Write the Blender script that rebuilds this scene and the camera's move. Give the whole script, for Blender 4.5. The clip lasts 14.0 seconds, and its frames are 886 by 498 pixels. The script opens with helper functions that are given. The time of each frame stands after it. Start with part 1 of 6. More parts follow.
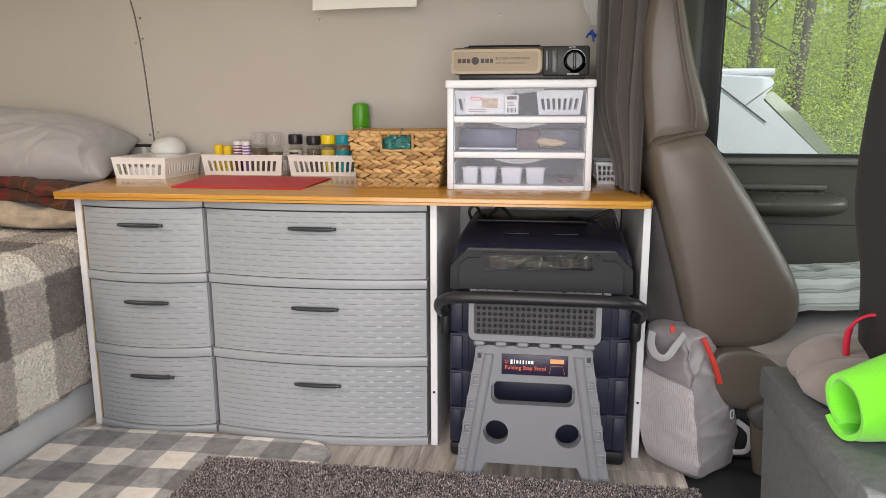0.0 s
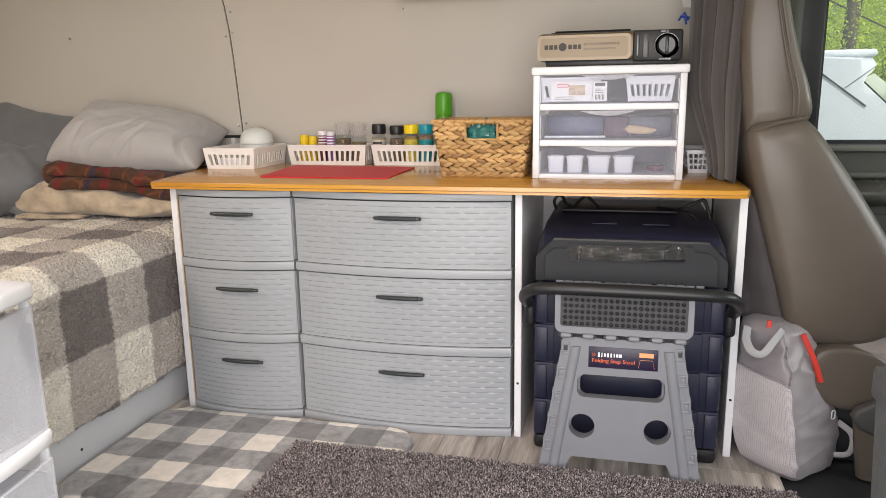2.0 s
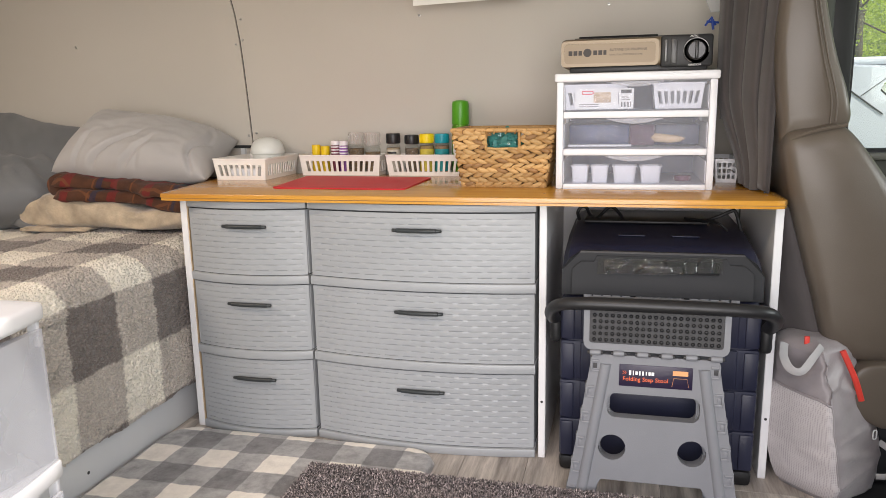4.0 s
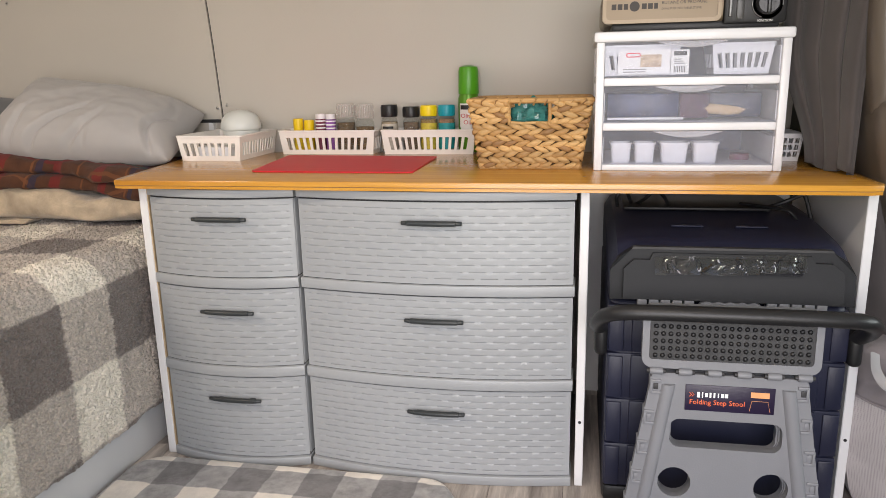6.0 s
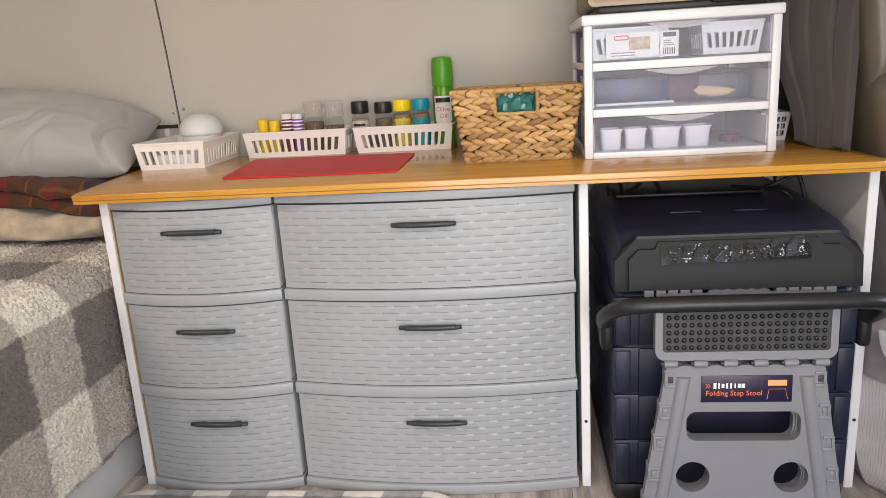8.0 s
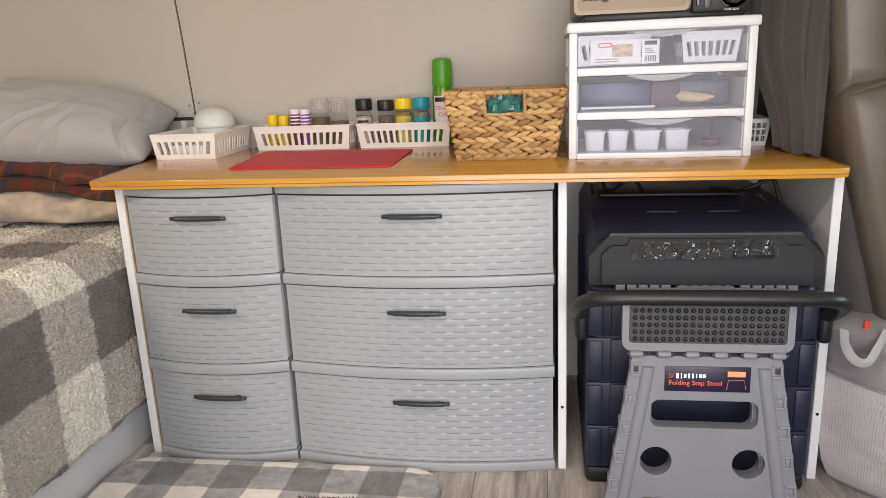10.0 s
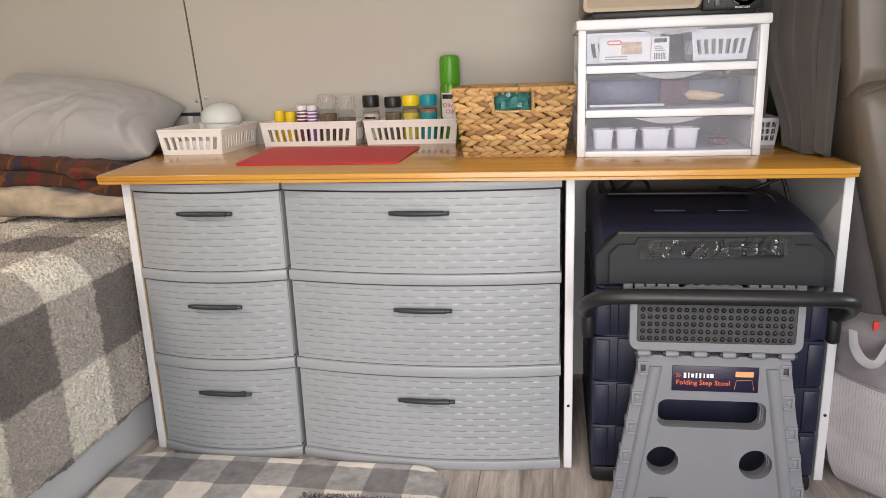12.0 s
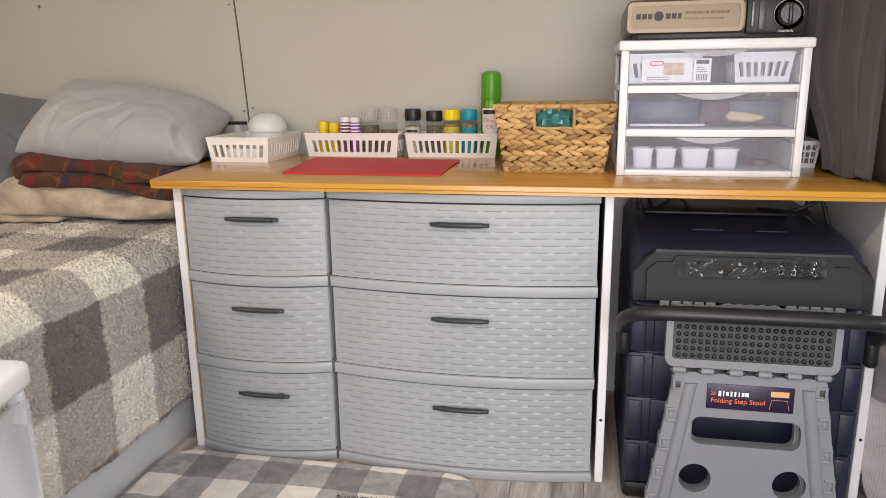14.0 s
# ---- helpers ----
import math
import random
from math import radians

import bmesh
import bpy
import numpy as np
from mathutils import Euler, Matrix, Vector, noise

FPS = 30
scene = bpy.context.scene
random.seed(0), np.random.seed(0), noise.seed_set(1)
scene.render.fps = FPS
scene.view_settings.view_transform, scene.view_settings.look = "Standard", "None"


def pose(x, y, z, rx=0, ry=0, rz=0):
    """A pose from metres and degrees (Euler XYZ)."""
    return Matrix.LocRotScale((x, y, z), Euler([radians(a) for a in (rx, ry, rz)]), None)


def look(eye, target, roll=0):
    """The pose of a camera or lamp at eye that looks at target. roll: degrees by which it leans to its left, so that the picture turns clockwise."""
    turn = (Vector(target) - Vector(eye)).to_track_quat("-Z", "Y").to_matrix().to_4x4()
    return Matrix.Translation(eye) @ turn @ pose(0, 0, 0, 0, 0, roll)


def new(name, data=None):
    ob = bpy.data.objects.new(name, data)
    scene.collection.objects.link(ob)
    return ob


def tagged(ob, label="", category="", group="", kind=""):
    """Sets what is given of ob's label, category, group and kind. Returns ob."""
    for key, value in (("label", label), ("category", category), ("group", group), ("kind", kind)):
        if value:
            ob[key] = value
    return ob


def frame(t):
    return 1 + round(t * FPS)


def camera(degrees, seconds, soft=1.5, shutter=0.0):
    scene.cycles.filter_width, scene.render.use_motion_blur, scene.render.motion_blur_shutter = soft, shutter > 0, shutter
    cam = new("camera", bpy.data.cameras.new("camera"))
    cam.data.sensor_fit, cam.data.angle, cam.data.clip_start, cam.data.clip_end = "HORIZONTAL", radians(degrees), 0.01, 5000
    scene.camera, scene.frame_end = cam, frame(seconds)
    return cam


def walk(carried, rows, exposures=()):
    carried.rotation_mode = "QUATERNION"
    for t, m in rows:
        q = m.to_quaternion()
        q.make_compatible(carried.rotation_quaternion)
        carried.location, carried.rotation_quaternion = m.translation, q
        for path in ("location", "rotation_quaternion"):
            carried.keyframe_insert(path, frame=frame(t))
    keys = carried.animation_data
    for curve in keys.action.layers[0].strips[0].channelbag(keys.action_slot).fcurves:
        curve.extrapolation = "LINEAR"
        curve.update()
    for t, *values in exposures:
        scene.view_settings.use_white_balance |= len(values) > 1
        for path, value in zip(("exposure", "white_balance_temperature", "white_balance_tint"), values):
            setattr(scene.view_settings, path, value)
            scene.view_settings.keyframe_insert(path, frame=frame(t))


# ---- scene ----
cam = camera(62.8, 14.0, soft=0.8)
PATH = [
    (0, (0.075, 0.052, 0.854), (-0.198, 1.995, 0.465), -0.1),
    (0.5, (0.044, 0.088, 0.856), (-0.309, 2.017, 0.464), -0.2),
    (1, (0.025, 0.106, 0.855), (-0.36, 2.025, 0.447), -0.4),
    (1.5, (0.033, 0.095, 0.852), (-0.391, 2.005, 0.437), -0.6),
    (2, (0.044, 0.059, 0.854), (-0.424, 1.958, 0.437), -0.9),
    (2.5, (0.059, 0.03, 0.853), (-0.433, 1.931, 0.471), -0.8),
    (3, (0.067, 0.02, 0.85), (-0.451, 1.915, 0.472), -1.1),
    (3.2, (0.062, 0.024, 0.849), (-0.459, 1.917, 0.466), -1.1),
    (5.3, (-0.148, 0.301, 0.848), (-0.504, 2.227, 0.443), -0.7),
    (5.5, (-0.151, 0.316, 0.848), (-0.508, 2.239, 0.425), -0.6),
    (6, (-0.195, 0.373, 0.841), (-0.566, 2.281, 0.373), -1.2),
    (6.5, (-0.221, 0.435, 0.844), (-0.586, 2.341, 0.361), -2.1),
    (7, (-0.233, 0.458, 0.839), (-0.562, 2.37, 0.353), -2.6),
    (7.5, (-0.259, 0.443, 0.845), (-0.549, 2.362, 0.361), -3.0),
    (8, (-0.295, 0.435, 0.84), (-0.521, 2.361, 0.35), -3.5),
    (10.5, (-0.201, 0.347, 0.851), (-0.504, 2.26, 0.353), -2.3),
    (11, (-0.207, 0.356, 0.848), (-0.51, 2.27, 0.355), -2.4),
    (11.5, (-0.21, 0.353, 0.849), (-0.512, 2.268, 0.354), -2.4),
    (12, (-0.217, 0.358, 0.847), (-0.521, 2.27, 0.345), -2.0),
    (12.5, (-0.228, 0.353, 0.842), (-0.545, 2.262, 0.335), -1.6),
    (13, (-0.231, 0.347, 0.834), (-0.564, 2.251, 0.319), -1.1),
    (13.5, (-0.229, 0.332, 0.841), (-0.601, 2.227, 0.322), -0.8),
    (14, (-0.236, 0.323, 0.849), (-0.614, 2.231, 0.387), -0.7),
]
walk(cam, [(t, look(eye, target, roll)) for t, eye, target, roll in PATH], [(0, -0.05), (1, 0.06), (2, 0.11), (3.2, 0.11), (7, 0.07), (14, 0.06)])

# ---- light ----
world = bpy.data.worlds.new("sky")
scene.world = world
world.use_nodes = True
wn, wl = world.node_tree.nodes, world.node_tree.links
sky = wn.new("ShaderNodeTexSky")
sky.sky_type, sky.sun_disc = "NISHITA", False
sky.sun_elevation, sky.sun_rotation = radians(48), radians(150)
wn["Background"].inputs[1].default_value = 0.15
wl.new(sky.outputs[0], wn["Background"].inputs[0])

sun = new("sun", bpy.data.lights.new("sun", "SUN"))
sun.data.energy, sun.data.angle, sun.data.color = 5.0, radians(2), (1.0, 0.95, 0.86)
sun.matrix_world = look((4, 6, 9), (1.2, 9.5, 1.5))

# daylight that comes in at the open side door
door_sky = new("door_daylight", bpy.data.lights.new("door_daylight", "AREA"))
door_sky.data.shape, door_sky.data.size, door_sky.data.size_y = "RECTANGLE", 1.7, 1.6
door_sky.data.energy, door_sky.data.color = 57.0, (1.0, 0.928, 0.935)
door_sky.matrix_world = look((0.10, -0.75, 0.82), (-0.20, 1.7, 0.0))

# two LED strips under the roof
for lx, power in ((-1.75, 10.5), (-0.25, 5.0)):
    led = new("led_light", bpy.data.lights.new("led_light", "AREA"))
    led.data.shape, led.data.size, led.data.size_y = "RECTANGLE", 0.5, 0.06
    led.data.energy, led.data.color = power, (1.0, 0.83, 0.68)
    led.matrix_world = look((lx, 0.84, 1.335), (lx, 0.90, 0.0))

# daylight from the windscreen
front_sky = new("windscreen_daylight", bpy.data.lights.new("windscreen_daylight", "AREA"))
front_sky.data.shape, front_sky.data.size, front_sky.data.size_y = "RECTANGLE", 1.5, 0.55
front_sky.data.energy, front_sky.data.color = 20.0, (0.95, 1.0, 0.96)
front_sky.matrix_world = look((2.25, 1.4, 1.06), (0.4, 1.6, 0.5))


# ---- materials ----
def socket_mix(nt, fac, a, b):
    m = nt.nodes.new("ShaderNodeMix")
    m.data_type = "RGBA"
    for s, v in ((m.inputs[0], fac), (m.inputs[6], a), (m.inputs[7], b)):
        if isinstance(v, (int, float)):
            s.default_value = v
        elif isinstance(v, tuple):
            s.default_value = (*v[:3], 1)
        else:
            nt.links.new(v, s)
    return m.outputs[2]


def noise_out(nt, vec, scale, detail=4, rough=0.55):
    n = nt.nodes.new("ShaderNodeTexNoise")
    n.inputs["Scale"].default_value, n.inputs["Detail"].default_value, n.inputs["Roughness"].default_value = scale, detail, rough
    nt.links.new(vec, n.inputs["Vector"])
    return n.outputs["Fac"]


def ramp(nt, fac, *stops):
    r = nt.nodes.new("ShaderNodeValToRGB")
    while len(r.color_ramp.elements) < len(stops):
        r.color_ramp.elements.new(0.5)
    for e, (p, c) in zip(r.color_ramp.elements, stops):
        e.position, e.color = p, (*c, 1) if isinstance(c, tuple) else (c, c, c, 1)
    nt.links.new(fac, r.inputs[0])
    return r.outputs[0]


def math_node(nt, op, a, b=0.0):
    m = nt.nodes.new("ShaderNodeMath")
    m.operation = op
    for s, v in zip(m.inputs, (a, b)):
        if isinstance(v, (int, float)):
            s.default_value = v
        else:
            nt.links.new(v, s)
    return m.outputs[0]


def base_mat(name):
    m = bpy.data.materials.new(name)
    m.use_nodes = True
    nt = m.node_tree
    tc = nt.nodes.new("ShaderNodeTexCoord")
    return m, nt, nt.nodes["Principled BSDF"], tc.outputs["Object"]


def relief(nt, bsdf, height, dist=0.001, strength=1.0):
    b = nt.nodes.new("ShaderNodeBump")
    b.inputs["Distance"].default_value, b.inputs["Strength"].default_value = dist, strength
    nt.links.new(height, b.inputs["Height"])
    nt.links.new(b.outputs[0], bsdf.inputs["Normal"])


def mat(name, col, rough=0.5, metal=0.0, var=0.1, scale=7.0, fine=120.0, bump=0.0004, sheen=0.0, coat=0.0, trans=0.0, rand=0.0, ior=1.45, rvar=0.08):
    """A surface of one base colour with broad stains, fine grain, uneven gloss and a little relief."""
    m, nt, bs, vec = base_mat(name)
    broad, grain = noise_out(nt, vec, scale, 3), noise_out(nt, vec, fine, 4)
    lo, hi = tuple(c * (1 - var) for c in col), tuple(min(1, c * (1 + var)) for c in col)
    c = ramp(nt, broad, (0.3, lo), (0.7, hi))
    c = socket_mix(nt, math_node(nt, "MULTIPLY", grain, min(0.6, var * 2)), c, lo)
    if rand:
        oi = nt.nodes.new("ShaderNodeObjectInfo")
        hsv = nt.nodes.new("ShaderNodeHueSaturation")
        nt.links.new(c, hsv.inputs["Color"])
        nt.links.new(math_node(nt, "ADD", math_node(nt, "MULTIPLY", oi.outputs["Random"], 2 * rand), 1 - rand), hsv.inputs["Value"])
        c = hsv.outputs[0]
    nt.links.new(c, bs.inputs["Base Color"])
    nt.links.new(math_node(nt, "ADD", math_node(nt, "MULTIPLY", broad, 2 * rvar), rough - rvar), bs.inputs["Roughness"])
    bs.inputs["Metallic"].default_value, bs.inputs["IOR"].default_value = metal, ior
    bs.inputs["Sheen Weight"].default_value, bs.inputs["Coat Weight"].default_value = sheen, coat
    bs.inputs["Transmission Weight"].default_value = trans
    if bump:
        relief(nt, bs, grain, bump)
    return m


def wood_mat(name, dark, light, along="Y", rough=0.42, stretch=14.0, rand=0.0, coat=0.0):
    """Wood grain drawn out along one axis."""
    m, nt, bs, vec = base_mat(name)
    mp = nt.nodes.new("ShaderNodeMapping")
    s = {"X": (1, stretch, stretch), "Y": (stretch, 1, stretch)}[along]
    mp.inputs["Scale"].default_value = s
    nt.links.new(vec, mp.inputs["Vector"])
    v = mp.outputs[0]
    oi = nt.nodes.new("ShaderNodeObjectInfo")
    if rand:
        off = nt.nodes.new("ShaderNodeCombineXYZ")
        k = math_node(nt, "MULTIPLY", oi.outputs["Random"], 37.0)
        for i in range(3):
            nt.links.new(k, off.inputs[i])
        add = nt.nodes.new("ShaderNodeVectorMath")
        nt.links.new(v, add.inputs[0]), nt.links.new(off.outputs[0], add.inputs[1])
        v = add.outputs[0]
    g1, g2 = noise_out(nt, v, 2.2, 6, 0.65), noise_out(nt, v, 14.0, 5, 0.7)
    c = ramp(nt, g1, (0.32, dark), (0.52, tuple((a + b) / 2 for a, b in zip(dark, light))), (0.7, light))
    c = socket_mix(nt, math_node(nt, "MULTIPLY", ramp(nt, g2, (0.45, 0.0), (0.75, 1.0)), 0.45), c, dark)
    if rand:
        hsv = nt.nodes.new("ShaderNodeHueSaturation")
        nt.links.new(c, hsv.inputs["Color"])
        nt.links.new(math_node(nt, "ADD", math_node(nt, "MULTIPLY", oi.outputs["Random"], 2 * rand), 1 - rand), hsv.inputs["Value"])
        c = hsv.outputs[0]
    nt.links.new(c, bs.inputs["Base Color"])
    bs.inputs["Roughness"].default_value, bs.inputs["Coat Weight"].default_value = rough, coat
    bs.inputs["Coat Roughness"].default_value = 0.12
    relief(nt, bs, g2, 0.0003)
    return m


def check_mat(name, size, dark, mid, pale, origin=(0, 0, 0), fuzz=90.0, depth=0.004, wobble=0.012, fold_x=None, plush=False):
    """Woven buffalo check: two crossing sets of stripes; fold_x bends the pattern down a side that stands at that x."""
    m, nt, bs, vec = base_mat(name)
    sep = nt.nodes.new("ShaderNodeSeparateXYZ")
    w = nt.nodes.new("ShaderNodeTexNoise")
    w.inputs["Scale"].default_value = 26.0
    nt.links.new(vec, w.inputs["Vector"])
    sc = nt.nodes.new("ShaderNodeVectorMath")
    sc.operation = "MULTIPLY_ADD"
    nt.links.new(w.outputs["Color"], sc.inputs[0])
    sc.inputs[1].default_value = (wobble,) * 3
    nt.links.new(vec, sc.inputs[2])
    nt.links.new(sc.outputs[0], sep.inputs[0])
    a, b = sep.outputs[0], sep.outputs[1]
    if fold_x is not None:
        a = math_node(nt, "SUBTRACT", a, sep.outputs[2])
    def stripe(s, o, size):
        t = math_node(nt, "DIVIDE", math_node(nt, "SUBTRACT", s, o), 2 * size)
        f = math_node(nt, "FRACT", t)
        r = nt.nodes.new("ShaderNodeMapRange")
        r.inputs["From Min"].default_value, r.inputs["From Max"].default_value = 0.49, 0.51
        nt.links.new(f, r.inputs[0])
        up = r.outputs[0]
        r2 = nt.nodes.new("ShaderNodeMapRange")
        r2.inputs["From Min"].default_value, r2.inputs["From Max"].default_value = 0.0, 0.02
        nt.links.new(f, r2.inputs[0])
        return math_node(nt, "ADD", up, math_node(nt, "SUBTRACT", 1.0, r2.outputs[0]))
    s = math_node(nt, "ADD", stripe(a, origin[0] + (0 if fold_x is not None else 0.5 * wobble), size[0]), stripe(b, origin[1] + 0.5 * wobble, size[1]))
    vo = nt.nodes.new("ShaderNodeTexVoronoi")
    vo.inputs["Scale"].default_value = fuzz
    nt.links.new(vec, vo.inputs["Vector"])
    curl = vo.outputs["Distance"]
    fine = noise_out(nt, vec, fuzz * 1.7, 4, 0.7)
    if plush:
        brushed = math_node(nt, "ADD", math_node(nt, "MULTIPLY", noise_out(nt, vec, 34.0, 4, 0.6), 0.75), math_node(nt, "MULTIPLY", noise_out(nt, vec, 9.0, 2), 0.25))
        k = ramp(nt, brushed, (0.36, 0.0), (0.64, 1.0))
        mid = socket_mix(nt, k, tuple(x * 0.68 for x in mid), tuple(x * 1.3 for x in mid))
        dark = socket_mix(nt, k, tuple(x * 0.72 for x in dark), tuple(x * 1.35 for x in dark))
        pale = socket_mix(nt, k, tuple(x * 0.88 for x in pale), tuple(min(0.95, x * 1.08) for x in pale))
        c = socket_mix(nt, math_node(nt, "MINIMUM", s, 1.0), pale, mid)
        c = socket_mix(nt, math_node(nt, "MAXIMUM", math_node(nt, "SUBTRACT", s, 1.0), 0.0), c, dark)
        nt.links.new(c, bs.inputs["Base Color"])
        bs.inputs["Roughness"].default_value, bs.inputs["Sheen Weight"].default_value = 0.95, 0.4
        relief(nt, bs, math_node(nt, "ADD", brushed, math_node(nt, "MULTIPLY", fine, 0.25)), depth)
        return m
    midc = socket_mix(nt, ramp(nt, fine, (0.42, 0.0), (0.62, 1.0)), tuple(c * 0.84 for c in mid), tuple(min(1, c * 1.2) for c in mid))
    half = math_node(nt, "MULTIPLY", s, 1.0)
    c = socket_mix(nt, math_node(nt, "MINIMUM", half, 1.0), pale, midc)
    c = socket_mix(nt, math_node(nt, "MAXIMUM", math_node(nt, "SUBTRACT", half, 1.0), 0.0), c, dark)
    # shade between the curls, mixed into the colour
    c = socket_mix(nt, math_node(nt, "MULTIPLY", curl, 0.14), c, socket_mix(nt, 0.55, c, (0.03, 0.027, 0.024)))
    nt.links.new(c, bs.inputs["Base Color"])
    bs.inputs["Roughness"].default_value, bs.inputs["Sheen Weight"].default_value = 0.95, 0.35
    relief(nt, bs, math_node(nt, "SUBTRACT", math_node(nt, "MULTIPLY", fine, 0.7), curl), depth)
    return m


def clear_mat(name, tint=(0.9, 0.93, 0.95), rough=0.12, cloud=0.35, body=None, ior=1.45):
    """Clear, slightly cloudy moulded plastic: part see-through, part milky, with gloss."""
    m, nt, bs, vec = base_mat(name)
    bs.inputs["Base Color"].default_value = (*(body or tint), 1)
    bs.inputs["Roughness"].default_value, bs.inputs["IOR"].default_value = rough, ior
    tr = nt.nodes.new("ShaderNodeBsdfTransparent")
    tr.inputs[0].default_value = (*tint, 1)
    mx = nt.nodes.new("ShaderNodeMixShader")
    n = noise_out(nt, vec, 5.0, 3)
    nt.links.new(math_node(nt, "ADD", math_node(nt, "MULTIPLY", n, 0.12), cloud - 0.06), mx.inputs[0])
    nt.links.new(tr.outputs[0], mx.inputs[1])
    nt.links.new(bs.outputs[0], mx.inputs[2])
    nt.links.new(mx.outputs[0], nt.nodes["Material Output"].inputs[0])
    return m


WALL = mat("wall_paint", (0.50, 0.473, 0.425), 0.5, var=0.03, scale=2, fine=220, bump=0.0002)
CEIL = mat("ceiling_lining", (0.62, 0.61, 0.58), 0.8, var=0.04)
WHITE_PANEL = mat("white_melamine", (0.72, 0.72, 0.725), 0.35, var=0.03, scale=4, bump=0.0001)
RAW_EDGE = wood_mat("raw_board_edge", (0.38, 0.28, 0.17), (0.55, 0.43, 0.28), "X", 0.7)
BAMBOO = wood_mat("varnished_bamboo", (0.43, 0.185, 0.02), (0.62, 0.315, 0.045), "X", 0.24, 22.0, coat=0.35)
PLY_DARK = wood_mat("ply_edge_dark", (0.20, 0.09, 0.02), (0.36, 0.18, 0.05), "X", 0.5)
DRAWER = mat("grey_weave_plastic", (0.335, 0.350, 0.362), 0.36, var=0.035, scale=5, fine=300, bump=0.00015)
HANDLE = mat("dark_handle_plastic", (0.035, 0.04, 0.042), 0.35, var=0.1)
DARK = mat("dark_gap", (0.02, 0.02, 0.022), 0.6)
NAVY = mat("navy_plastic", (0.016, 0.018, 0.038), 0.42, var=0.12, fine=400, bump=0.0003)
COOL_GREY = mat("charcoal_plastic", (0.018, 0.019, 0.021), 0.58, ior=1.33, var=0.08, fine=500, bump=0.0003)
BLACK = mat("black_plastic", (0.010, 0.010, 0.011), 0.45, var=0.1)
STOOL = mat("grey_stool_plastic", (0.195, 0.20, 0.215), 0.42, var=0.05, fine=350, bump=0.0003)
STOOL_D = mat("dark_grip_rubber", (0.040, 0.040, 0.042), 0.55, var=0.3, scale=22)
WHITE_PL = mat("white_plastic", (0.74, 0.745, 0.77), 0.3, var=0.02, bump=0.0001)
WARM_WHITE_PL = mat("warm_white_plastic", (0.84, 0.81, 0.77), 0.4, var=0.03, bump=0.0001)
CLEAR = clear_mat("clear_plastic", (0.94, 0.945, 0.97), 0.10, cloud=0.085, body=(0.90, 0.92, 1.0))
CART_CLEAR = clear_mat("cart_clear_plastic", (0.92, 0.92, 0.93), 0.25, cloud=0.38, body=(0.55, 0.56, 0.60))
# the cart's white, greyed in its colour for the shade it stands in
CART_WHITE = mat("shaded_white_plastic", (0.60, 0.60, 0.62), 0.4, var=0.03, bump=0.0001)
MILKY = clear_mat("milky_plastic", (0.9, 0.9, 0.9), 0.3, cloud=0.62)
SEAT = mat("taupe_leather", (0.112, 0.092, 0.073), 0.36, var=0.10, scale=5, fine=420, bump=0.00025)
SEAT_CLOTH = mat("quilted_taupe_cloth", (0.26, 0.225, 0.208), 0.85, var=0.12, scale=14, fine=300, sheen=0.3, bump=0.001)
DARK_SEAT = mat("charcoal_seat_cloth", (0.013, 0.012, 0.013), 0.75, var=0.12, fine=500, sheen=0.05, bump=0.0002)
TRIM = mat("door_trim_grey", (0.070, 0.069, 0.054), 0.5, var=0.08, fine=300)
CURTAIN = mat("grey_curtain_cloth", (0.064, 0.055, 0.053), 0.85, var=0.12, scale=12, fine=500, sheen=0.25, bump=0.0005)
CONSOLE = mat("console_grey_plastic", (0.135, 0.142, 0.148), 0.6, var=0.22, scale=90, fine=400, bump=0.0004)
SHEET = mat("grey_cotton", (0.37, 0.357, 0.35), 0.9, var=0.06, fine=500, sheen=0.2, bump=0.0003)
SHEET_D = mat("slate_cotton", (0.145, 0.153, 0.163), 0.9, var=0.08, fine=500, sheen=0.2, bump=0.0003)
FLEECE = mat("tan_fleece", (0.50, 0.41, 0.295), 0.95, var=0.4, scale=14, fine=200, sheen=0.4, bump=0.002)
BED_BASE = mat("bed_base_paint", (0.62, 0.63, 0.64), 0.45, var=0.03, bump=0.0001)
RUBBER = mat("black_floor_rubber", (0.02, 0.02, 0.022), 0.6, var=0.2)
STEEL = mat("screw_steel", (0.5, 0.5, 0.5), 0.3, 1.0)


# ---- building helpers ----
def link_mesh(name, bm, material, smooth=None):
    me = bpy.data.meshes.new(name)
    bmesh.ops.recalc_face_normals(bm, faces=bm.faces)
    bm.to_mesh(me)
    bm.free()
    me.materials.append(material)
    if smooth is not None:
        me.polygons.foreach_set("use_smooth", [True] * len(me.polygons))
        if smooth < 180:
            me.set_sharp_from_angle(angle=radians(smooth))
    return me


def part(name, bm, material, parent, label="", smooth=35, loc=None):
    """One mesh object under a thing or under a part."""
    ob = new(name, link_mesh(name, bm, material, smooth))
    ob.parent = parent
    if loc:
        ob.location = loc
    return tagged(ob, label)


def thing(name, loc, label, category, group="", rz=0.0, kind=""):
    ob = new(name)
    ob.empty_display_size = 0.05
    ob.matrix_basis = pose(*loc, 0, 0, rz)
    return tagged(ob, label, category, group, kind)


def solid(name, bm, material, label, category="", kind="", smooth=35, loc=(0, 0, 0), rz=0.0, group=""):
    ob = new(name, link_mesh(name, bm, material, smooth))
    ob.matrix_basis = pose(*loc, 0, 0, rz)
    return tagged(ob, label, category, group, kind)


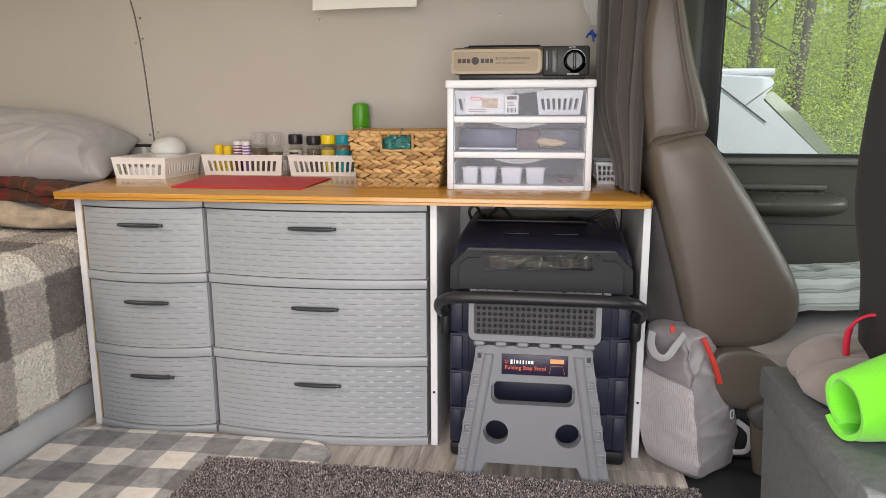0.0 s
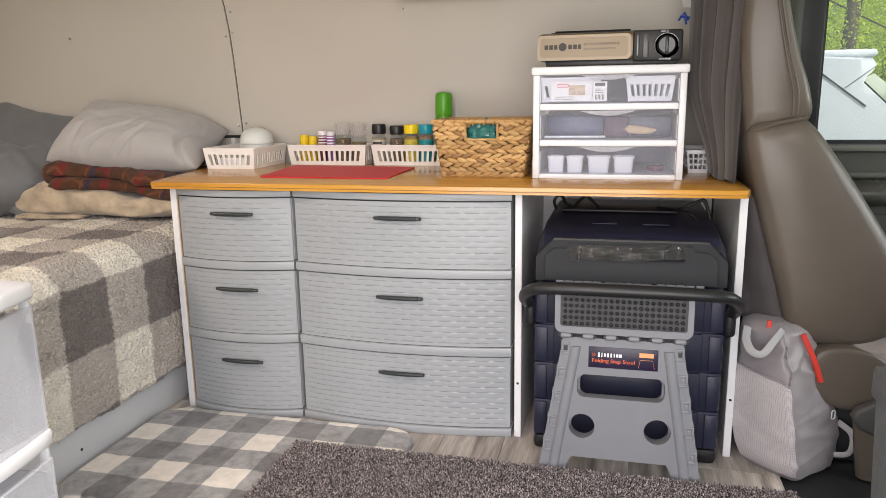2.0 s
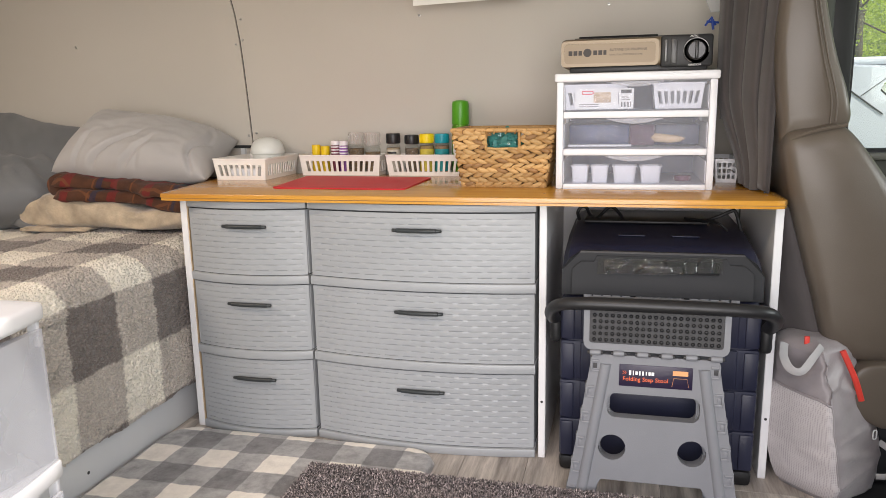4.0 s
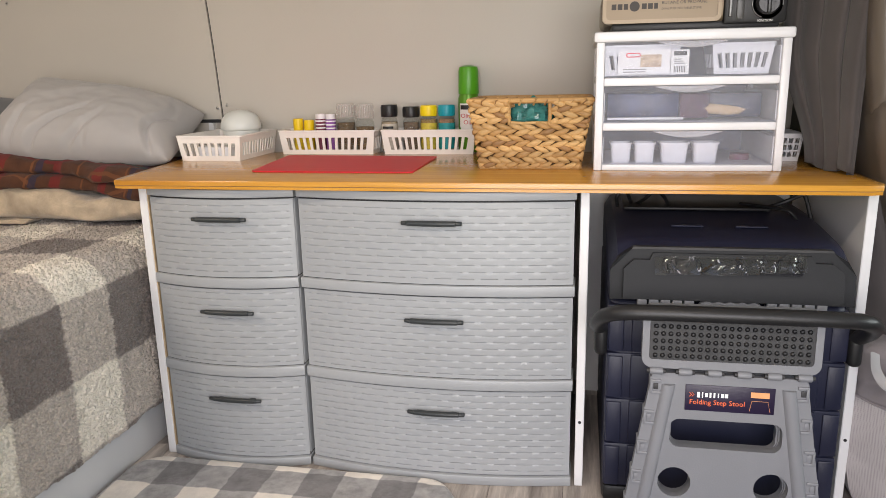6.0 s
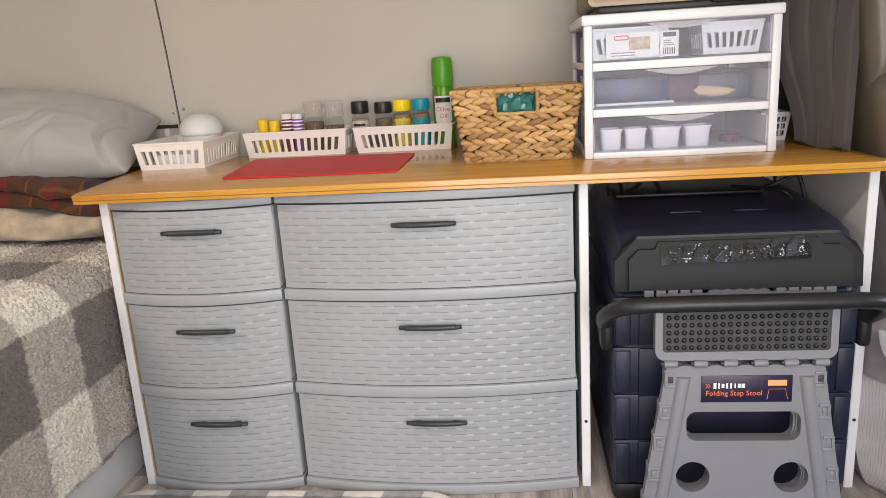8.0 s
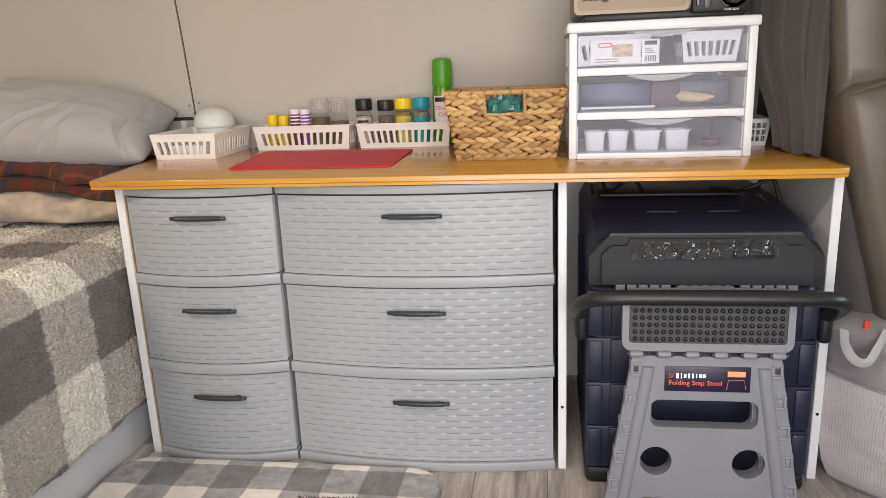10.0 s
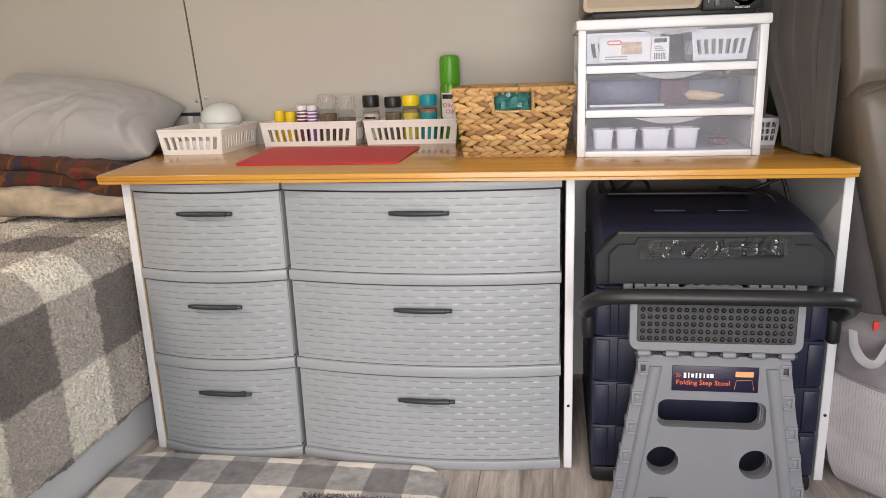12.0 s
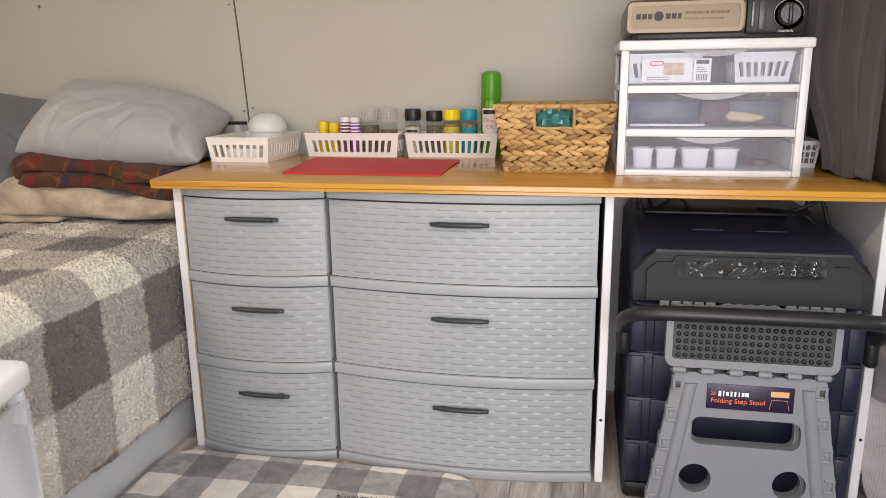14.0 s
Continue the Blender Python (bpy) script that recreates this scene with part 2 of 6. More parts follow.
def box(x0, x1, y0, y1, z0, z1, r=0.0, seg=2):
    bm = bmesh.new()
    bmesh.ops.create_cube(bm, size=1)
    for v in bm.verts:
        v.co = ((x0 + x1) / 2 + v.co.x * (x1 - x0), (y0 + y1) / 2 + v.co.y * (y1 - y0), (z0 + z1) / 2 + v.co.z * (z1 - z0))
    if r:
        bmesh.ops.bevel(bm, geom=bm.edges[:], offset=r, segments=seg, affect="EDGES", profile=0.5)
    return bm


def join(*bms):
    out = bms[0]
    for b in bms[1:]:
        me = bpy.data.meshes.new("tmp")
        b.to_mesh(me)
        out.from_mesh(me)
        bpy.data.meshes.remove(me)
        b.free()
    return out


def moved(bm, m):
    bmesh.ops.transform(bm, matrix=m, verts=bm.verts)
    return bm


def rod(r, length, seg=16, r2=None, bev=0.0):
    """A round bar along z from 0 to length."""
    bm = bmesh.new()
    bmesh.ops.create_cone(bm, cap_ends=True, segments=seg, radius1=r, radius2=r if r2 is None else r2, depth=length)
    bmesh.ops.translate(bm, vec=(0, 0, length / 2), verts=bm.verts)
    if bev:
        es = [e for e in bm.edges if len(e.link_faces) == 2 and any(len(f.verts) > 4 for f in e.link_faces)]
        bmesh.ops.bevel(bm, geom=es, offset=bev, segments=2, affect="EDGES", profile=0.5)
    return bm


def lathe(profile, seg=24, close=True):
    """A turned body from (radius, height) pairs."""
    bm = bmesh.new()
    rings = []
    for r, z in profile:
        rings.append([bm.verts.new((r * math.cos(2 * math.pi * i / seg), r * math.sin(2 * math.pi * i / seg), z)) for i in range(seg)])
    for a, b in zip(rings, rings[1:]):
        for i in range(seg):
            bm.faces.new((a[i], a[(i + 1) % seg], b[(i + 1) % seg], b[i]))
    if close:
        bm.faces.new(rings[0][::-1])
        bm.faces.new(rings[-1])
    return bm


def tube(path, r, seg=10, flat=1.0, up=(0, 0, 1)):
    """A round or flattened bar along a polyline."""
    bm = bmesh.new()
    pts = [Vector(p) for p in path]
    rings = []
    for i, p in enumerate(pts):
        d = (pts[min(i + 1, len(pts) - 1)] - pts[max(i - 1, 0)]).normalized()
        u = Vector(up)
        if abs(d.dot(u)) > 0.95:
            u = Vector((0, 1, 0)) if abs(d.y) < 0.9 else Vector((1, 0, 0))
        s = d.cross(u).normalized()
        n = s.cross(d)
        rings.append([bm.verts.new(p + s * (r * math.cos(2 * math.pi * k / seg)) + n * (r * flat * math.sin(2 * math.pi * k / seg))) for k in range(seg)])
    for a, b in zip(rings, rings[1:]):
        for k in range(seg):
            bm.faces.new((a[k], a[(k + 1) % seg], b[(k + 1) % seg], b[k]))
    bm.faces.new(rings[0][::-1])
    bm.faces.new(rings[-1])
    return bm


def arc_path(points, n=8):
    """Catmull-Rom curve through points."""
    P = [Vector(p) for p in points]
    out = []
    for i in range(len(P) - 1):
        a, b, c, d = P[max(i - 1, 0)], P[i], P[i + 1], P[min(i + 2, len(P) - 1)]
        for k in range(n):
            t = k / n
            out.append(0.5 * ((2 * b) + (c - a) * t + (2 * a - 5 * b + 4 * c - d) * t * t + (3 * b - a - 3 * c + d) * t ** 3))
    return out + [P[-1]]


def rounded(x0, x1, y0, y1, r, n=6):
    """Corner-rounded rectangle as a list of points."""
    out = []
    for cx, cy, a0 in ((x1 - r, y1 - r, 0), (x0 + r, y1 - r, 90), (x0 + r, y0 + r, 180), (x1 - r, y0 + r, 270)):
        for k in range(n + 1):
            a = radians(a0 + 90 * k / n)
            out.append((cx + r * math.cos(a), cy + r * math.sin(a)))
    return out


def circle(cx, cy, r, n=24):
    return [(cx + r * math.cos(2 * math.pi * k / n), cy + r * math.sin(2 * math.pi * k / n)) for k in range(n)]


def plate(outer, holes, thick, plane="XZ"):
    """A flat board with holes cut through it; drawn in xz it is thick along +y, drawn in xy along +z."""
    bm = bmesh.new()
    for loop in (outer, *holes):
        vs = [bm.verts.new((x, 0, y) if plane == "XZ" else (x, y, 0)) for x, y in loop]
        for i in range(len(vs)):
            bm.edges.new((vs[i], vs[(i + 1) % len(vs)]))
    bmesh.ops.triangle_fill(bm, use_beauty=True, use_dissolve=False, edges=bm.edges[:])
    ret = bmesh.ops.extrude_face_region(bm, geom=bm.faces[:])
    vs = [g for g in ret["geom"] if isinstance(g, bmesh.types.BMVert)]
    bmesh.ops.translate(bm, vec=(0, thick, 0) if plane == "XZ" else (0, 0, thick), verts=vs)
    return bm


def sheet(nu, nv, fn, thick=0.0):
    """A surface from fn(u, v), u and v from 0 to 1, given thickness along -normal if wanted."""
    bm = bmesh.new()
    g = [[bm.verts.new(fn(i / nu, j / nv)) for j in range(nv + 1)] for i in range(nu + 1)]
    for i in range(nu):
        for j in range(nv):
            bm.faces.new((g[i][j], g[i + 1][j], g[i + 1][j + 1], g[i][j + 1]))
    if thick:
        bm.normal_update()
        bmesh.ops.solidify(bm, geom=bm.faces[:], thickness=thick)
    return bm


def loft(rings, cap=True):
    bm = bmesh.new()
    R = [[bm.verts.new(p) for p in ring] for ring in rings]
    for a, b in zip(R, R[1:]):
        n = len(a)
        for k in range(n):
            bm.faces.new((a[k], a[(k + 1) % n], b[(k + 1) % n], b[k]))
    if cap:
        bm.faces.new(R[0][::-1])
        bm.faces.new(R[-1])
    return bm


def words(name, text, size, material, parent, loc, rx=90, rz=0, align="LEFT", label="", ry=0):
    """Printed lettering in the built-in font, turned into a mesh."""
    cu = bpy.data.curves.new(name, "FONT")
    cu.body, cu.size, cu.align_x, cu.align_y, cu.extrude, cu.resolution_u = text, size, align, "CENTER", 0.0002, 2
    tmp = bpy.data.objects.new(name, cu)
    me = bpy.data.meshes.new_from_object(tmp)
    me.name = name
    bpy.data.objects.remove(tmp)
    bpy.data.curves.remove(cu)
    me.materials.clear()
    me.materials.append(material)
    ob = new(name, me)
    ob.parent = parent
    ob.matrix_basis = pose(*loc, rx, ry, rz)
    return tagged(ob, label)


def fbm(x, y, z=0.0, o=3):
    return noise.fractal(Vector((x, y, z)), 0.9, 2.1, o)


# ---- the van's shell ----
WALL_Y = ((0.0, 2.30), (0.55, 2.30), (0.74, 2.281), (0.95, 2.258), (1.05, 2.243), (1.15, 2.216), (1.25, 2.165), (1.36, 2.05))


def wall_y(z):
    for (z0, y0), (z1, y1) in zip(WALL_Y, WALL_Y[1:]):
        if z <= z1:
            return y0 + (y1 - y0) * (z - z0) / (z1 - z0)
    return WALL_Y[-1][1]


def wall_panel(x0, x1, z0, z1, t=0.03, n=18):
    rings = []
    for x in (x0, x1):
        zs = [z0 + (z1 - z0) * k / n for k in range(n + 1)]
        rings.append([(x, wall_y(z), z) for z in zs] + [(x, wall_y(z) + t, z) for z in reversed(zs)])
    return loft(rings)


SEAM_X = -1.185
solid("wall_north_panel", wall_panel(SEAM_X + 0.0026, 0.30, 0.0, 1.36), WALL, "light grey painted wall panel leaning in", "wall", "structure", 60)
solid("wall_north_rear_panel", wall_panel(-2.95, SEAM_X - 0.0026, 0.0, 1.36), WALL, "light grey painted wall panel beside the bed", "wall", "structure", 60)
solid("wall_seam", wall_panel(SEAM_X - 0.006, SEAM_X + 0.006, 0.0, 1.36, 0.01), DARK, "dark joint between the wall panels", "trim", "structure", 60).location.y = 0.006
solid("wall_rear", box(-3.0, -2.95, 0.42, 2.33, -0.03, 1.40), WALL, "light grey rear wall", "wall", "structure")
solid("wall_front", box(2.3, 2.35, 0.42, 2.40, -0.25, 0.75), TRIM, "dark grey dashboard wall", "wall", "structure")
solid("ceiling", box(-3.0, 2.35, 0.42, 2.40, 1.362, 1.40), CEIL, "pale van roof lining", "ceiling", "structure")
# the near wall with the open side door
solid("wall_south_rear", box(-2.95, -1.16, 0.42, 0.46, -0.03, 1.362), WALL, "light grey near wall", "wall", "structure")
solid("wall_south_front", box(0.62, 2.3, 0.42, 0.46, -0.25, 0.72), TRIM, "grey trimmed cab door", "wall", "structure")
solid("wall_south_pillar", box(0.55, 0.62, 0.42, 0.46, -0.03, 1.362), TRIM, "grey trimmed door pillar", "wall", "structure")
solid("wall_south_header", box(-1.16, 0.55, 0.42, 0.46, 1.28, 1.362), WALL, "rail over the open side door", "wall", "structure")
# sub floor and cab floor
solid("floor_base", box(-2.95, 0.415, 0.42, 2.31, -0.06, -0.0035), DARK, "dark floor underlay", "floor", "structure")
solid("cab_floor", box(0.417, 2.3, 0.42, 2.40, -0.06, -0.006, 0.002), RUBBER, "black rubber cab floor", "floor", "structure")
# cab door, window opening and pillar on the far side
W0, W1, WZ0, WZ1, DY = 0.575, 1.45, 0.705, 1.25, 2.33
cab = thing("door_1", (0, DY, 0), "grey trimmed cab door with a window", "door", kind="structure")
part("door_panel", plate([(0.50, -0.25), (1.7, -0.25), (1.7, 1.36), (0.50, 1.36)], [rounded(W0, W1, WZ0, WZ1, 0.03)], 0.06), TRIM, cab)
part("window_sill", box(W0 - 0.05, W1 + 0.05, -0.03, 0.01, WZ0 - 0.025, WZ0 - 0.004, 0.006), mat("sill_trim", (0.15, 0.15, 0.125), 0.35), cab)
part("rubber_seal", plate(rounded(W0 - 0.012, W1 + 0.012, WZ0 - 0.005, WZ1 + 0.012, 0.035), [rounded(W0 + 0.004, W1 - 0.004, WZ0 + 0.006, WZ1 - 0.004, 0.028)], 0.02), BLACK, cab, loc=(0, -0.012, 0))
glass = part("window_pane", box(W0 - 0.005, W1 + 0.005, 0.03, 0.034, WZ0 - 0.005, WZ1 + 0.005), clear_mat("window_glass", (0.97, 0.99, 0.98), 0.02, 0.07), cab)
glass.visible_shadow = False
arm_rings = []
for ax, k in ((0.52, 1.0), (0.80, 1.0), (0.88, 1.0), (0.915, 0.93), (0.938, 0.76), (0.950, 0.48), (0.954, 0.10)):
    arm_rings.append([(ax, -0.012 - 0.062 * k * max(0.0, math.cos(a)) , 0.566 + 0.036 * k * math.sin(a)) for a in [2 * math.pi * i / 24 for i in range(24)]])
arm = part("armrest", loft(arm_rings), mat("armrest_grey", (0.095, 0.092, 0.075), 0.28, var=0.08), cab, "grey moulded armrest", 180)
# the recess is a raised strip, its lit look put into a paler colour
part("pull_recess", box(0.55, 0.90, -0.010, 0.0, 0.604, 0.622, 0.006, 3), mat("lit_recess_grey", (0.12, 0.118, 0.10), 0.35), arm)
part("seam_line", box(0.52, 1.6, -0.002, 0.0, 0.500, 0.503), DARK, cab)
pil = thing("door_pillar", (0, 0, 0), "grey-green trimmed pillar with black door edge", "pillar", kind="structure")
part("trim_cover", box(0.30, 0.50, 2.20, 2.40, 0.0, 1.36, 0.03, 3), mat("pillar_trim", (0.045, 0.046, 0.034), 0.6, var=0.1), pil)
part("door_edge", box(0.502, W0 - 0.006, 2.295, 2.33, WZ0, 1.36, 0.004), BLACK, pil)

# ceiling LED strips
for lx in (-1.75, -0.25):
    fx = thing("ceiling_light", (lx, 0.84, 1.362), "white LED strip under the roof", "light", "ceiling lights")
    part("housing", box(-0.32, 0.32, -0.06, 0.06, -0.02, 0.0, 0.004), WHITE_PL, fx)

# outside: ground
solid("ground", sheet(60, 60, lambda u, v: (-60 + 120 * u, -60 + 120 * v, -0.62 + 0.05 * fbm(u * 9, v * 9) + max(0, (-60 + 120 * v) - 9) * 0.16)), mat("grass", (0.10, 0.16, 0.03), 0.95, var=0.4, scale=1.5, fine=40, bump=0.02), "green grassy ground rising to the woods", "ground", "structure")


# ---- counter ----
CT = 0.642
top_outline = [(-1.128, 1.711), (0.292, 1.711), (0.312, 1.718), (0.320, 1.736), (0.318, 2.262), (-1.24, 2.262), (-1.158, 1.742), (-1.149, 1.716)]
counter = thing("countertop", (0, 0, 0), "varnished honey-coloured wooden countertop on white panels", "countertop")
def layer(z0, z1, inset):
    c = Vector((-0.45, 1.98))
    pts = [(x + (inset if x < c.x else -inset), y + (inset if y < c.y else 0)) for x, y in top_outline]
    return moved(plate(pts, [], z1 - z0, "XY"), Matrix.Translation((0, 0, z0)))
board = layer(0.6318, CT, 0.0)
es = [e for e in board.edges if all(abs(v.co.z - CT) < 1e-5 for v in e.verts) and len(e.link_faces) == 2 and any(abs(f.normal.z) < 0.5 for f in e.link_faces)]
bmesh.ops.bevel(board, geom=es, offset=0.0025, segments=2, affect="EDGES", profile=0.5)
part("board", board, BAMBOO, counter)
part("dark_ply", layer(0.6300, 0.6318, 0.0012), PLY_DARK, counter, "dark glue line along the edge")
part("under_board", layer(0.6245, 0.6300, 0.0008), BAMBOO, counter)
for sx, sy in ((-1.148, 1.818), (-0.19, 1.80), (0.29, 1.80)):
    part("screw_hole", moved(rod(0.0035, 0.0012, 10), Matrix.Translation((sx, sy, CT - 0.0004))), PLY_DARK, counter)
for nm, x0, x1, lb in (("side_panel", -1.122, -1.104, "white side panel with raw tan inner edge"), ("divider_panel", -0.196, -0.179, "white divider panel between drawers and cooler"), ("side_panel", 0.303, 0.320, "white side panel beside the cooler")):
    p = thing(nm, ((x0 + x1) / 2, 1.755, 0), lb, "panel")
    h = (x1 - x0) / 2
    part("board", box(-h, h, 0, 0.50, 0.0, 0.6242, 0.0015, 1), WHITE_PANEL, p)
    if x0 < -1:
        part("raw_edge", box(h + 0.0003, h + 0.0030, 0.001, 0.49, 0.0, 0.6238), RAW_EDGE, p, "tan raw board strip")
    else:
        part("screw", moved(rod(0.0032, 0.001, 10), pose(0, -0.0002, 0.145, 90)), DARK, p)
solid("back_panel", box(-0.178, 0.302, 2.235, 2.25, 0.0, 0.6242), WHITE_PANEL, "white back panel behind the cooler", "panel")


# ---- drawer units ----
BOW = 0.029
def front_y(u):
    return BOW * (1 - (2 * u - 1) ** 2)


def weave_front(w, h):
    """A bowed drawer front with moulded weave: staggered strips with short slots between the rows."""
    pitch, per = 0.0140, 0.0465
    rows = int((h - 0.012) / pitch)
    z0 = (h - rows * pitch) / 2
    zs = [0.0]
    for r in range(rows + 1):
        zs += [z0 + r * pitch + d for d in (-0.0009, -0.0004, 0.0004, 0.0009)]
        if r < rows:
            zs += [z0 + (r + 0.3) * pitch, z0 + (r + 0.7) * pitch]
    zs = [z for z in zs if 0 <= z < h] + [h]
    xs = {0.0, 0.009, w - 0.009, w}
    for k in range(int(w / per) + 1):
        for u in (0.0, 0.13, 0.16, 0.34, 0.37, 0.5, 0.63, 0.66, 0.84, 0.87):
            if 0.010 < (k + u) * per < w - 0.010:
                xs.add((k + u) * per)
    xs = sorted(xs)
    def fn_height(x, z):
        if x < 0.0095 or x > w - 0.0095:
            return 0.0
        r = round((z - z0) / pitch)
        u = (x / per + 0.5 * (r % 2)) % 1.0
        if abs(z - z0 - r * pitch) < 0.0008:
            return -0.0017 if 0.145 < u < 0.855 else 0.0
        b = int((z - z0) / pitch)
        v = (x / per + 0.5 * (b % 2)) % 1.0
        return 0.0007 * math.sin(math.pi * v) ** 2 if 0.15 < (z - z0) / pitch - b < 0.85 else 0.0003 * math.sin(math.pi * v) ** 2
    bm = bmesh.new()
    g = []
    for x in xs:
        g.append([bm.verts.new((x - w / 2, -front_y(x / w) - fn_height(x, z), z)) for z in zs])
    nx = len(xs) - 1
    for i in range(nx):
        for j in range(len(zs) - 1):
            bm.faces.new((g[i][j], g[i + 1][j], g[i + 1][j + 1], g[i][j + 1]))
    for j0, dz in ((0, 0.0), (len(zs) - 1, 0.0)):
        back = [bm.verts.new((x - w / 2, 0.03, zs[j0])) for x in xs]
        for i in range(nx):
            bm.faces.new((g[i][j0], g[i + 1][j0], back[i + 1], back[i]))
    return bm


def bow_slab(w, depth, z0, z1, out=0.0, r=0.003):
    n = 24
    pts = [(w * i / n - w / 2, -front_y(i / n) - out) for i in range(n + 1)] + [(w / 2, depth), (-w / 2, depth)]
    bm = moved(plate(pts, [], z1 - z0, "XY"), Matrix.Translation((0, 0, z0)))
    es = [e for e in bm.edges if len(e.link_faces) == 2 and abs(e.verts[0].co.z - e.verts[1].co.z) < 1e-6 and e.calc_face_angle(0) > 1.2 and max(e.verts[0].co.y, e.verts[1].co.y) < 0.01]
    bmesh.ops.bevel(bm, geom=es, offset=r, segments=2, affect="EDGES", profile=0.5)
    return bm


def handle_bar(w=0.120):
    """A slim bar, flat in front, a little thinner at its two end caps, on two short feet."""
    def section(x, hy, hz):
        return [(x, -hy * math.cos(a) + 0.004 * (2 * x / w) ** 2, hz * math.sin(a)) for a in [2 * math.pi * k / 14 for k in range(14)]]
    e = w / 2
    rings = [section(x, hy, hz) for x, hy, hz in ((-e, 0.0030, 0.0030), (-e + 0.001, 0.0042, 0.0042), (-e + 0.0105, 0.0046, 0.0044), (-e + 0.011, 0.0040, 0.0038), (-e + 0.012, 0.0056, 0.0052), (-0.02, 0.0062, 0.0056), (0.02, 0.0062, 0.0056), (e - 0.012, 0.0056, 0.0052), (e - 0.011, 0.0040, 0.0038), (e - 0.0105, 0.0046, 0.0044), (e - 0.001, 0.0042, 0.0042), (e, 0.0030, 0.0030))]
    return join(loft(rings), *[box(c - 0.006, c + 0.006, 0.002, 0.019, -0.0042, 0.0012, 0.001) for c in (-0.036, 0.036)])


def drawer_unit(x0, x1, y, hx, label):
    w = x1 - x0
    u = thing("drawer_unit", ((x0 + x1) / 2, y, 0), label, "drawer unit", "plastic drawer units under the counter")
    part("top_plate", bow_slab(w, 0.36, 0.604, 0.6215, 0.004), DRAWER, u)
    part("carcass", box(-w / 2 + 0.004, w / 2 - 0.004, 0.012, 0.36, 0.02, 0.604, 0.002), DRAWER, u)
    for z0, z1 in ((0.4125, 0.4345), (0.2135, 0.2365), (0.0, 0.021)):
        part("rail", bow_slab(w, 0.06, z0, z1, 0.006), DRAWER, u)
        # dark slabs fill the gaps beside the rail in place of their shade
        if z0 > 0.1:
            part("shadow_gap", bow_slab(w - 0.006, 0.05, z1, z1 + 0.0016, -0.001, 0.0002), DARK, u)
        part("shadow_gap", bow_slab(w - 0.006, 0.05, z0 - 0.0026 if z0 > 0.1 else z1, z0 if z0 > 0.1 else z1 + 0.001, -0.003, 0.0003), DARK, u)
    for z0, z1, dh in ((0.4362, 0.6005, 0.0395), (0.2382, 0.4095, 0.0485), (0.0235, 0.2105, 0.0485)):
        d = part("drawer", moved(weave_front(w - 0.006, z1 - z0), Matrix.Translation((0, 0.0, z0))), DRAWER, u, "grey drawer front with moulded weave", 50)
        part("handle", moved(handle_bar(), Matrix.Translation((hx, -BOW - 0.013, z1 - dh))), HANDLE, d, "dark grey bar handle", 50)
    # another dark slab for the shade under the top plate
    part("top_gap", bow_slab(w - 0.006, 0.05, 0.6005, 0.604, -0.003, 0.0003), DARK, u)
    return u


drawer_unit(-1.1005, -0.7725, 1.757, 0.0125, "narrow grey plastic unit of three woven-look drawers")
drawer_unit(-0.7665, -0.2035, 1.757, 0.006, "wide grey plastic unit of three woven-look drawers")


# ---- cooler under the counter ----
cooler = thing("cooler", (0.07, 1.70, 0), "navy and charcoal wheeled electric cooler with pull handle", "cooler")
HW = 0.208
part("body", box(-HW, HW, 0.008, 0.50, 0.03, 0.428, 0.02, 3), NAVY, cooler, "navy body")
for z0, z1 in ((0.040, 0.132), (0.134, 0.226), (0.228, 0.320), (0.322, 0.416)):
    part("rib_band", box(-HW - 0.003, HW + 0.003, 0.004, 0.495, z0, z1, 0.005, 2), NAVY, cooler)
    part("rib_field", box(-HW + 0.042, HW - 0.042, 0.0, 0.02, z0 + 0.002, z1 - 0.002, 0.003, 2), NAVY, cooler)
    for sx in (-1, 1):
        part("rib_corner", box(sx * (HW - 0.014) - 0.014, sx * (HW - 0.014) + 0.014, 0.0005, 0.02, z0 + 0.002, z1 - 0.006, 0.003, 2), NAVY, cooler)
part("base_band", box(-HW - 0.004, HW + 0.004, 0.006, 0.49, 0.0, 0.038, 0.012, 2), BLACK, cooler)
for sx in (-1, 1):
    part("wheel", moved(rod(0.05, 0.035, 24, None, 0.004), pose(sx * (HW - 0.03) - 0.0175, 0.44, 0.05, 0, 90)), BLACK, cooler)
# sloping charcoal lid front and navy lid top
prof = [(0.002, 0.428), (-0.004, 0.45), (0.004, 0.503), (0.030, 0.528), (0.070, 0.536), (0.26, 0.551), (0.50, 0.551), (0.505, 0.428)]
def lid_ring(x, dy, dz):
    return [(x, y + dy * (1 if y < 0.2 else -1), z - (dz if z > 0.45 else 0)) for y, z in prof]
part("lid", loft([lid_ring(-HW - 0.002, 0.02, 0.03), lid_ring(-HW + 0.012, 0.006, 0.008), lid_ring(-HW + 0.03, 0.003, 0.002), lid_ring(HW - 0.03, 0.003, 0.002), lid_ring(HW - 0.012, 0.006, 0.008), lid_ring(HW + 0.002, 0.02, 0.03)]), NAVY, cooler, "navy lid")
def slope(bm, y):
    for v in bm.verts:
        v.co.y += y + max(0, v.co.z - 0.47) * 0.45 + (0.012 if abs(v.co.x) > 0.195 else 0)
    return bm
fp = [(-0.209, 0.43), (0.209, 0.43), (0.209, 0.484), (0.194, 0.509), (0.170, 0.524), (-0.170, 0.524), (-0.194, 0.509), (-0.209, 0.484)]
part("lid_front", slope(plate(fp, [], 0.02), -0.018), COOL_GREY, cooler, "charcoal sloping lid front", 25)
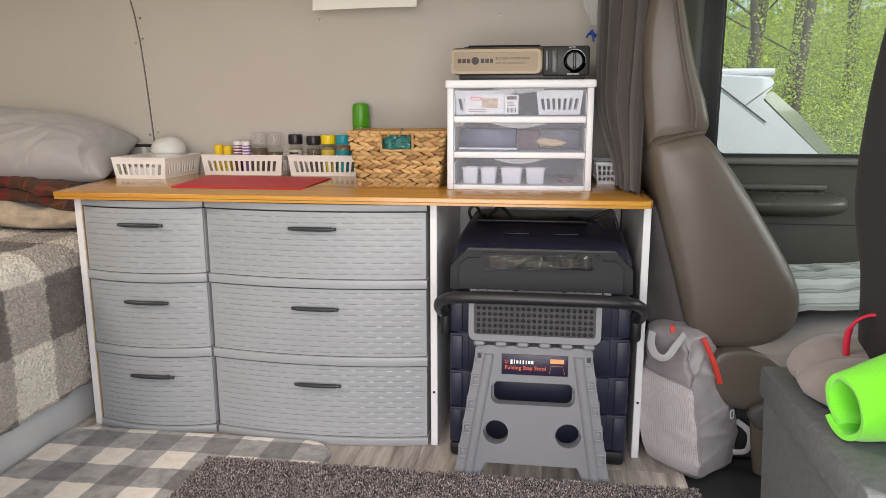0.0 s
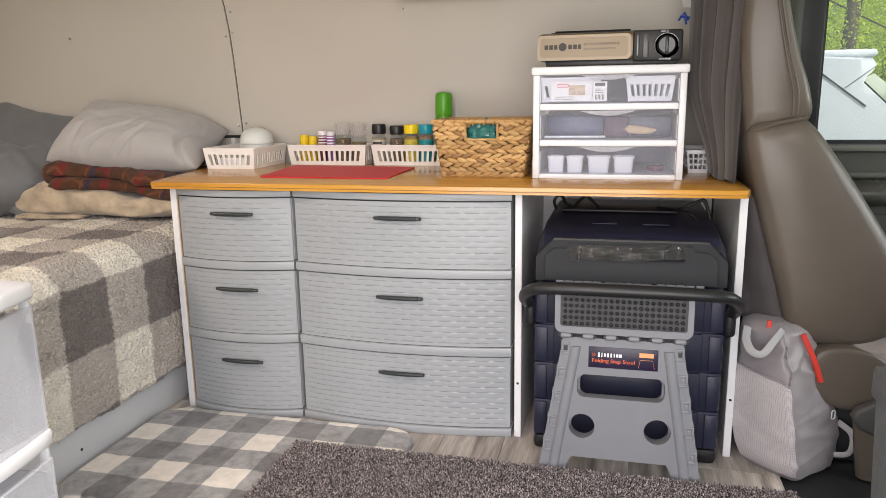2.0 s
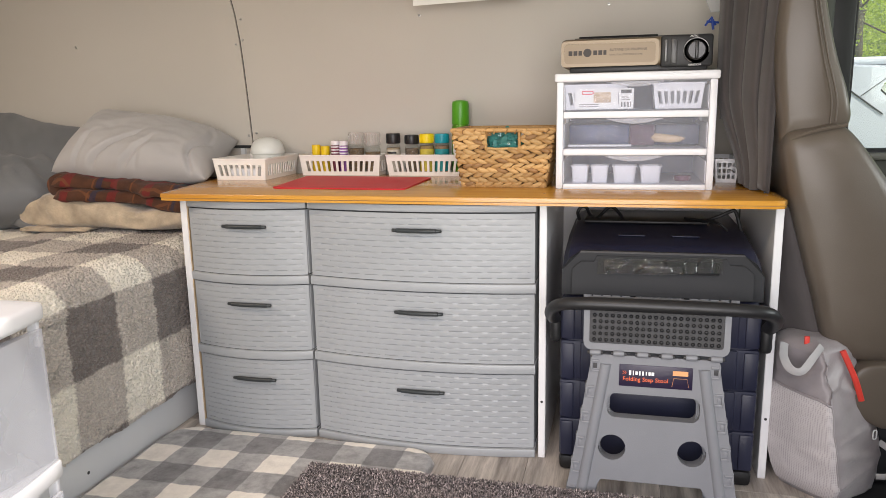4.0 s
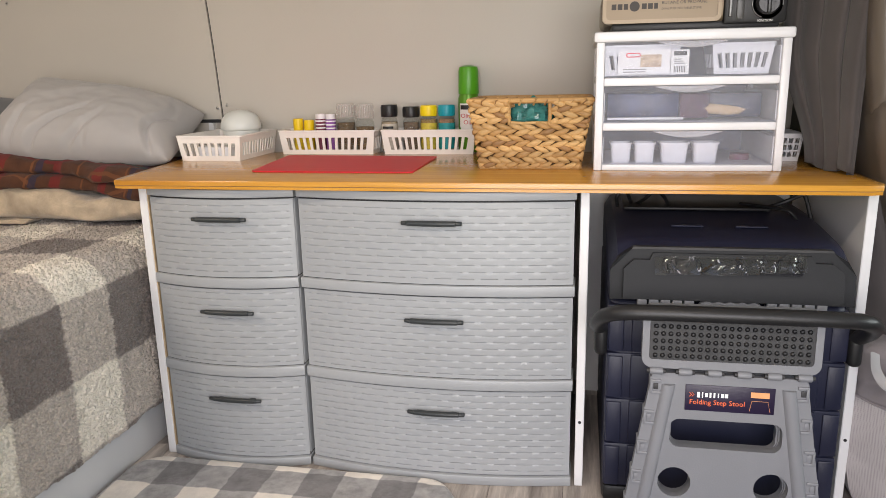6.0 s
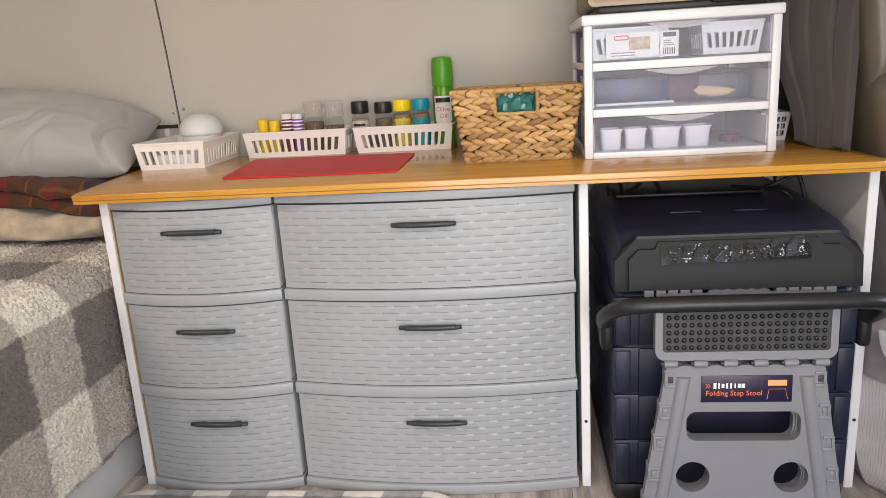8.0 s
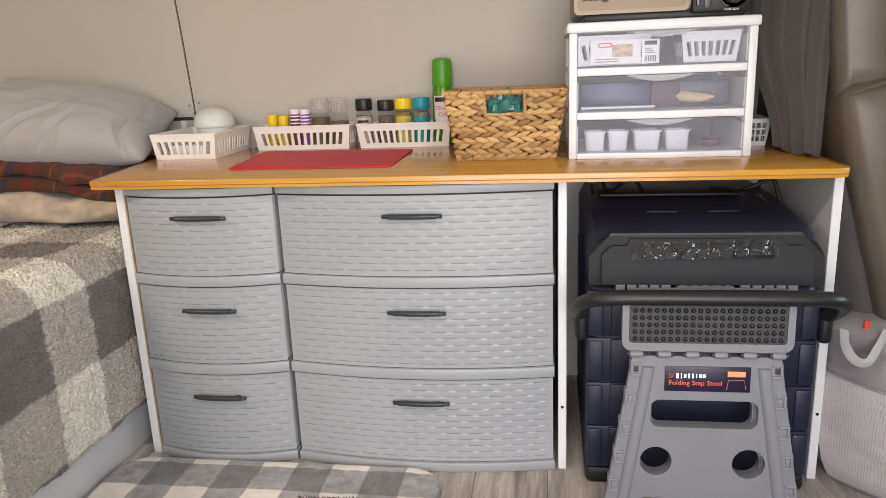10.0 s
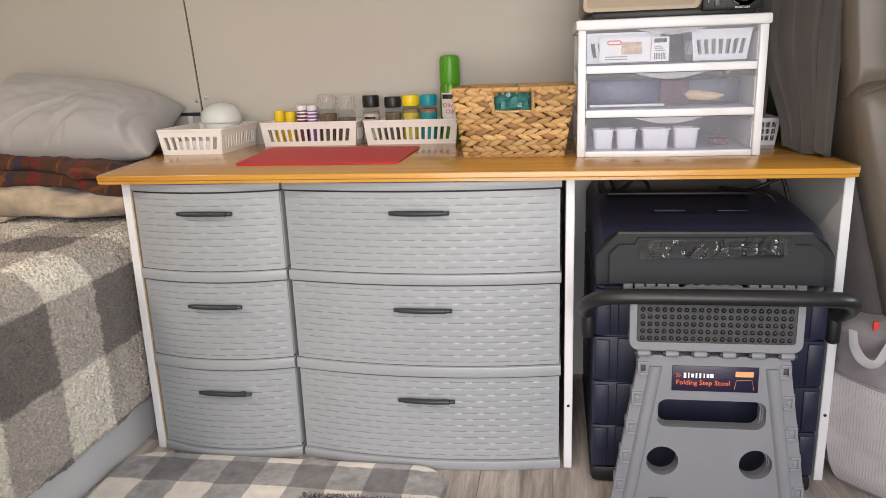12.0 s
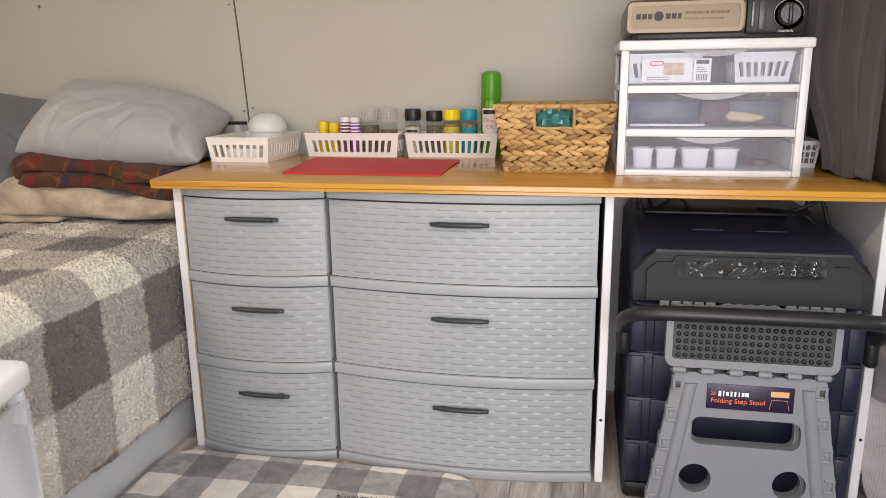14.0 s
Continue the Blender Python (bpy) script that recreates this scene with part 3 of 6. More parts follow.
panel = slope(plate([(-0.186, 0.436), (0.186, 0.436), (0.186, 0.490), (0.168, 0.506), (0.140, 0.506), (0.134, 0.518), (-0.134, 0.518), (-0.140, 0.506), (-0.168, 0.506), (-0.186, 0.490)], [], 0.006), -0.0215)
part("front_panel", panel, COOL_GREY, cooler, smooth=25)
part("lid_edge", slope(plate([(-0.172, 0.5235), (0.172, 0.5235), (0.169, 0.5275), (-0.169, 0.5275)], [], 0.012), -0.0195), STOOL_D, cooler)
dark = plate(rounded(-0.118, 0.118, 0.486, 0.511, 0.004), [], 0.004)
for v in dark.verts:
    v.co.y += -0.0245 + (v.co.z - 0.47) * 0.45
part("display", dark, mat("display_black", (0.01, 0.01, 0.012), 0.15), cooler, "black control display")
def film_ridge(u, v):
    """A few sharp slanted creases, more of them to one side."""
    h = 0.0
    for c, s, am, w in ((0.09, 0.05, 0.004, 0.010), (0.15, -0.06, 0.003, 0.008), (0.21, 0.03, 0.004, 0.012), (0.30, -0.08, 0.0025, 0.008), (0.37, 0.10, 0.005, 0.010), (0.44, -0.02, 0.003, 0.007), (0.53, 0.09, 0.004, 0.009), (0.58, -0.05, 0.0025, 0.007), (0.70, 0.03, 0.005, 0.008), (0.80, 0.07, 0.004, 0.009), (0.92, -0.02, 0.002, 0.008)):
        h += 1.4 * am * math.exp(-((u - c - s * (v - 0.5) - 0.012 * math.sin(7 * v + 9 * c)) / w) ** 2) * (0.35 + 0.65 * math.sin(2.2 * v + 11 * c) ** 2)
    return h
def film_pt(u, v):
    x, z = -0.132 + 0.256 * u, 0.482 + 0.009 * u + 0.031 * v + 0.0015 * math.sin(9 * u)
    return (x, -0.0275 + (z - 0.47) * 0.45 - 0.0004 * abs(fbm(u * 5, v * 1.2, 2.0, 2)) - film_ridge(u, v) - 0.001, z)
part("plastic_film", sheet(110, 16, film_pt), clear_mat("crinkled_film", (0.96, 0.96, 0.96), 0.07, 0.34, (0.05, 0.05, 0.05), 2.3), cooler, "crinkled clear protective film", 20)
for i in range(8):
    part("display_mark", box(-0.03 + i * 0.016, -0.026 + i * 0.016, -0.0005, 0.0, -0.002, 0.002), mat("display_print", (0.3, 0.3, 0.3), 0.5) if i == 0 else bpy.data.materials["display_print"], cooler, loc=(0, -0.0105, 0.499))
latch = part("latch", moved(plate([(-0.055, 0.428), (0.055, 0.428), (0.05, 0.437)] + [(0.04 - 0.08 * k / 16, 0.439 + 0.0015 * math.cos(k * math.pi / 2)) for k in range(17)] + [(-0.05, 0.437)], [], 0.012), Matrix.Translation((0, -0.024, -0.004))), STOOL, cooler, "grey lid latch")
for i in range(5):
    for sx in (-1, 1):
        part("lid_tooth", box(-0.0085, 0.0085, -0.022, 0.0, 0.424, 0.436, 0.0015), STOOL, cooler, loc=(sx * (0.07 + i * 0.0205), 0, 0))
for sx in (-1, 1):
    part("recess", box(-0.03, 0.03, 0.0, 0.012, 0.0, 0.004, 0.002), NAVY, cooler, loc=(sx * 0.06, 0.13, 0.5395))
hp = arc_path([(-0.219, 0.05, 0.35), (-0.224, 0.015, 0.365), (-0.228, -0.035, 0.395), (-0.212, -0.080, 0.424), (-0.165, -0.102, 0.437), (0.0, -0.108, 0.440), (0.165, -0.102, 0.437), (0.212, -0.080, 0.424), (0.228, -0.035, 0.395), (0.224, 0.015, 0.365), (0.219, 0.05, 0.35)], 6)
part("pull_handle", tube(hp, 0.0160, 14, 0.85), mat("handle_black", (0.017, 0.017, 0.018), 0.4, var=0.1), cooler, "black curved pull handle")
for sx in (-1, 1):
    part("handle_mount", join(box(sx * 0.222 - 0.012, sx * 0.222 + 0.012, -0.005, 0.07, 0.315, 0.385, 0.01, 3), moved(rod(0.018, 0.012, 18, None, 0.003), pose(sx * 0.226 - 0.006, 0.03, 0.352, 0, 90))), BLACK, cooler)
# power box and cables on the lid
part("power_brick", box(-0.175, 0.12, 0.25, 0.40, 0.5505, 0.5575, 0.003), BLACK, cooler, "black power adapter")
def cable(name, pts, label, r=0.0042):
    return solid(name, tube(arc_path([(x, y, z + 0.007) for x, y, z in pts], 8), r, 8), BLACK, label, "cable", smooth=80)
cable("cable", [(-0.085, 2.03, 0.549), (-0.092, 1.97, 0.562), (-0.100, 1.95, 0.582), (-0.112, 1.95, 0.584), (-0.121, 1.95, 0.570), (-0.118, 1.97, 0.549)], "black power cable looped on the cooler")
cable("cable", [(-0.075, 2.0, 0.549), (-0.062, 1.96, 0.566), (-0.046, 1.95, 0.583), (-0.034, 1.95, 0.583), (-0.020, 1.96, 0.568), (-0.010, 1.99, 0.549)], "black power cable arched over the cooler lid")
cable("cable", [(0.15, 2.0, 0.549), (0.178, 1.95, 0.553), (0.206, 1.93, 0.566), (0.236, 1.93, 0.580), (0.248, 1.93, 0.580), (0.260, 1.93, 0.545), (0.272, 1.93, 0.504), (0.284, 1.93, 0.44)], "black power cable bent down beside the cooler")
cable("cable", [(0.14, 2.0, 0.552), (0.18, 1.94, 0.556), (0.21, 1.90, 0.555), (0.228, 1.90, 0.538)], "thin black cable on the cooler lid", 0.003)


# ---- folding step stool leaning on the cooler ----
stool = thing("step_stool", (0.06, 1.60, 0.0), "folded grey plastic step stool leaning on the cooler", "stool")
stool.matrix_basis = pose(0.06, 1.583, 0.0, -2.2, 0, 0)
leg_out = [(-0.178, 0.0), (-0.119, 0.0), (-0.112, 0.035), (-0.102, 0.052), (0.102, 0.052), (0.112, 0.035), (0.119, 0.0), (0.178, 0.0), (0.126, 0.33), (-0.126, 0.33)]
holes = [rounded(-0.093, 0.093, 0.194, 0.247, 0.017), circle(-0.081, 0.126, 0.0285), circle(0.081, 0.126, 0.0285)]
part("leg_panel", plate(leg_out, holes, 0.016), STOOL, stool, "grey front leg panel with slot and holes")
inner_holes = [rounded(-0.088, 0.088, 0.190, 0.242, 0.016), circle(-0.079, 0.121, 0.027), circle(0.079, 0.121, 0.027)]
part("rear_leg_panel", moved(plate([(x * 0.96, z) for x, z in leg_out], inner_holes, 0.014), Matrix.Translation((0, 0.022, 0))), STOOL, stool)
part("middle_leg_panel", moved(plate([(x * 0.98, z) for x, z in leg_out], [rounded(-0.091, 0.091, 0.192, 0.245, 0.017), circle(-0.080, 0.1235, 0.0278), circle(0.080, 0.1235, 0.0278)], 0.004), Matrix.Translation((0, 0.0172, 0))), STOOL, stool)
for sx in (-1, 1):
    part("rib", loft([[(sx * (0.143 - 0.045 * k / 8) + dx, y, 0.02 + 0.29 * k / 8) for dx, y in ((-0.012, 0.001), (-0.0095, -0.0045), (-0.0055, -0.0070), (0.0, -0.0078), (0.0055, -0.0070), (0.0095, -0.0045), (0.012, 0.001))] for k in range(9)]), STOOL, stool)
    for k in range(6):
        z = 0.018 + k * 0.0575
        c = part("hinge_clip", join(box(-0.010, 0.010, 0.001, 0.022, -0.017, 0.017, 0.003), box(-0.009, 0.009, -0.003, 0.004, 0.007, 0.0125, 0.0015), box(-0.009, 0.009, -0.003, 0.004, -0.0145, -0.009, 0.0015), box(-0.0095 if sx < 0 else 0.0045, -0.0045 if sx < 0 else 0.0095, -0.003, 0.004, -0.014, 0.012, 0.0015)), STOOL, stool, loc=(sx * (0.168 - 0.157 * z), 0, z))
        part("clip_tab", box(-0.0035, 0.0045, -0.0015, 0.003, -0.006, 0.005, 0.001), STOOL_D if k == 5 else STOOL, c)
        # dark sheet on the clip's recess floor in place of its shade
        part("notch", box(-0.0055, 0.0055, 0.0002, 0.0009, -0.0088, 0.0068), DARK, c)
part("label_plate", box(-0.073, 0.073, -0.0018, 0.0, -0.0235, 0.0235, 0.0006), mat("label_navy", (0.018, 0.012, 0.035), 0.35), stool, "dark label with printed words", loc=(0.003, -0.0003, 0.2885))
ORANGE = mat("print_orange", (0.85, 0.16, 0.05), 0.5)
PRINT_WHITE = mat("print_white", (0.85, 0.85, 0.85), 0.5)
words("print", "Folding Step Stool", 0.0125, ORANGE, stool, (-0.063, -0.0025, 0.2810), label="orange printed words")
for i, (w, h) in enumerate(((0.0045, 0.010), (0.002, 0.010), (0.0045, 0.007), (0.003, 0.009), (0.003, 0.009), (0.002, 0.008), (0.0045, 0.007), (0.0055, 0.007))):
    part("brand_bar", box(-w / 2, w / 2, -0.0005, 0.0, -h / 2, h / 2), PRINT_WHITE, stool, loc=(-0.048 + i * 0.0065, -0.0022, 0.2945))
part("brand_chevron", join(*[tube([(-0.063 + d, -0.0024, 0.298), (-0.0595 + d, -0.0024, 0.2943), (-0.063 + d, -0.0024, 0.2905)], 0.0006, 5) for d in (0, 0.004)]), ORANGE, stool)
part("pictogram", join(box(0.037, 0.067, -0.0025, -0.0021, 0.294, 0.304), tube([(0.036, -0.0024, 0.270), (0.039, -0.0024, 0.288), (0.065, -0.0024, 0.288), (0.069, -0.0024, 0.270)], 0.0004, 4)), mat("print_peach", (0.75, 0.35, 0.15), 0.5), stool)
tread = part("tread", join(plate(rounded(-0.145, 0.145, 0.3385, 0.450, 0.018), [rounded(-0.133, 0.133, 0.354, 0.443, 0.006)], 0.02), box(-0.135, 0.135, 0.004, 0.018, 0.352, 0.445)), STOOL, stool, "grey tread folded flat")
part("grip_mat", box(-0.1325, 0.1325, 0.0010, 0.0045, 0.3545, 0.4425), STOOL_D, tread, "dark rubber grip mat")
dot = link_mesh("grip_dot", moved(lathe([(0.0042, 0), (0.0040, 0.0015), (0.0025, 0.003), (0.0006, 0.0034)], 10), pose(0, 0, 0, 90)), BLACK, 60)
for i in range(21):
    for j in range(6):
        d = new("grip_dot", dot)
        d.parent, d.location = tread, (-0.123 + i * 0.0123, 0.0010, 0.3615 + j * 0.0131)
for i in range(6):
    h = part("hinge", moved(rod(0.0062, 0.022, 12, None, 0.001), pose(-0.131 + i * 0.048, -0.002, 0.334, 0, 90)), STOOL, stool)
    part("hinge_pin", moved(rod(0.0040, 0.032, 10, None, 0.001), pose(-0.136 + i * 0.048, -0.002, 0.334, 0, 90)), STOOL_D, h)
part("grip_lip", box(-0.045, 0.045, -0.004, 0.01, 0.437, 0.447, 0.003), STOOL, tread)


# ---- clear drawer tower on the counter ----
LIP = clear_mat("lip_plastic", (0.93, 0.93, 0.95), 0.2, cloud=0.26, body=(0.80, 0.81, 0.86))
tower = thing("drawer_tower", (0.0085, 1.893, CT), "white countertop tower of three clear drawers", "drawer tower")
TW, TD, TH = 0.181, 0.33, 0.2735
def swell(x):
    """The front of the tower swells a little behind each finger pull."""
    return 0.006 * math.exp(-(abs(x) / 0.085) ** 4)
def tower_rail(x0, x1, z0, z1, depth, out=0.0, r=0.003):
    n = 28
    pts = [(x0 + (x1 - x0) * i / n, -out - swell(x0 + (x1 - x0) * i / n)) for i in range(n + 1)] + [(x1, depth), (x0, depth)]
    bm = moved(plate(pts, [], z1 - z0, "XY"), Matrix.Translation((0, 0, z0)))
    es = [e for e in bm.edges if len(e.link_faces) == 2 and e.calc_face_angle(0) > 1.0]
    bmesh.ops.bevel(bm, geom=es, offset=r, segments=2, affect="EDGES", profile=0.5)
    return bm
part("top_plate", tower_rail(-TW - 0.005, TW + 0.005, 0.2530, TH, TD, 0.005, 0.005), WHITE_PL, tower)
for sx in (-1, 1):
    for y0, y1, pw in ((-0.002, 0.022, 0.0165), (TD - 0.025, TD - 0.003, 0.010)):
        part("post", box(sx * TW - (pw if sx > 0 else 0), sx * TW + (pw if sx < 0 else 0), y0, y1, 0.0, 0.2535, 0.003), WHITE_PL, tower)
    for z in (0.0, 0.083, 0.172):
        part("side_rail", box(sx * TW - (0.01 if sx > 0 else 0), sx * TW + (0.01 if sx < 0 else 0), 0.0225, TD - 0.0255, z, z + 0.014, 0.003), WHITE_PL, tower)
for z0, z1 in ((0.0, 0.0125), (0.0807, 0.0962), (0.1685, 0.1845)):
    part("shelf", tower_rail(-TW + 0.0167, TW - 0.0167, z0, z1, 0.29, -0.0005, 0.002), WHITE_PL, tower)
# added back sheet, coloured dark for the shade inside the tower
part("back_wall", box(-TW + 0.01, TW - 0.01, TD - 0.012, TD - 0.006, 0.01, 0.253), mat("interior_shade", (0.17, 0.185, 0.26), 0.4), tower)
for z0, z1 in ((0.0132, 0.0797), (0.0969, 0.1677), (0.1852, 0.2523)):
    w = TW - 0.0172
    d = part("drawer", plate([(-w, z0), (w, z0), (w, z1), (-w, z1)], [], 0.003), CLEAR, tower, "clear plastic drawer front", 30)
    for sx in (-1, 1):
        part("side_wall", box(sx * (w - 0.001) - 0.001, sx * (w - 0.001) + 0.001, 0.0035, 0.30, z0 + 0.0025, z1 - 0.012), MILKY, d)
    part("bottom", box(-w, w, 0.0035, 0.30, z0, z0 + 0.002), CLEAR, d)
    lip = plate([(-0.066 + 0.132 * k / 16, z1 - 0.0115 * math.sin(math.pi * k / 16)) for k in range(17)] + [(0.066, z1 + 0.001), (-0.066, z1 + 0.001)], [], 0.006)
    moved(lip, Matrix.Translation((0, -0.0045, -0.0012)))
    part("finger_lip", lip, LIP, d, "milky finger pull")
tx, ty = 0.0085, 1.893


def slot_basket(L, D, H, mat_, parent_thing, nslots=12, flare=0.012, side_slots=5, rim=0.004):
    """A slotted plastic basket, open above: slotted walls, rim and floor, centred on its base."""
    def wall(l0, l1, n, h0=0.012, h1=None):
        h1 = H - 0.018 if h1 is None else h1
        outer = [(-l0, 0), (l0, 0), (l1, H), (-l1, H)]
        hs = []
        for k in range(n):
            c = -0.88 + 1.76 * (k + 0.5) / n
            g = 0.88 / n * 0.56
            hs.append([((c - g) * l0, h0), ((c + g) * l0, h0), ((c + g) * l1, h1), ((c - g) * l1, h1)])
        return outer, hs
    ang = math.degrees(math.atan2(flare, H))
    o, h = wall(L / 2 - flare, L / 2, nslots)
    for s in (0, 180):
        w = moved(plate(o, h, 0.002), pose(0, 0, 0, 0, 0, s) @ pose(0, -(D / 2 - flare), 0, ang))
        part("long_wall", w, mat_, parent_thing)
    o, h = wall(D / 2 - flare, D / 2, side_slots)
    for s in (90, 270):
        w = moved(plate(o, h, 0.002), pose(0, 0, 0, 0, 0, s) @ pose(0, -(L / 2 - flare), 0, ang))
        part("end_wall", w, mat_, parent_thing)
    part("base", box(-L / 2 + flare, L / 2 - flare, -D / 2 + flare, D / 2 - flare, 0.0, 0.003), mat_, parent_thing)
    part("rim", plate(rounded(-L / 2 - rim, L / 2 + rim, -D / 2 - rim, D / 2 + rim, 0.012), [rounded(-L / 2 + 0.002, L / 2 - 0.002, -D / 2 + 0.002, D / 2 - 0.002, 0.008)], 0.004, "XY"), mat_, parent_thing, loc=(0, 0, H - 0.003))


# inside the tower
for dx in (-0.075, 0.098):
    b = thing("slotted_bin", (tx + dx - (0.018 if dx < 0 else 0), ty + 0.075, CT + 0.1880), "small white slotted bin inside the clear drawer", "bin", "bins in the tower")
    slot_basket(0.15 if dx < 0 else 0.115, 0.11, 0.0585, WHITE_PL, b, 7 if dx > 0 else 9, 0.007, 5, 0.004)
card = thing("label_card", (tx - 0.083, ty + 0.011, CT + 0.1905), "white product card with red and orange print", "label")
part("card", box(-0.055, 0.045, 0, 0.0008, 0.0, 0.047), PRINT_WHITE, card)
part("red_mark", plate(rounded(-0.04, -0.012, 0.033, 0.042, 0.004), [rounded(-0.038, -0.014, 0.035, 0.040, 0.0025)], 0.0006), mat("print_red", (0.75, 0.06, 0.08), 0.5), card, loc=(0, -0.0008, 0))
part("picture", box(-0.012, 0.028, -0.0006, 0, 0.014, 0.038), mat("print_tan", (0.65, 0.5, 0.36), 0.6, var=0.4, scale=90), card)
for i in range(2):
    part("print_bar", box(-0.045, 0.0, -0.0006, 0, 0.004 + i * 0.005, 0.006 + i * 0.005), mat("print_grey", (0.3, 0.3, 0.3), 0.6) if i == 0 else bpy.data.materials["print_grey"], card)
bar = thing("label_card", (tx - 0.02, ty + 0.009, CT + 0.1895), "white price card with black code bars", "label")
part("card", box(-0.017, 0.017, 0, 0.0008, 0.0, 0.047, 0.0), PRINT_WHITE, bar)
part("head_bar", box(-0.012, 0.012, -0.0006, 0, 0.036, 0.044), BLACK, bar)
for i in range(7):
    part("code_bar", box(-0.011 + i * 0.0033, -0.0095 + i * 0.0033, -0.0006, 0, 0.004, 0.016), BLACK, bar)
for i in range(3):
    part("print_bar", box(-0.011, 0.009 - i * 0.003, -0.0006, 0, 0.02 + i * 0.004, 0.022 + i * 0.004), bpy.data.materials["print_grey"], bar)
foil = thing("knife", (tx + 0.050, ty + 0.075, CT + 0.1022), "pale wooden spatula lying in the drawer", "utensil", rz=-6)
def spatula(k, x, hz):
    return [(x, 0.006 * math.cos(a), 0.016 + k + hz * math.sin(a)) for a in [2 * math.pi * i / 12 for i in range(12)]]
part("blade", loft([spatula(0.004, -0.040, 0.006), spatula(0.003, -0.034, 0.010), spatula(0.001, 0.0, 0.0105), spatula(-0.002, 0.035, 0.0100), spatula(-0.003, 0.058, 0.007), spatula(-0.001, 0.070, 0.001)]), mat("pale_wood", (0.62, 0.45, 0.27), 0.6, var=0.2, scale=40), foil, smooth=70)
part("handle", box(-0.10, -0.042, 0.002, 0.010, 0.012, 0.024, 0.003), mat("red_handle", (0.12, 0.02, 0.05), 0.5), foil)
box_in = thing("storage_box", (tx - 0.06, ty + 0.12, CT + 0.1000), "dark blue box inside the clear drawer", "box")
part("body", box(-0.095, 0.05, -0.05, 0.06, 0.0, 0.052, 0.004), mat("blue_card", (0.015, 0.03, 0.11), 0.3, var=0.4, scale=35), box_in)
part("grey_side", box(0.111, 0.215, -0.03, 0.06, 0.0, 0.05, 0.004), mat("slate_card", (0.045, 0.055, 0.10), 0.4, var=0.3, scale=30), box_in)
part("red_band", box(0.051, 0.11, -0.05, 0.03, 0.0, 0.05, 0.004), mat("maroon_card", (0.075, 0.015, 0.05), 0.5, var=0.4, scale=45), box_in)
tray = thing("ruler_tray", (tx - 0.075, ty + 0.03, CT + 0.1000), "pale flat tool in the drawer", "utensil")
part("strip", box(-0.08, 0.07, 0, 0.012, 0.0, 0.005, 0.001), WHITE_PL, tray)
for cx_, w_ in ((-0.1255, 0.042), (-0.078, 0.042), (-0.019, 0.056), (0.042, 0.05)):
    c = thing("cup", (tx + cx_, ty + 0.05, CT + 0.0125), "small white plastic cup in the clear drawer", "cup", "cups in the tower")
    def ring(z, k):
        return [(x * k, y * k, z) for x, y in rounded(-w_ / 2, w_ / 2, -0.022, 0.022, 0.008, 4)]
    part("cup_body", loft([ring(0.0, 0.82), ring(0.003, 0.87), ring(0.038, 0.97), ring(0.038, 1.07), ring(0.0415, 1.07), ring(0.0415, 0.92), ring(0.005, 0.8)]), WHITE_PL, c)
dk = thing("ladle", (tx + 0.12, ty + 0.1, CT + 0.0125), "dark red round lid lying in the drawer", "lid")
part("disc", moved(lathe([(0.001, 0), (0.02, 0), (0.02, 0.012), (0.001, 0.014)], 16), Matrix.Identity(4)), bpy.data.materials["red_handle"], dk)


# ---- camp stove on the tower ----
stove = thing("camp_stove", (0.006, 1.893, CT + TH), "tan and black portable camp stove", "stove")
TAN = mat("stove_tan_enamel", (0.150, 0.112, 0.068), 0.35, 0.3, var=0.04, bump=0.0001)
part("foot_tray", box(-0.15, 0.16, 0.012, 0.27, 0.0, 0.016, 0.004), BLACK, stove)
part("body", box(-0.170, 0.170, 0.004, 0.285, 0.013, 0.078, 0.012, 3), TAN, stove)
fr = plate(rounded(-0.169, 0.052, 0.014, 0.073, 0.010), [rounded(-0.162, 0.045, 0.021, 0.066, 0.008)], 0.004)
part("front_frame", fr, mat("stove_tan_edge", (0.20, 0.155, 0.10), 0.35, 0.3), stove, loc=(0, -0.001, 0))
part("front_plate", box(-0.164, 0.047, 0.001, 0.006, 0.019, 0.068), TAN, stove)
ctrl = part("control_panel", box(0.056, 0.169, -0.004, 0.03, 0.008, 0.079, 0.006, 2), BLACK, stove, "black control panel")
part("lever", box(0.064, 0.070, -0.010, -0.003, 0.02, 0.068, 0.002), mat("lever_grey", (0.16, 0.16, 0.16), 0.3, 0.6), ctrl)
part("lever_slot", box(0.078, 0.092, -0.007, -0.003, 0.015, 0.070, 0.002), mat("slot_grey", (0.06, 0.06, 0.06), 0.3), ctrl)
knob = part("knob", moved(lathe([(0.001, 0.016), (0.018, 0.016), (0.021, 0.012), (0.022, 0.0), (0.0285, 0.0), (0.0285, -0.003)], 28), pose(0.1325, -0.004, 0.043, 90)), mat("knob_black", (0.02, 0.02, 0.022), 0.25), ctrl)
part("grip", box(0.129, 0.136, -0.026, -0.018, 0.024, 0.062, 0.002), bpy.data.materials["knob_black"], knob)
arc = [(0.1325 + 0.027 * math.cos(radians(a)), -0.0062, 0.043 + 0.027 * math.sin(radians(a))) for a in range(-10, 260, 10)]
part("dial_ring", tube(arc, 0.0009, 5), mat("dial_silver", (0.28, 0.28, 0.28), 0.4, 0.5), ctrl)
words("print", "AUTO", 0.006, PRINT_WHITE, stove, (0.127, -0.0048, 0.0745), align="CENTER")
words("print", "IGNITION", 0.006, PRINT_WHITE, stove, (0.13, -0.0048, 0.0115), align="CENTER")
PRINT_BROWN = mat("print_brown", (0.020, 0.013, 0.008), 0.5)
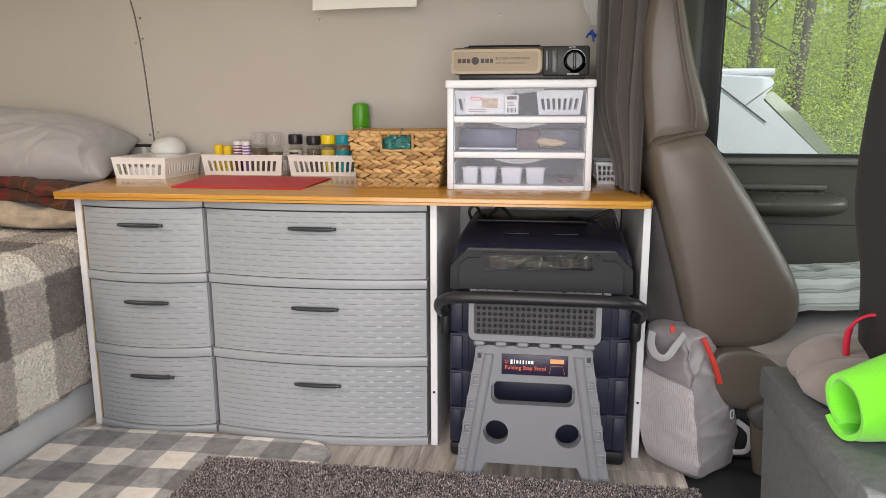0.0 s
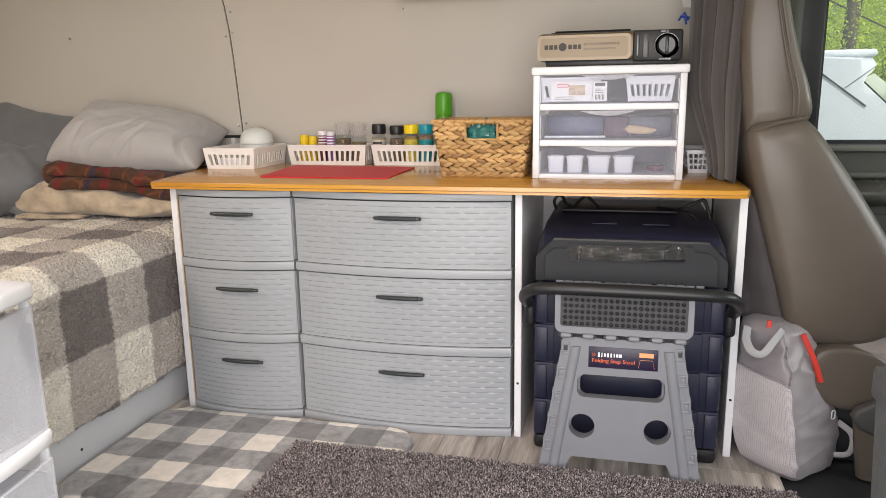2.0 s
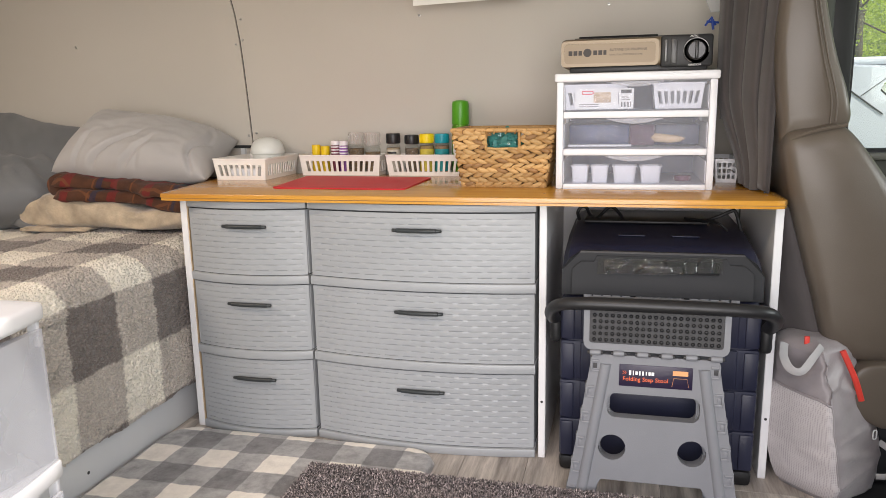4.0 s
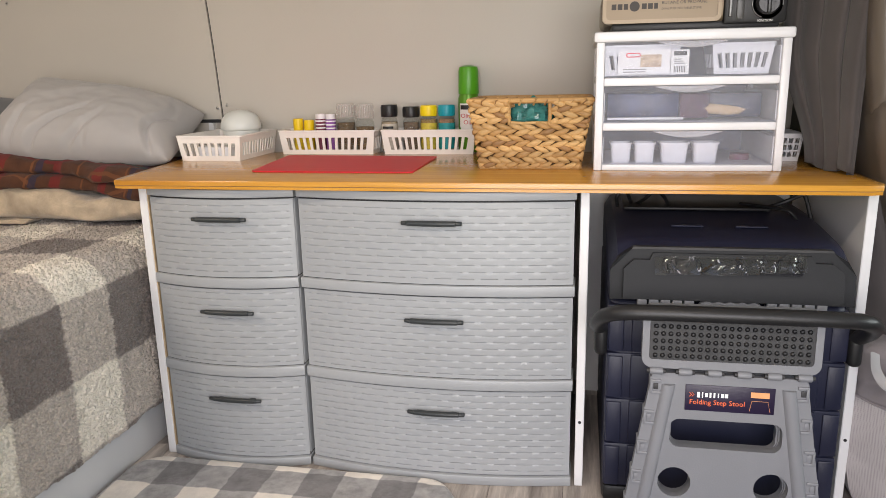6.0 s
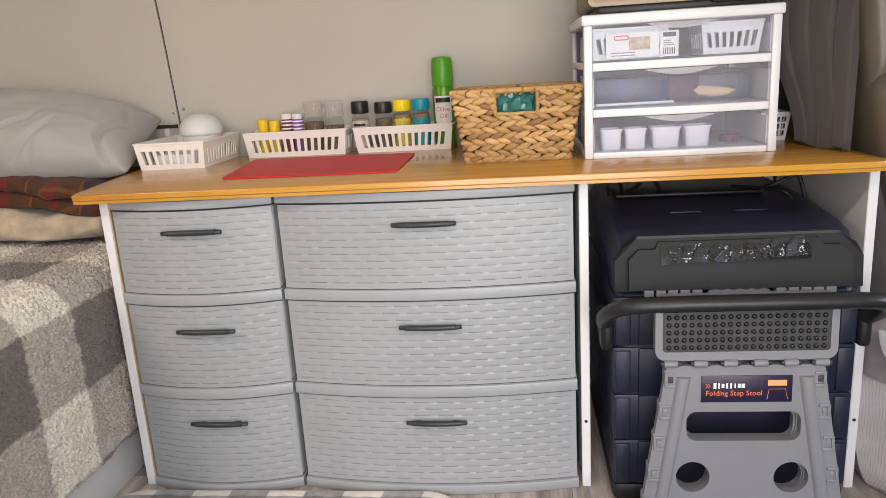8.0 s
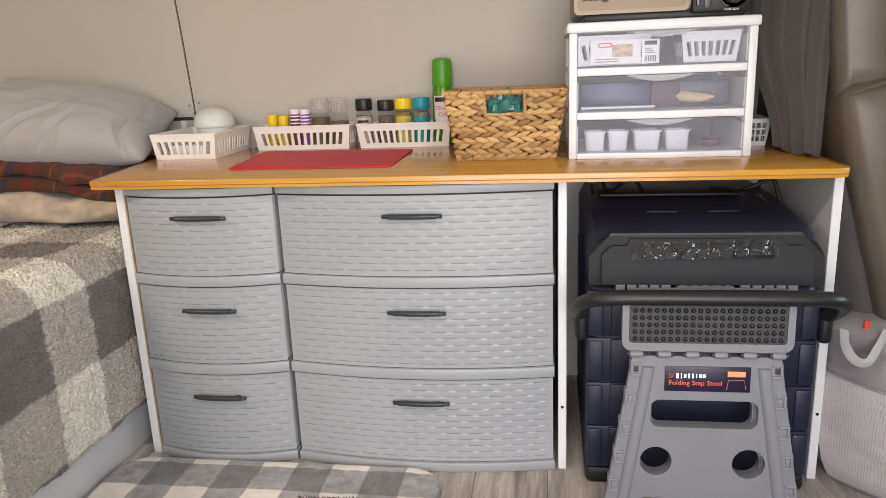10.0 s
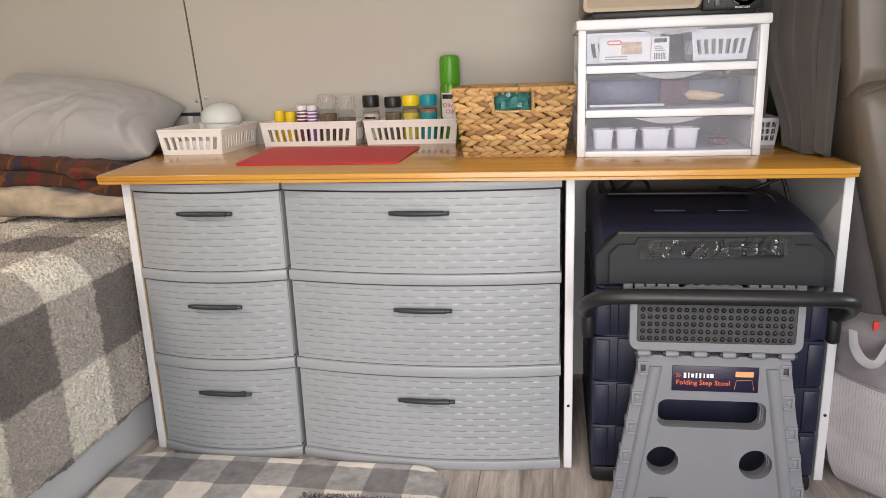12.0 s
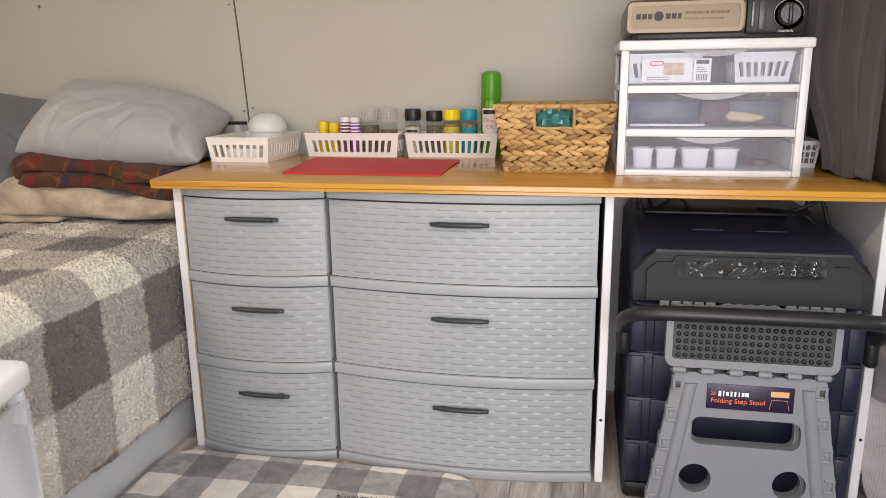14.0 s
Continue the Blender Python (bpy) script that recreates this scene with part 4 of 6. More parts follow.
words("print", "BUTANE OR PROPANE", 0.0082, PRINT_BROWN, stove, (-0.058, 0.0008, 0.0505), label="brown printed words")
words("print", "DUAL FUEL PORTABLE STOVE", 0.0055, PRINT_BROWN, stove, (-0.058, 0.0008, 0.0395), label="brown printed words")
for i, w in enumerate((0.009, 0.009, 0.008)):
    part("brand_bar", box(-0.152 + i * 0.0115, -0.152 + i * 0.0115 + w, 0.0004, 0.001, 0.040, 0.0505), PRINT_BROWN, stove)
part("brand_disc", moved(rod(0.0095, 0.0006, 20), pose(-0.1085, 0.001, 0.0455, 90)), PRINT_BROWN, stove)
for i, w in enumerate((0.009, 0.009, 0.007)):
    part("brand_bar", box(-0.095 + i * 0.0115, -0.095 + i * 0.0115 + w, 0.0004, 0.001, 0.040, 0.0505), PRINT_BROWN, stove)
part("top_grate", join(box(-0.14, 0.12, 0.03, 0.26, 0.077, 0.081, 0.002), tube([(-0.13, 0.04, 0.083), (0.05, 0.04, 0.083)], 0.0025, 6)), BLACK, stove)


# ---- bed ----
bed_base = thing("bed_base", (0, 0, 0), "pale grey painted bed base", "bed base")
part("side_panel", box(-1.190, -1.172, 0.47, 2.295, 0.0, 0.300, 0.002), BED_BASE, bed_base)
part("end_panel", box(-2.93, -1.1905, 0.47, 0.488, 0.0, 0.300, 0.002), BED_BASE, bed_base)
part("deck", box(-2.93, -1.1905, 0.4885, 2.295, 0.280, 0.300, 0.002), BED_BASE, bed_base)
solid("mattress", box(-2.93, -1.185, 0.48, 2.29, 0.30, 0.455, 0.05, 4), SHEET, "pale mattress under the blanket", "mattress")
bedscrew = thing("screw", (-1.1735, 1.39, 0.045), "small dark screw in the bed base", "screw")
part("head", moved(rod(0.004, 0.002, 10), pose(0, 0, 0, 0, 90)), DARK, bedscrew)
CHECK = check_mat("sherpa_check", (0.160, 0.147), (0.19, 0.158, 0.142), (0.56, 0.50, 0.44), (0.95, 0.89, 0.77), origin=(-1.745, 1.208), fuzz=120.0, depth=0.006, fold_x=-1.15)
def blanket_pt(u, v):
    y = 0.5 + 1.78 * v
    s = u * 2.12                                    # run across the bed, then down the side
    flat, r = 1.70, 0.07
    wob = 0.006 * fbm(s * 5, y * 5, 1.0) + 0.004 * fbm(s * 22, y * 22, 2.0)
    if s < flat:
        x, z, nx, nz = -2.92 + s, 0.49, 0, 1
    elif s < flat + r * math.pi / 2:
        a = (s - flat) / r
        x, z, nx, nz = -2.92 + flat + r * math.sin(a), 0.49 - r + r * math.cos(a), math.sin(a), math.cos(a)
    else:
        x, z, nx, nz = -2.92 + flat + r + 0.003 * math.sin(y * 9), 0.49 - r - (s - flat - r * math.pi / 2), 1, 0
        wob += 0.003 * math.sin(y * 13 + 1) * min(1, (s - flat) / 0.3)
    if z < 0.155:
        z += 0.002 * math.sin(y * 37)
    return (x + nx * wob, y, z + nz * wob)
bl = sheet(240, 210, blanket_pt)
blanket = solid("blanket", bl, CHECK, "sherpa blanket in grey, taupe and cream check", "blanket", smooth=180)
blanket.modifiers.new("thickness", "SOLIDIFY").thickness = 0.012
curl_v, curl_f = [], []
crng = np.random.default_rng(8)
for i in range(42000):
    u, v = crng.uniform(0.62, 0.999), crng.uniform(0.30, 0.985)
    p = Vector(blanket_pt(u, v))
    e1, e2 = Vector(blanket_pt(u + 0.0008, v)) - p, Vector(blanket_pt(u, v + 0.0008)) - p
    nn = e1.cross(e2).normalized()
    a, r, h = crng.uniform(0, 6.28), crng.uniform(0.0042, 0.0080), crng.uniform(0.0028, 0.0066)
    t1 = (e1.normalized() * math.cos(a) + e2.normalized() * math.sin(a))
    t2 = nn.cross(t1)
    k = len(curl_v)
    for q in (t1 * r, t2 * r * 0.55, -t1 * r, -t2 * r * 0.55):
        curl_v.append(tuple(p + q - nn * 0.001))
    curl_v += [tuple(p + nn * h + t1 * r * 0.45), tuple(p + nn * h * 0.9 - t1 * r * 0.45)]
    curl_f += [(k, k + 1, k + 4), (k + 1, k + 5, k + 4), (k + 1, k + 2, k + 5), (k + 2, k + 3, k + 5), (k + 3, k + 4, k + 5), (k + 3, k, k + 4)]
cme = bpy.data.meshes.new("fleece_curls")
cme.from_pydata(curl_v, [], curl_f)
cme.polygons.foreach_set("use_smooth", [True] * len(cme.polygons))
cme.materials.append(CHECK)
curls = new("fleece", cme)
curls.parent = blanket
tagged(curls, "curly sherpa pile", kind="stuff")


def pillow(name, loc, size, label, material, rot=(0, 0, 0), seed=0.0, wrinkle=0.012, category="pillow", n=56):
    L, W, H = size
    def side(sgn):
        def f(u, v):
            a, b = 2 * u - 1, 2 * v - 1
            pinch = 1 - 0.10 * (a * a) * (b * b) - 0.05 * (1 - abs(a)) * b ** 4
            t = max(0.0, (1 - abs(a) ** 2.1) * (1 - abs(b) ** 2.1)) ** 0.5
            w = wrinkle * t ** 0.5 * (fbm(a * 2.2 + 1.5 * b, b * 0.8 + seed, seed) + 0.7 * abs(fbm(a * 3.5 + b * 2, b * 0.9, seed + 4)) * (0.6 - 0.4 * b))
            edge = 0.012 * math.sin(7 * a + seed) * abs(b) ** 6
            return (a * L / 2 * pinch, b * W / 2 * pinch + edge, sgn * H / 2 * t + w)
        return f
    bm = join(sheet(n, n, side(1)), sheet(n, n, side(-1)))
    bmesh.ops.remove_doubles(bm, verts=bm.verts, dist=0.0008)
    ob = solid(name, bm, material, label, category, smooth=180)
    ob.matrix_basis = pose(*loc, *rot)
    return ob


def sham(name, corners, thick, label, material, creases, category="pillow", n=90):
    """A pillow stretched between four corners (lower left, lower right, upper right, upper left), with folds running up from its lower edge."""
    c0, c1, c2, c3 = [Vector(c) for c in corners]
    nrm = (c1 - c0).cross(c3 - c0).normalized()
    def side(sgn):
        def f(u, v):
            a, b = 2 * u - 1, 2 * v - 1
            bow_u, bow_v = 0.06 * (1 - a * a) * (-1 if b > 0 else 1) * abs(b) ** 3, 0.05 * (1 - b * b) * (-1 if a > 0 else 1) * abs(a) ** 3
            uu, vv = u + 0.5 * bow_v, v - 0.35 * bow_u
            p = c0.lerp(c1, uu).lerp(c3.lerp(c2, uu), vv)
            t = max(0.0, (1 - abs(a) ** 4.5) * (1 - abs(b) ** 2.8)) ** 0.5
            h = sgn * thick * (0.62 if sgn > 0 else 0.38) * t
            if sgn > 0:
                h += 0.012 * t * fbm(a * 1.5, b * 1.5, 3.0)
                for x0, lean, dep, wid, top in creases:
                    d = (a - x0 - lean * (b + 1) - 0.05 * math.sin(5 * b + 9 * x0)) / wid
                    fade = max(0.0, min(1.0, (top - b) / 0.6)) * min(1.0, t * 2.5)
                    h += dep * fade * (0.22 * math.exp(-((d + 1.5) / 1.2) ** 2) - math.exp(-d * d))
            return p + nrm * h
        return f
    bm = join(sheet(n, n, side(1)), sheet(n, n, side(-1)))
    bmesh.ops.remove_doubles(bm, verts=bm.verts, dist=0.0006)
    return solid(name, bm, material, label, category, smooth=180)


sham("pillow", ((-1.692, 1.965, 0.672), (-1.190, 1.995, 0.648), (-1.222, 2.255, 0.745), (-1.655, 2.185, 0.828)), 0.165, "light grey cotton pillow leaning on the wall", SHEET, ((-0.70, 0.30, 0.014, 0.032, -0.15), (-0.40, 0.55, 0.020, 0.040, 0.00), (-0.08, 0.62, 0.017, 0.038, -0.20), (0.10, 0.45, 0.009, 0.030, -0.45), (0.80, 0.05, 0.016, 0.030, 0.60)))
pillow("pillow", (-2.02, 2.13, 0.672), (0.74, 0.46, 0.16), "slate grey pillow propped on the wall", SHEET_D, (38, 9, -6), 4.1, 0.02)
pillow("duvet", (-2.05, 2.03, 0.595), (0.70, 0.40, 0.24), "rumpled slate grey duvet on the bed", SHEET_D, (6, -4, 10), 7.7, 0.05, "duvet")


def folded(name, loc, rz, L, W, layers, label, material, seed, th=0.022, droop=0.0, amp=0.01, ry=0.0):
    """A soft folded blanket: a stack of rounded layers with wavy edges."""
    root = thing(name, loc, label, "blanket")
    root.matrix_basis = pose(*loc, 0, ry, rz)
    for k in range(layers):
        def f(u, v, k=k):
            a, b = 2 * u - 1, 2 * v - 1
            sx, sy = L / 2 * (1 - 0.03 * k), W / 2 * (1 - 0.05 * k)
            x = a * sx + 0.012 * math.sin(5 * b + seed + k)
            y = b * sy + 0.022 * math.sin(4 * a + seed * 2 + k) + 0.01 * fbm(a * 4, b, seed)
            e = max(0.0, 1 - max(abs(a), abs(b)) ** 8) ** 0.5
            z = th * (k + 0.25) + th * 0.75 * e + (amp * fbm(a * 2.2 + seed, b * 2.2 + k, seed) + (0.30 if layers > 1 else 0.34) * amp * fbm(a * 7, b * 6, seed + 2)) * (0.4 + 0.6 * e) + droop * math.sin(1.3 + 4.0 * a + seed)
            return (x, y, z)
        def g(u, v, k=k):
            x, y, z = f(u, v)
            a, b = 2 * u - 1, 2 * v - 1
            e = max(0.0, 1 - max(abs(a), abs(b)) ** 8) ** 0.5
            return (x, y, z - th * 1.0 * e - 0.002)
        bm = join(sheet(44, 30, f), sheet(44, 30, g))
        bmesh.ops.remove_doubles(bm, verts=bm.verts, dist=0.0022)
        part("fold", bm, material, root, smooth=180)
    return root


def tartan_mat():
    m, nt, bs, vec = base_mat("tartan_wool")
    sep = nt.nodes.new("ShaderNodeSeparateXYZ")
    nt.links.new(vec, sep.inputs[0])
    c = ramp(nt, noise_out(nt, vec, 30, 3), (0.3, (0.052, 0.018, 0.008)), (0.7, (0.082, 0.030, 0.012)))
    for ax, per, off, width, col in ((0, 0.13, 0.0, 0.20, (0.15, 0.010, 0.010)), (1, 0.12, 0.03, 0.24, (0.12, 0.007, 0.009)), (0, 0.13, 0.05, 0.04, (0.17, 0.06, 0.018)), (1, 0.12, 0.08, 0.045, (0.14, 0.05, 0.018)), (0, 0.26, 0.17, 0.05, (0.02, 0.02, 0.045)), (1, 0.24, 0.02, 0.05, (0.015, 0.06, 0.045))):
        f = math_node(nt, "FRACT", math_node(nt, "DIVIDE", math_node(nt, "ADD", sep.outputs[ax], off + 2), per))
        c = socket_mix(nt, math_node(nt, "MULTIPLY", math_node(nt, "LESS_THAN", f, width), 0.75), c, col)
    nt.links.new(c, bs.inputs["Base Color"])
    bs.inputs["Roughness"].default_value, bs.inputs["Sheen Weight"].default_value = 0.95, 0.05
    relief(nt, bs, noise_out(nt, vec, 600, 3), 0.001)
    return m


tartan = folded("folded_blanket", (-1.450, 2.080, 0.578), 4, 0.44, 0.30, 2, "folded red and brown tartan blanket under the pillow", tartan_mat(), 0.7, 0.038, 0.004, 0.010, 4.5)
part("fold_end", tube(arc_path([(-0.196, -0.142, 0.040), (-0.204, -0.10, 0.043), (-0.208, 0.0, 0.044), (-0.20, 0.12, 0.042)], 6), 0.037, 16, 0.98), bpy.data.materials["tartan_wool"], tartan, smooth=180)
throw = thing("folded_throw", (0, 0, 0), "folded tan fleece throw on the bed", "blanket")
def throw_top(x):
    """Height of the throw along its length: a hump, a dip and a raised end."""
    return 0.596 + 0.040 * math.exp(-((x + 1.635) / 0.10) ** 2) - 0.034 * math.exp(-((x + 1.385) / 0.075) ** 2) + 0.012 * math.exp(-((x + 1.26) / 0.05) ** 2)
def throw_layer(x0, x1, y0, y1, lo, hi, seed):
    def f(u, v):
        a = 2 * math.pi * v
        x = x0 + (x1 - x0) * u
        e = min(1.0, math.sqrt(max(0.0, 1 - (1 - min(1, u / 0.12)) ** 2))) * (0.72 + 0.28 * min(1.0, (1 - u) / 0.05))
        top, bot = hi(x), lo(x)
        zc, hz = (top + bot) / 2, (top - bot) / 2 * max(0.02, e)
        sq = lambda q: math.copysign(abs(q) ** 0.55, q)
        y = (y0 + y1) / 2 + (y1 - y0) / 2 * sq(-math.cos(a)) + 0.014 * math.sin(9 * x + seed) * max(0, math.cos(a))
        n = 0.016 * fbm(x * 7 + seed, y * 5, 1.3 * math.sin(a) + seed) + 0.003 * fbm(x * 40, y * 40, seed)
        return (x + 0.012 * math.sin(a) * (1 if u > 0.95 else 0), y - n * max(0, math.cos(a)), zc + hz * sq(math.sin(a)) * (0.82 if u > 0.0 else 0.1) + n * max(0, math.sin(a)))
    bm = sheet(90, 48, f)
    bmesh.ops.remove_doubles(bm, verts=bm.verts, dist=0.0003)
    bmesh.ops.holes_fill(bm, edges=[e for e in bm.edges if e.is_boundary], sides=0)
    return bm
part("fold", throw_layer(-1.800, -1.235, 1.925, 2.20, lambda x: 0.490, throw_top, 0.7), FLEECE, throw, smooth=180)
part("under_fold", throw_layer(-1.785, -1.560, 1.916, 2.20, lambda x: 0.490, lambda x: 0.512, 2.9), FLEECE, throw, smooth=180)


# ---- rugs ----
RUG = check_mat("fleece_check", (0.0795, 0.085), (0.145, 0.138, 0.138), (0.31, 0.30, 0.295), (0.80, 0.74, 0.66), origin=(-1.152, 1.517), fuzz=260.0, depth=0.0025, wobble=0.012, plush=True)
def rug_body(x0, x1, y0, y1, r, th, n=90, m=60):
    cx, cy, hx, hy = (x0 + x1) / 2, (y0 + y1) / 2, (x1 - x0) / 2, (y1 - y0) / 2
    def f(u, v):
        a, b = (2 * u - 1) * hx, (2 * v - 1) * hy
        dx, dy = abs(a) - (hx - r), abs(b) - (hy - r)
        if dx > 0 and dy > 0:
            k = max(dx, dy) / math.hypot(dx, dy)
            dx, dy = dx * k, dy * k
            a, b = math.copysign(hx - r + dx, a), math.copysign(hy - r + dy, b)
            e = 1 - math.hypot(dx, dy) / r
            e = e * r
        else:
            e = min(hx - abs(a), hy - abs(b))
        k = min(1, e / 0.02)
        h = th * math.sqrt(max(0, 1 - (1 - k) ** 2))
        return (cx + a, cy + b, 0.001 + h + (0.002 * fbm(a * 12, b * 12) if k > 0.5 else 0))
    return sheet(n, m, f)
solid("check_rug", rug_body(-1.166, -0.432, 1.255, 1.722, 0.075, 0.016), RUG, "plush rug in grey and white check", "rug", smooth=180)
MAT_BASE = mat("shag_backing", (0.03, 0.027, 0.027), 0.95)
shag = thing("shag_mat", (0, 0, 0), "dark brown and grey speckled shag mat", "mat")
part("backing", moved(plate(rounded(-0.70, 0.42, 0.95, 1.562, 0.03), [], 0.012, "XY"), Matrix.Translation((0, 0, 0.018))), MAT_BASE, shag)


def island_mat(name, stops, rough=0.9, sheen=0.3):
    m, nt, bs, vec = base_mat(name)
    g = nt.nodes.new("ShaderNodeNewGeometry")
    nt.links.new(ramp(nt, g.outputs["Random Per Island"], *stops), bs.inputs["Base Color"])
    bs.inputs["Roughness"].default_value, bs.inputs["Sheen Weight"].default_value = rough, sheen
    return m


SHAG = island_mat("shag_pile", ((0.0, (0.04, 0.033, 0.032)), (0.45, (0.115, 0.093, 0.092)), (0.8, (0.32, 0.27, 0.262)), (1.0, (0.58, 0.50, 0.485))))
rng = np.random.default_rng(5)
N = 75000
px, py = rng.uniform(-0.705, 0.425, N), 1.568 - 0.42 * rng.random(N)
verts, faces = [], []
for i in range(N):
    x, y = px[i], py[i]
    a, l, w = rng.uniform(0, 6.28), rng.uniform(0.0015, 0.0045), rng.uniform(0.0017, 0.0030)
    h = rng.uniform(0.002, 0.006)
    cx_, sy_ = math.cos(a), math.sin(a)
    k = len(verts)
    z = 0.029
    verts += [(x - sy_ * w, y + cx_ * w, z), (x + sy_ * w, y - cx_ * w, z), (x + cx_ * w, y + sy_ * w, z + 0.001), (x + cx_ * l, y + sy_ * l, z + h)]
    faces += [(k, k + 1, k + 3), (k + 1, k + 2, k + 3), (k + 2, k, k + 3)]
me = bpy.data.meshes.new("pile")
me.from_pydata(verts, [], faces)
me.materials.append(SHAG)
pile = new("pile", me)
pile.parent = shag
tagged(pile, "speckled shag pile", kind="stuff")


# ---- cab seats ----
def seat_back(y0, y1, outline, material, parent, bev=0.055, name="backrest"):
    """A padded back: a side outline swept across the seat with rounded flanks."""
    pts = [Vector((p[0], p[1])) for p in arc_path([(x, z, 0) for x, z in outline] + [(*outline[0], 0)], 5)][:-1]
    c = sum(pts, Vector((0, 0))) / len(pts)
    rings = []
    for y, k in ((0.0, 0.72), (0.012, 0.84), (0.03, 0.93), (0.06, 0.985), (0.10, 1.0), (0.5, 1.0), (0.90, 1.0), (0.94, 0.985), (0.97, 0.93), (0.988, 0.84), (1.0, 0.72)):
        yy = y0 + (y1 - y0) * y
        ring_ = []
        for p in pts:
            d = p - c
            d2 = d.normalized() * max(d.length - 0.16 * (1 - k) , d.length * k)
            ring_.append((c.x + d2.x, yy, c.y + d2.y))
        rings.append(ring_)
    return part(name, loft(rings), material, parent, smooth=70)


seat = thing("front_seat", (0, 0, 0), "taupe leather captain's seat reclined beside the window", "seat")
seat_back(1.76, 2.20, [(0.422, 0.33), (0.374, 0.50), (0.334, 0.64), (0.314, 0.765), (0.370, 0.79), (0.430, 0.79), (0.505, 0.70), (0.585, 0.58), (0.650, 0.47), (0.672, 0.40), (0.655, 0.33), (0.58, 0.285), (0.48, 0.285)], SEAT, seat)
seat_back(1.79, 2.16, [(0.313, 0.755), (0.296, 0.88), (0.289, 0.98), (0.298, 1.08), (0.320, 1.16), (0.350, 1.17), (0.370, 1.10), (0.392, 1.00), (0.414, 0.92), (0.438, 0.85), (0.442, 0.79), (0.38, 0.75)], SEAT, seat, name="headrest")
part("seam_stitching", tube(arc_path([(0.352, 1.782, 1.10), (0.366, 1.782, 1.02), (0.386, 1.782, 0.93), (0.408, 1.784, 0.85), (0.410, 1.784, 0.80)], 8), 0.0022, 6), SEAT, seat)
part("seam_stitching", tube(arc_path([(0.344, 1.781, 1.10), (0.358, 1.781, 1.02), (0.377, 1.781, 0.93), (0.398, 1.783, 0.85), (0.400, 1.783, 0.795)], 8), 0.0016, 6), SEAT, seat)
part("seam_piping", tube(arc_path([(0.325, 1.775, 0.763), (0.37, 1.765, 0.782), (0.43, 1.772, 0.793)], 6), 0.004, 6), SEAT, seat)
seat_back(1.74, 2.22, [(0.53, 0.20), (0.545, 0.28), (0.60, 0.30), (0.75, 0.335), (1.05, 0.35), (1.12, 0.31), (1.11, 0.24), (0.9, 0.16), (0.65, 0.14)], SEAT_CLOTH, seat, name="cushion")
seat_back(1.735, 1.80, [(0.482, 0.185), (0.477, 0.265), (0.52, 0.292), (0.60, 0.282), (0.64, 0.235), (0.62, 0.165), (0.54, 0.150)], SEAT, seat, name="hinge_cover")
part("seat_base", box(0.52, 1.08, 1.78, 2.18, 0.0, 0.17, 0.02, 2), COOL_GREY, seat)
recliner = moved(plate([(0.536, 0.160), (0.545, 0.178), (0.595, 0.207), (0.625, 0.214), (0.650, 0.205), (0.650, 0.135), (0.620, 0.122), (0.582, 0.117), (0.552, 0.133)], [], 0.030), Matrix.Translation((0.018, 1.70, -0.012)))
bmesh.ops.bevel(recliner, geom=[e for e in recliner.edges if e.calc_face_angle(0) > 1.2], offset=0.010, segments=3, affect="EDGES", profile=0.5)
part("recline_bracket", recliner, mat("recliner_grey", (0.075, 0.072, 0.070), 0.5, var=0.1, fine=300), seat, "dark grey recliner bracket", 40)
part("bracket_foot", loft([[(0.598 + sx * 0.028 * math.cos(k * math.pi / 8) + dx, 1.725 + 0.022 * math.sin(k * math.pi / 8), z) for k in range(16)] for sx, dx, z in ((0.9, 0.008, 0.0), (0.95, 0.006, 0.02), (1.0, 0.0, 0.07), (1.0, -0.006, 0.13))]), SEAT, seat)
def towel_pt(u, v):
    y = 1.83 + 0.38 * u
    x = 0.665 + 0.42 * v
    return (x, y, 0.365 + 0.03 * v + 0.008 * fbm(u * 5, v * 5, 3.0) + 0.03 * math.sin(u * 2.6) - (0.02 if v > 0.97 else 0))
def stripe_mat():
    m, nt, bs, vec = base_mat("striped_towel")
    sep = nt.nodes.new("ShaderNodeSeparateXYZ")
    nt.links.new(vec, sep.inputs[0])
    f = math_node(nt, "FRACT", math_node(nt, "DIVIDE", sep.outputs[1], 0.085))
    c = ramp(nt, f, (0.0, (0.78, 0.81, 0.77)), (0.38, (0.80, 0.83, 0.79)), (0.42, (0.25, 0.28, 0.26)), (0.52, (0.62, 0.66, 0.62)), (0.62, (0.30, 0.34, 0.31)), (0.68, (0.66, 0.70, 0.66)))
    nt.links.new(c, bs.inputs["Base Color"])
    bs.inputs["Roughness"].default_value = 0.95
    relief(nt, bs, noise_out(nt, vec, 500, 3), 0.002)
    return m
solid("striped_towel", sheet(30, 30, towel_pt, 0.012), stripe_mat(), "white and grey-green striped towel on the seat", "towel", smooth=60)

near = thing("front_seat", (0, 0, 0), "charcoal cloth covered front seat beside the console box", "seat")
seat_back(0.72, 1.19, [(0.548, 0.45), (0.536, 0.60), (0.515, 0.72), (0.519, 0.86), (0.533, 0.97), (0.558, 1.12), (0.65, 1.17), (0.75, 1.0), (0.74, 0.86), (0.78, 0.72), (0.82, 0.55), (0.78, 0.46)], DARK_SEAT, near)
part("cover_seam", tube([(0.524, 0.86, 0.79), (0.516, 0.95, 0.789), (0.516, 1.05, 0.789), (0.524, 1.12, 0.79)], 0.003, 6), DARK, near)
seat_back(0.70, 1.2, [(0.66, 0.40), (0.72, 0.48), (1.1, 0.52), (1.2, 0.46), (1.15, 0.36), (0.75, 0.34)], DARK_SEAT, near, name="cushion")
